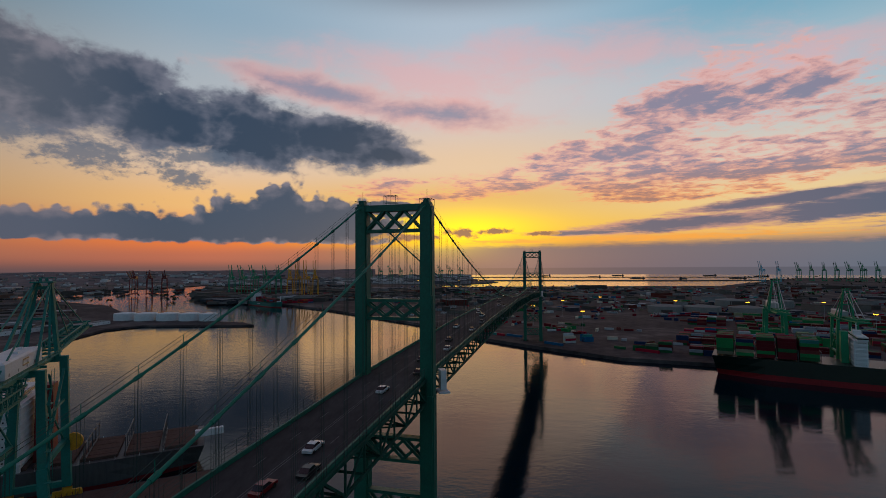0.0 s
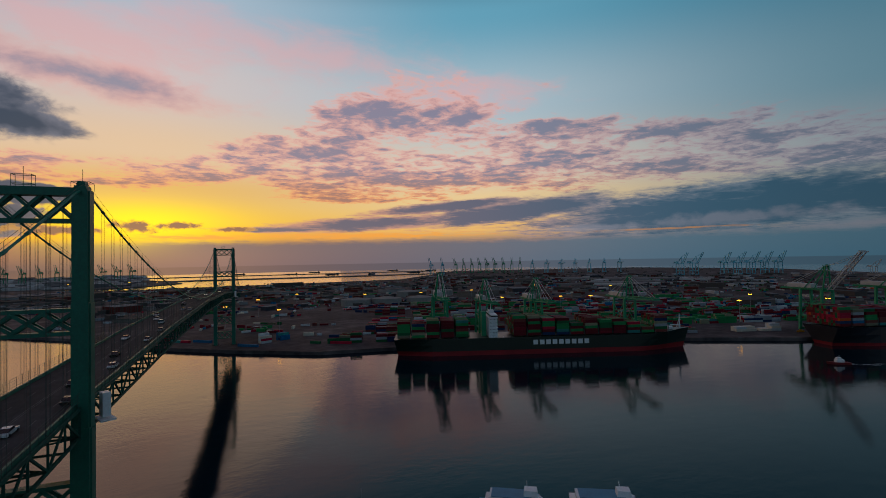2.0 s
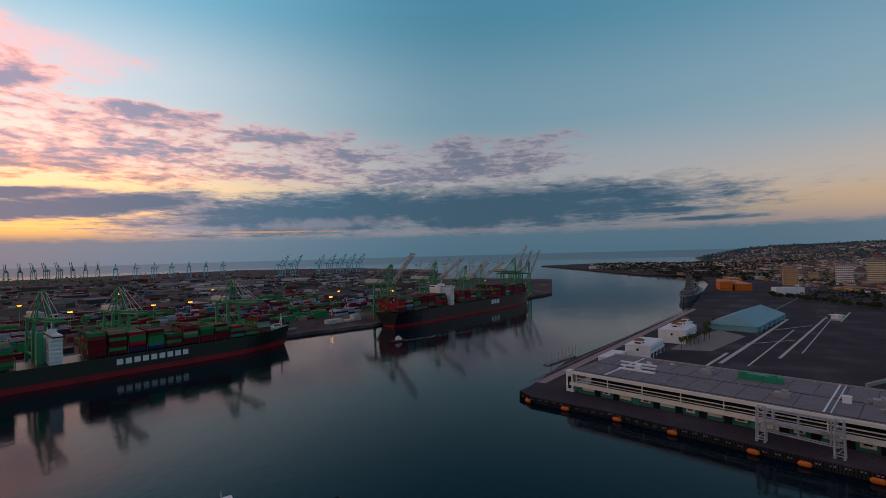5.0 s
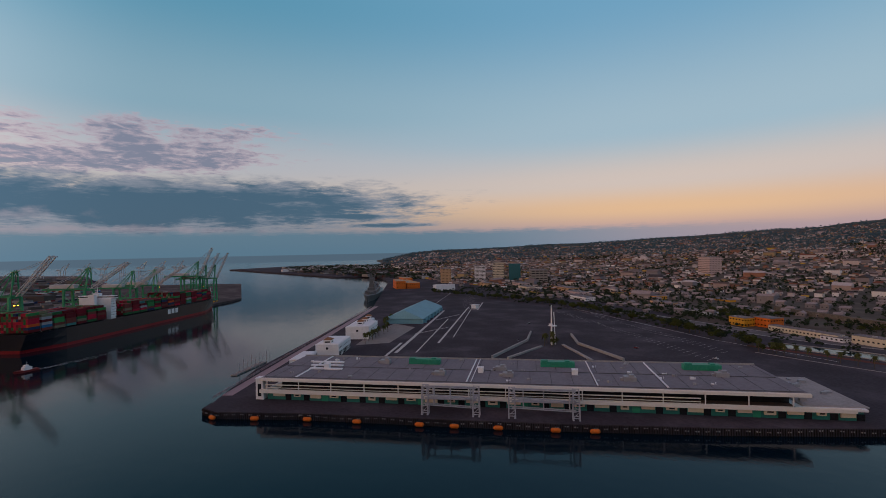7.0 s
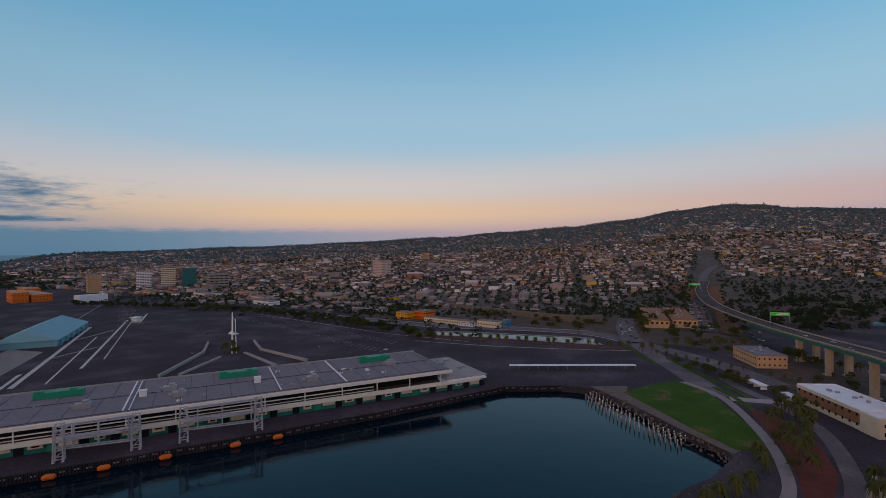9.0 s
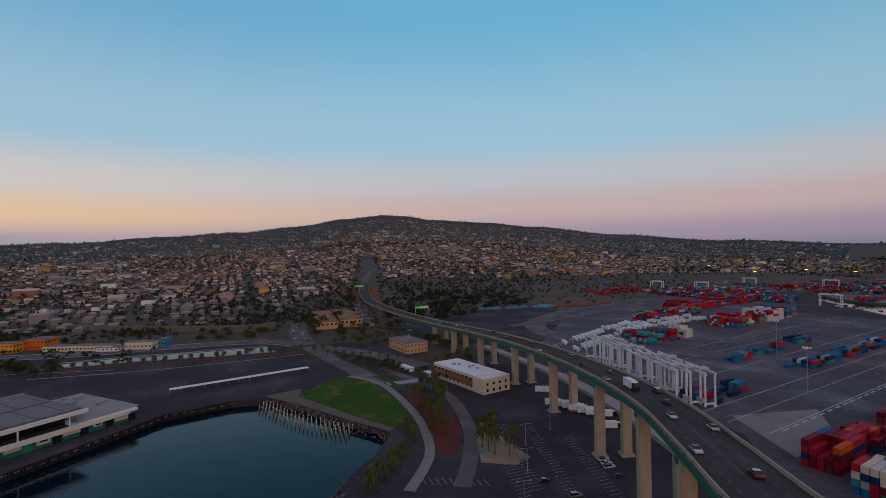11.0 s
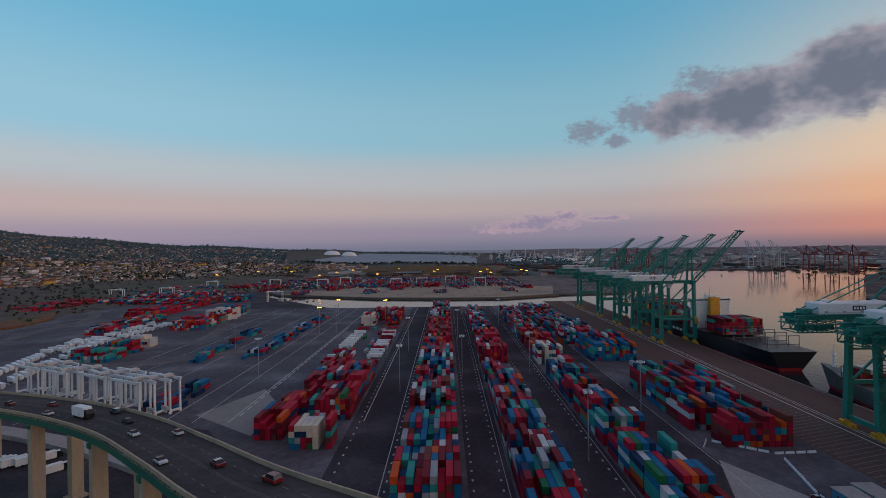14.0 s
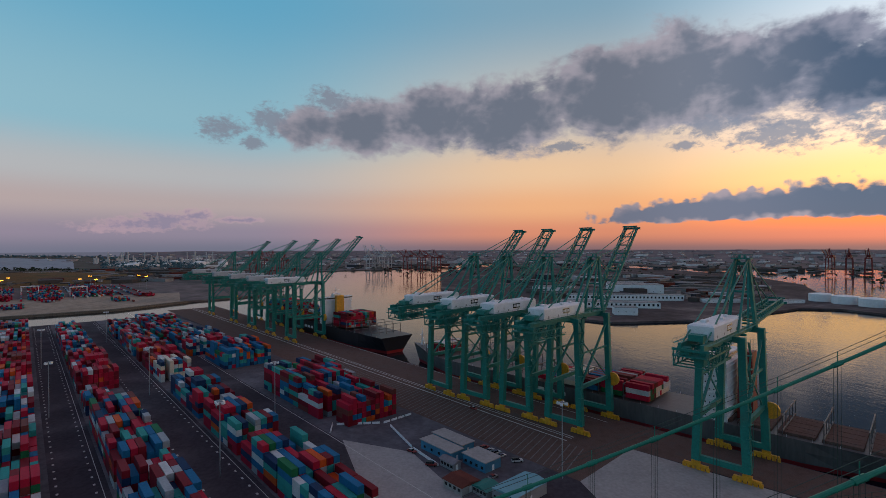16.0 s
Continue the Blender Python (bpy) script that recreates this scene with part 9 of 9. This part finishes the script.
for k in range(5200):
    zone = ri.random()
    if zone < 0.30:
        a, r0_, r1_ = ri.uniform(246, 345), 2000, 4600
    elif zone < 0.52:
        a, r0_, r1_ = ri.uniform(228, 268), 1550, 2300
    elif zone < 0.60:
        a, r0_, r1_ = ri.uniform(-62, -38), 900, 1600
    elif zone < 0.75:
        a, r0_, r1_ = ri.uniform(-2, 78), 950, 2600
    else:
        a, r0_, r1_ = ri.uniform(-26, -3), 1300, 2300
    r = ri.uniform(r0_, r1_)
    if -10 < a < 31 and r > 1900:
        continue
    p = polar(a, r)
    if 228 < a < 268 and r < 2300 and not (p.x < -800 or (p.y < -700 and p.x > -700)):
        continue
    big = ri.random() < 0.12
    # sheds past 2500 m take the haze-lightened palette
    (shed if r < 2500 else shed_pale_haze)(p.x, p.y, ri.uniform(40, 110) if big else ri.uniform(12, 34), ri.uniform(24, 50) if big else ri.uniform(9, 20), ri.uniform(6, 14) if big else ri.uniform(4, 8), ri.choice((0, 22, 60, 112)), 3.0 if r < 3300 else 3 + (r - 3300) * 0.036)
for x, y, sx, sy, h_ in ((1666, 1078, 250, 55, 9), (1560, 1150, 120, 40, 8), (1740, 900, 110, 45, 8), (1303, 930, 120, 22, 6), (1420, 860, 90, 20, 6), (1380, 1010, 140, 26, 7), (1500, 960, 110, 30, 7),
                         (1960, 980, 240, 14, 4), (2080, 900, 160, 12, 4), (1800, 760, 170, 9, 3.5), (1850, 700, 120, 8, 3.5), (1620, 640, 120, 8, 4), (1560, 1330, 160, 30, 8), (1230, 1060, 90, 24, 6)):
    shed_pale_haze(x, y, sx, sy, h_, -64, 3.5)  # long pale roofs behind the island's stacks
solid("industrial_sheds", sheds_w, "shed_walls", "low industrial sheds spread over the port land", "sheds", kind="stuff")
solid("distant_sheds", far_sheds, "shed_pale_haze", "pale sheds over the far plain, lightened further for haze", "sheds", kind="stuff")
solid("industrial_shed_roofs", sheds_r, "shed_roofs", "flat roofs of the port sheds", "roofs", kind="stuff")
for k in range(170):  # clutter of sheds on the peninsula
    t_, o_ = ri.random(), ri.uniform(0.05, 1.0)
    x, y = lerp(-480, -1000, o_) + ri.uniform(-40, 40), lerp(400, 745, t_) + o_ * lerp(-40, 380, t_)
    shed(x, y, ri.uniform(8, 30), ri.uniform(6, 14), ri.uniform(3, 8), ri.choice((60, 64, 80, 150)), 2.5)
# white sheds on the near peninsula
for x, y, sx, sy, h_, tn, wn in ((-760, 640, 96, 50, 20, 60, (1.0, 0.8, 12)), (-690, 560, 190, 22, 9, 64, (2.6, 3.2, 6)), (-620, 470, 150, 30, 8, 60, (2.8, 3.4, 6.5)), (-850, 520, 80, 40, 12, 50, (1.2, 1, 9)), (-540, 440, 30, 20, 10, 60, (1, 1, 8)), (-600, 690, 80, 20, 6, 75, (1, 1, 8)), (-560, 760, 70, 16, 5, 80, (1, 1, 8)), (-900, 760, 110, 44, 11, 70, (1, 1, 8))):
    block("dock_warehouse", "long white dock warehouse on the peninsula", x, y, sx, sy, h_, tn, "white_paint", "pale_concrete", 1, "warehouse", 2.5, "white warehouses on the peninsula", win=wn)

# ---- the yard's own sheds, frames and markings ----
for u, v, su, sv, h_, wall_, roof_ in ((158.5, 137, 20, 7, 4.6, "crane_blue", "pale_concrete"), (161, 146, 20, 7, 4.6, "crane_blue", "pale_concrete"), (139, 142, 13, 9, 4.6, "crane_blue", "pale_concrete"), (112, 134, 10, 18, 5.0, "steel_grey", "tent_blue"), (131, 123, 10, 9, 3.6, "pale_concrete", "red_paving"), (122, 127, 7, 7, 3.4, "steel_grey", "teal_panel"), (146, 131, 8, 4, 3.6, "steel_grey", "roof_grey")):
    p = yard(u, v)
    b_ = thing("site_office", "low site office with a pale flat roof" if wall_ == "crane_blue" else "small site hut with a shallow coloured roof", "site office", "site offices in the yard", at=pose(p.x, p.y, 4, 0, 0, 22.64))
    part("wall", Shape().box(0, 0, 0, su, sv, h_ - 0.6), wall_, b_)
    part("roof", Shape().box(0, 0, h_ - 0.6, su + 0.8, sv + 0.8, 0.35) if wall_ == "crane_blue" else Shape().gable(0, 0, h_ - 0.6, max(su, sv) + 1, min(su, sv) + 1, 0.9, 0 if su > sv else 90), roof_, b_)
    for k in range(4):
        part("window", Shape().box(-su * 0.36 + k * su * 0.24, -sv / 2, 1.1, 1.3, 0.12, 1.1).box(-su * 0.36 + k * su * 0.24, sv / 2, 1.1, 1.3, 0.12, 1.1), "dark_glass", b_)
    part("door", Shape().box(su / 2, 0, 0.1, 0.12, 1.2, 2.2), "white_paint", b_)
slab2 = [yard(200, 112), yard(168, 128), yard(120, 117), yard(112, 94), yard(150, 93)]
solid("yard_apron", Shape().prism([(q.x, q.y) for q in slab2], 3.9, 4.05), "pale_concrete", "pale concrete apron beside the site offices", "slab", kind="structure")
bar_m = Shape().hull([(-1.9, -0.35, 0), (1.9, -0.35, 0), (1.9, 0.35, 0), (-1.9, 0.35, 0)], [(-1.9, -0.12, 0.95), (1.9, -0.12, 0.95), (1.9, 0.12, 0.95), (-1.9, 0.12, 0.95)]).mesh("road_barrier", "white_paint")
for (u0, v0), (u1, v1), n_ in (((219, 119), (206, 137), 5), ((205, 138), (206, 157), 4), ((200, 139), (172, 131), 7), ((170, 130.5), (150, 128), 5), ((212, 112), (221, 118), 3)):
    for k in range(n_):
        p, q = yard(u0, v0), yard(u1, v1)
        d = q - p
        p = p.lerp(q, (k + 0.5) / n_)
        ob = new("road_barrier", bar_m)
        ob.matrix_world = pose(p.x, p.y, 4.02, 0, 0, math.degrees(math.atan2(d.y, d.x)))
        tagged(ob, "white concrete road barrier beside the container stack", "barrier", "white barriers in the yard")
for u, v, tn, kd in ((168, 128, 30, "car"), (149, 154, 112, "suv"), (145.5, 154, 112, "car"), (142, 154, 112, "suv"), (138.5, 153.5, 112, "car"), (131, 155, 80, "suv"), (152, 126, 60, "suv"), (190, 188, 22, "car"), (128, 137, 112, "car")):
    p = yard(u, v)
    vehicle(kd, p.x, p.y, 4.06, tn, "parked work car beside the site offices", group="cars by the site offices")
p = yard(103, 166)
pf = [yard(104, 160), yard(106, 202.5), yard(20, 209), yard(10, 150), yard(70, 140)]
solid("concrete_slab", Shape().prism([(q.x, q.y) for q in pf], 3.9, 4.06), "pale_concrete", "pale bare concrete slab beside the quay", "slab", kind="structure")
qa = [yard(790, 158), yard(790, 225.5), yard(226, 225.5), yard(-20, 241.5), yard(-20, 214), yard(106, 203), yard(104, 160)]
solid("quay_deck", Shape().prism([(q.x, q.y) for q in qa], 3.9, 4.035), "rust_deck", "brown-black stained quay deck under the cranes", "quay", kind="structure")
ym = Shape()


def ystripe(u0, v0, u1, v1, w_, z=4.06):
    p, q = yard(u0, v0, z), yard(u1, v1, z)
    d = (q - p).normalized()
    nn = Vector((d.y, -d.x, 0)) * w_ / 2
    ym.quad(p - nn, q - nn, q + nn, p + nn)


for v, w_ in ((193, 0.5), (195, 0.5), (189, 0.8), (224.5, 0.4), (-26, 0.4), (-44, 0.5), (22, 0.25), (66, 0.25), (110, 0.3), (-115, 0.6), (-134, 0.4), (-150, 0.5), (-190, 0.5), (-228, 0.4), (-250, 0.5)):
    ystripe(130 if v > -40 else 250, v, 730 if v < 100 else 790, v, w_)
for v in (-24, -46, 9, 20, 50, 64):
    for k in range(70):
        ystripe(160 + k * 8, v, 161.6 + k * 8, v, 0.8)
for k in range(30):
    ystripe(260 + k * 10, -113, 266 + k * 10, -113, 1.0)
fm = Shape()
for k in range(70):
    p, q = yard(112 + k * 3.4, 161, 4.06), yard(120 + k * 3.4, 187, 4.06)
    nn = Vector((0.25, 0.1, 0))
    fm.quad(p - nn, q - nn, q + nn, p + nn)
solid("quay_hatching", fm, "faded_paint", "faded diagonal hatching behind the crane rail", "markings", kind="structure")
solid("yard_markings", ym, "line_paint", "worn white lane lines and dashes in the yard", "markings", kind="structure")
yd = [yard(120, 188), yard(735, 150), yard(735, -300), yard(880, -360), yard(1030, -470), yard(1030, -700), yard(700, -700), yard(420, -420), yard(300, -330), yard(240, -120), yard(215, -100), yard(150, -90), yard(118, 100)]
solid("yard_paving", Shape().prism([(q.x, q.y) for q in yd][::-1], 3.85, 4.02), "yard_asphalt", "grey worn asphalt of the container yard", "paving", kind="structure")
for k, (v0, v1) in enumerate(((-50, -22), (7, 24), (48, 68), (92, 111))):
    lane = [yard(128 + 6 * k, v0), yard(735, v0), yard(735, v1), yard(128 + 6 * k, v1)]
    solid("yard_lane", Shape().prism([(q.x, q.y) for q in lane][::-1], 3.9, 4.035), "asphalt", "dark asphalt lane between container rows", "paving", kind="structure")
pale = [yard(262, -138), yard(310, -118), yard(268, -92), yard(232, -96)]
solid("yard_slab", Shape().prism([(q.x, q.y) for q in pale], 3.9, 4.04), "concrete", "pale concrete slab at the yard's edge", "slab", kind="structure")

# white portal frames parked in lines
GANTRY = []
for y in (-13, 13):
    for x in (-3.0, 3.0):
        GANTRY.append(("leg", Shape().beam((x, y, 0.8), (x, y, 18.5), 0.9, 0.9).box(x, y, 0, 1.6, 0.7, 1.3).mesh("leg", "white_paint")))
    GANTRY.append(("sill_beam", Shape().beam((-3.4, y, 1.6), (3.4, y, 1.6), 0.9, 1.1).mesh("sill_beam", "white_paint")))
for x in (-3.0, 3.0):
    GANTRY.append(("girder", Shape().beam((x, -14, 18.5), (x, 14, 18.5), 0.9, 1.4).mesh("girder", "white_paint")))
trol = Shape().box(0, 6, 19.3, 6, 4, 1.4).box(0, 6, 16.0, 2.0, 2.0, 2.0).mesh("trolley", "crane_pale")
gx_ = Shape().box(3.2, 9, 1.9, 1.2, 5, 2.2).mesh("power_pack", "crane_pale")


def yard_gantry(x, y, z, turn):
    g = thing("gantry_frame", "white rubber-tyred yard gantry standing in the terminal", "gantry crane", "white yard gantries", at=pose(x, y, z, 0, 0, turn))
    for nm, me in (*GANTRY, ("trolley", trol), ("power_pack", gx_)):
        ob = new(nm, me)
        ob.parent = g


for k in range(12):
    row, col = divmod(k, 3)
    yard_gantry(-178 - 5.4 * col - 1.5 * row + (4 if row > 1 else 0), -266 + 4.8 * col - 31 * row, 4, -3)
for u, v in ((840, -300), (1150, -560), (1180, -420), (1165, -300), (1240, -260), (1150, -120), (1170, -60), (1230, 10), (1150, 80), (960, -560), (930, -640)):
    p = yard(u, v)
    yard_gantry(p.x, p.y, 3.2, 22.64)

# chassis trailers parked in ranks
ch = Shape().box(0, 0, 1.0, 12.2, 0.9, 0.35).box(-4.5, 0, 0, 1.0, 2.4, 1.0).box(-3.2, 0, 0, 1.0, 2.4, 1.0).box(4, 0, 0, 0.3, 1.6, 1.0)
chm = [ch.mesh("chassis_trailer", "steel_grey")]
ch2 = Shape().box(0, 0, 1.1, 12.2, 2.44, 2.6).box(-4.5, 0, 0, 2.4, 2.4, 1.1).box(4, 0, 0, 0.4, 1.8, 1.1)
chm += [ch2.mesh("chassis_trailer", "white_paint"), ch2.mesh("chassis_trailer", "container_red")]
rc = random.Random(17)
for k in range(120):
    if k < 34:
        u, v, tn, m_ = 362 + (k % 17) * 10.5, -92 + (k // 17) * 32, 22.64 + 90, rc.choice((1, 1, 2, 0))
    elif k < 84:
        u, v, tn, m_ = 320 + (k % 25) * 7, -300 - (k % 25) * 2 - ((k - 34) // 25) * 24, 22.64 + 60, rc.choice((1, 1, 0))
    else:
        u, v, tn, m_ = 430 + (k % 18) * 9, -340 - ((k - 84) // 18) * 20, 22.64 + 80, rc.choice((1, 1, 1, 0))
    p = yard(u, v)
    ob = new("chassis_trailer", chm[m_])
    ob.matrix_world = pose(p.x, p.y, 4.04, 0, 0, tn + rc.uniform(-2, 2))
    tagged(ob, ("bare grey chassis trailer parked in a rank", "white box trailer parked in a rank", "red box trailer parked in a rank")[m_], "trailer", "trailers in the yard")
# parapet fence between viaduct and yard
ln_ = spline([(-118, -110, 4), (-126, -160, 4), (-132, -230, 4), (-130, -300, 4), (-118, -370, 4), (-100, -440, 4)], 6)
solid("boundary_wall", strip(Shape(), ln_, -0.4, 0.4, 0, 2.2), "pale_concrete", "pale boundary wall between yard and road", "wall", kind="structure")
solid("service_road", strip(Shape(), ln_, 2, 12, -0.1, 0.06), "pale_concrete", "pale service road beside the viaduct", "road", kind="structure")

# everything stacked past the nearest rows
for key, shape in STUFF.items():
    if shape.v:
        solid("container_stacks", shape, "containers_" + key, "stacked corrugated shipping containers in long yard rows" if key != "ship" else "maroon and green containers stacked on ships and terminals", "containers", kind="stuff")
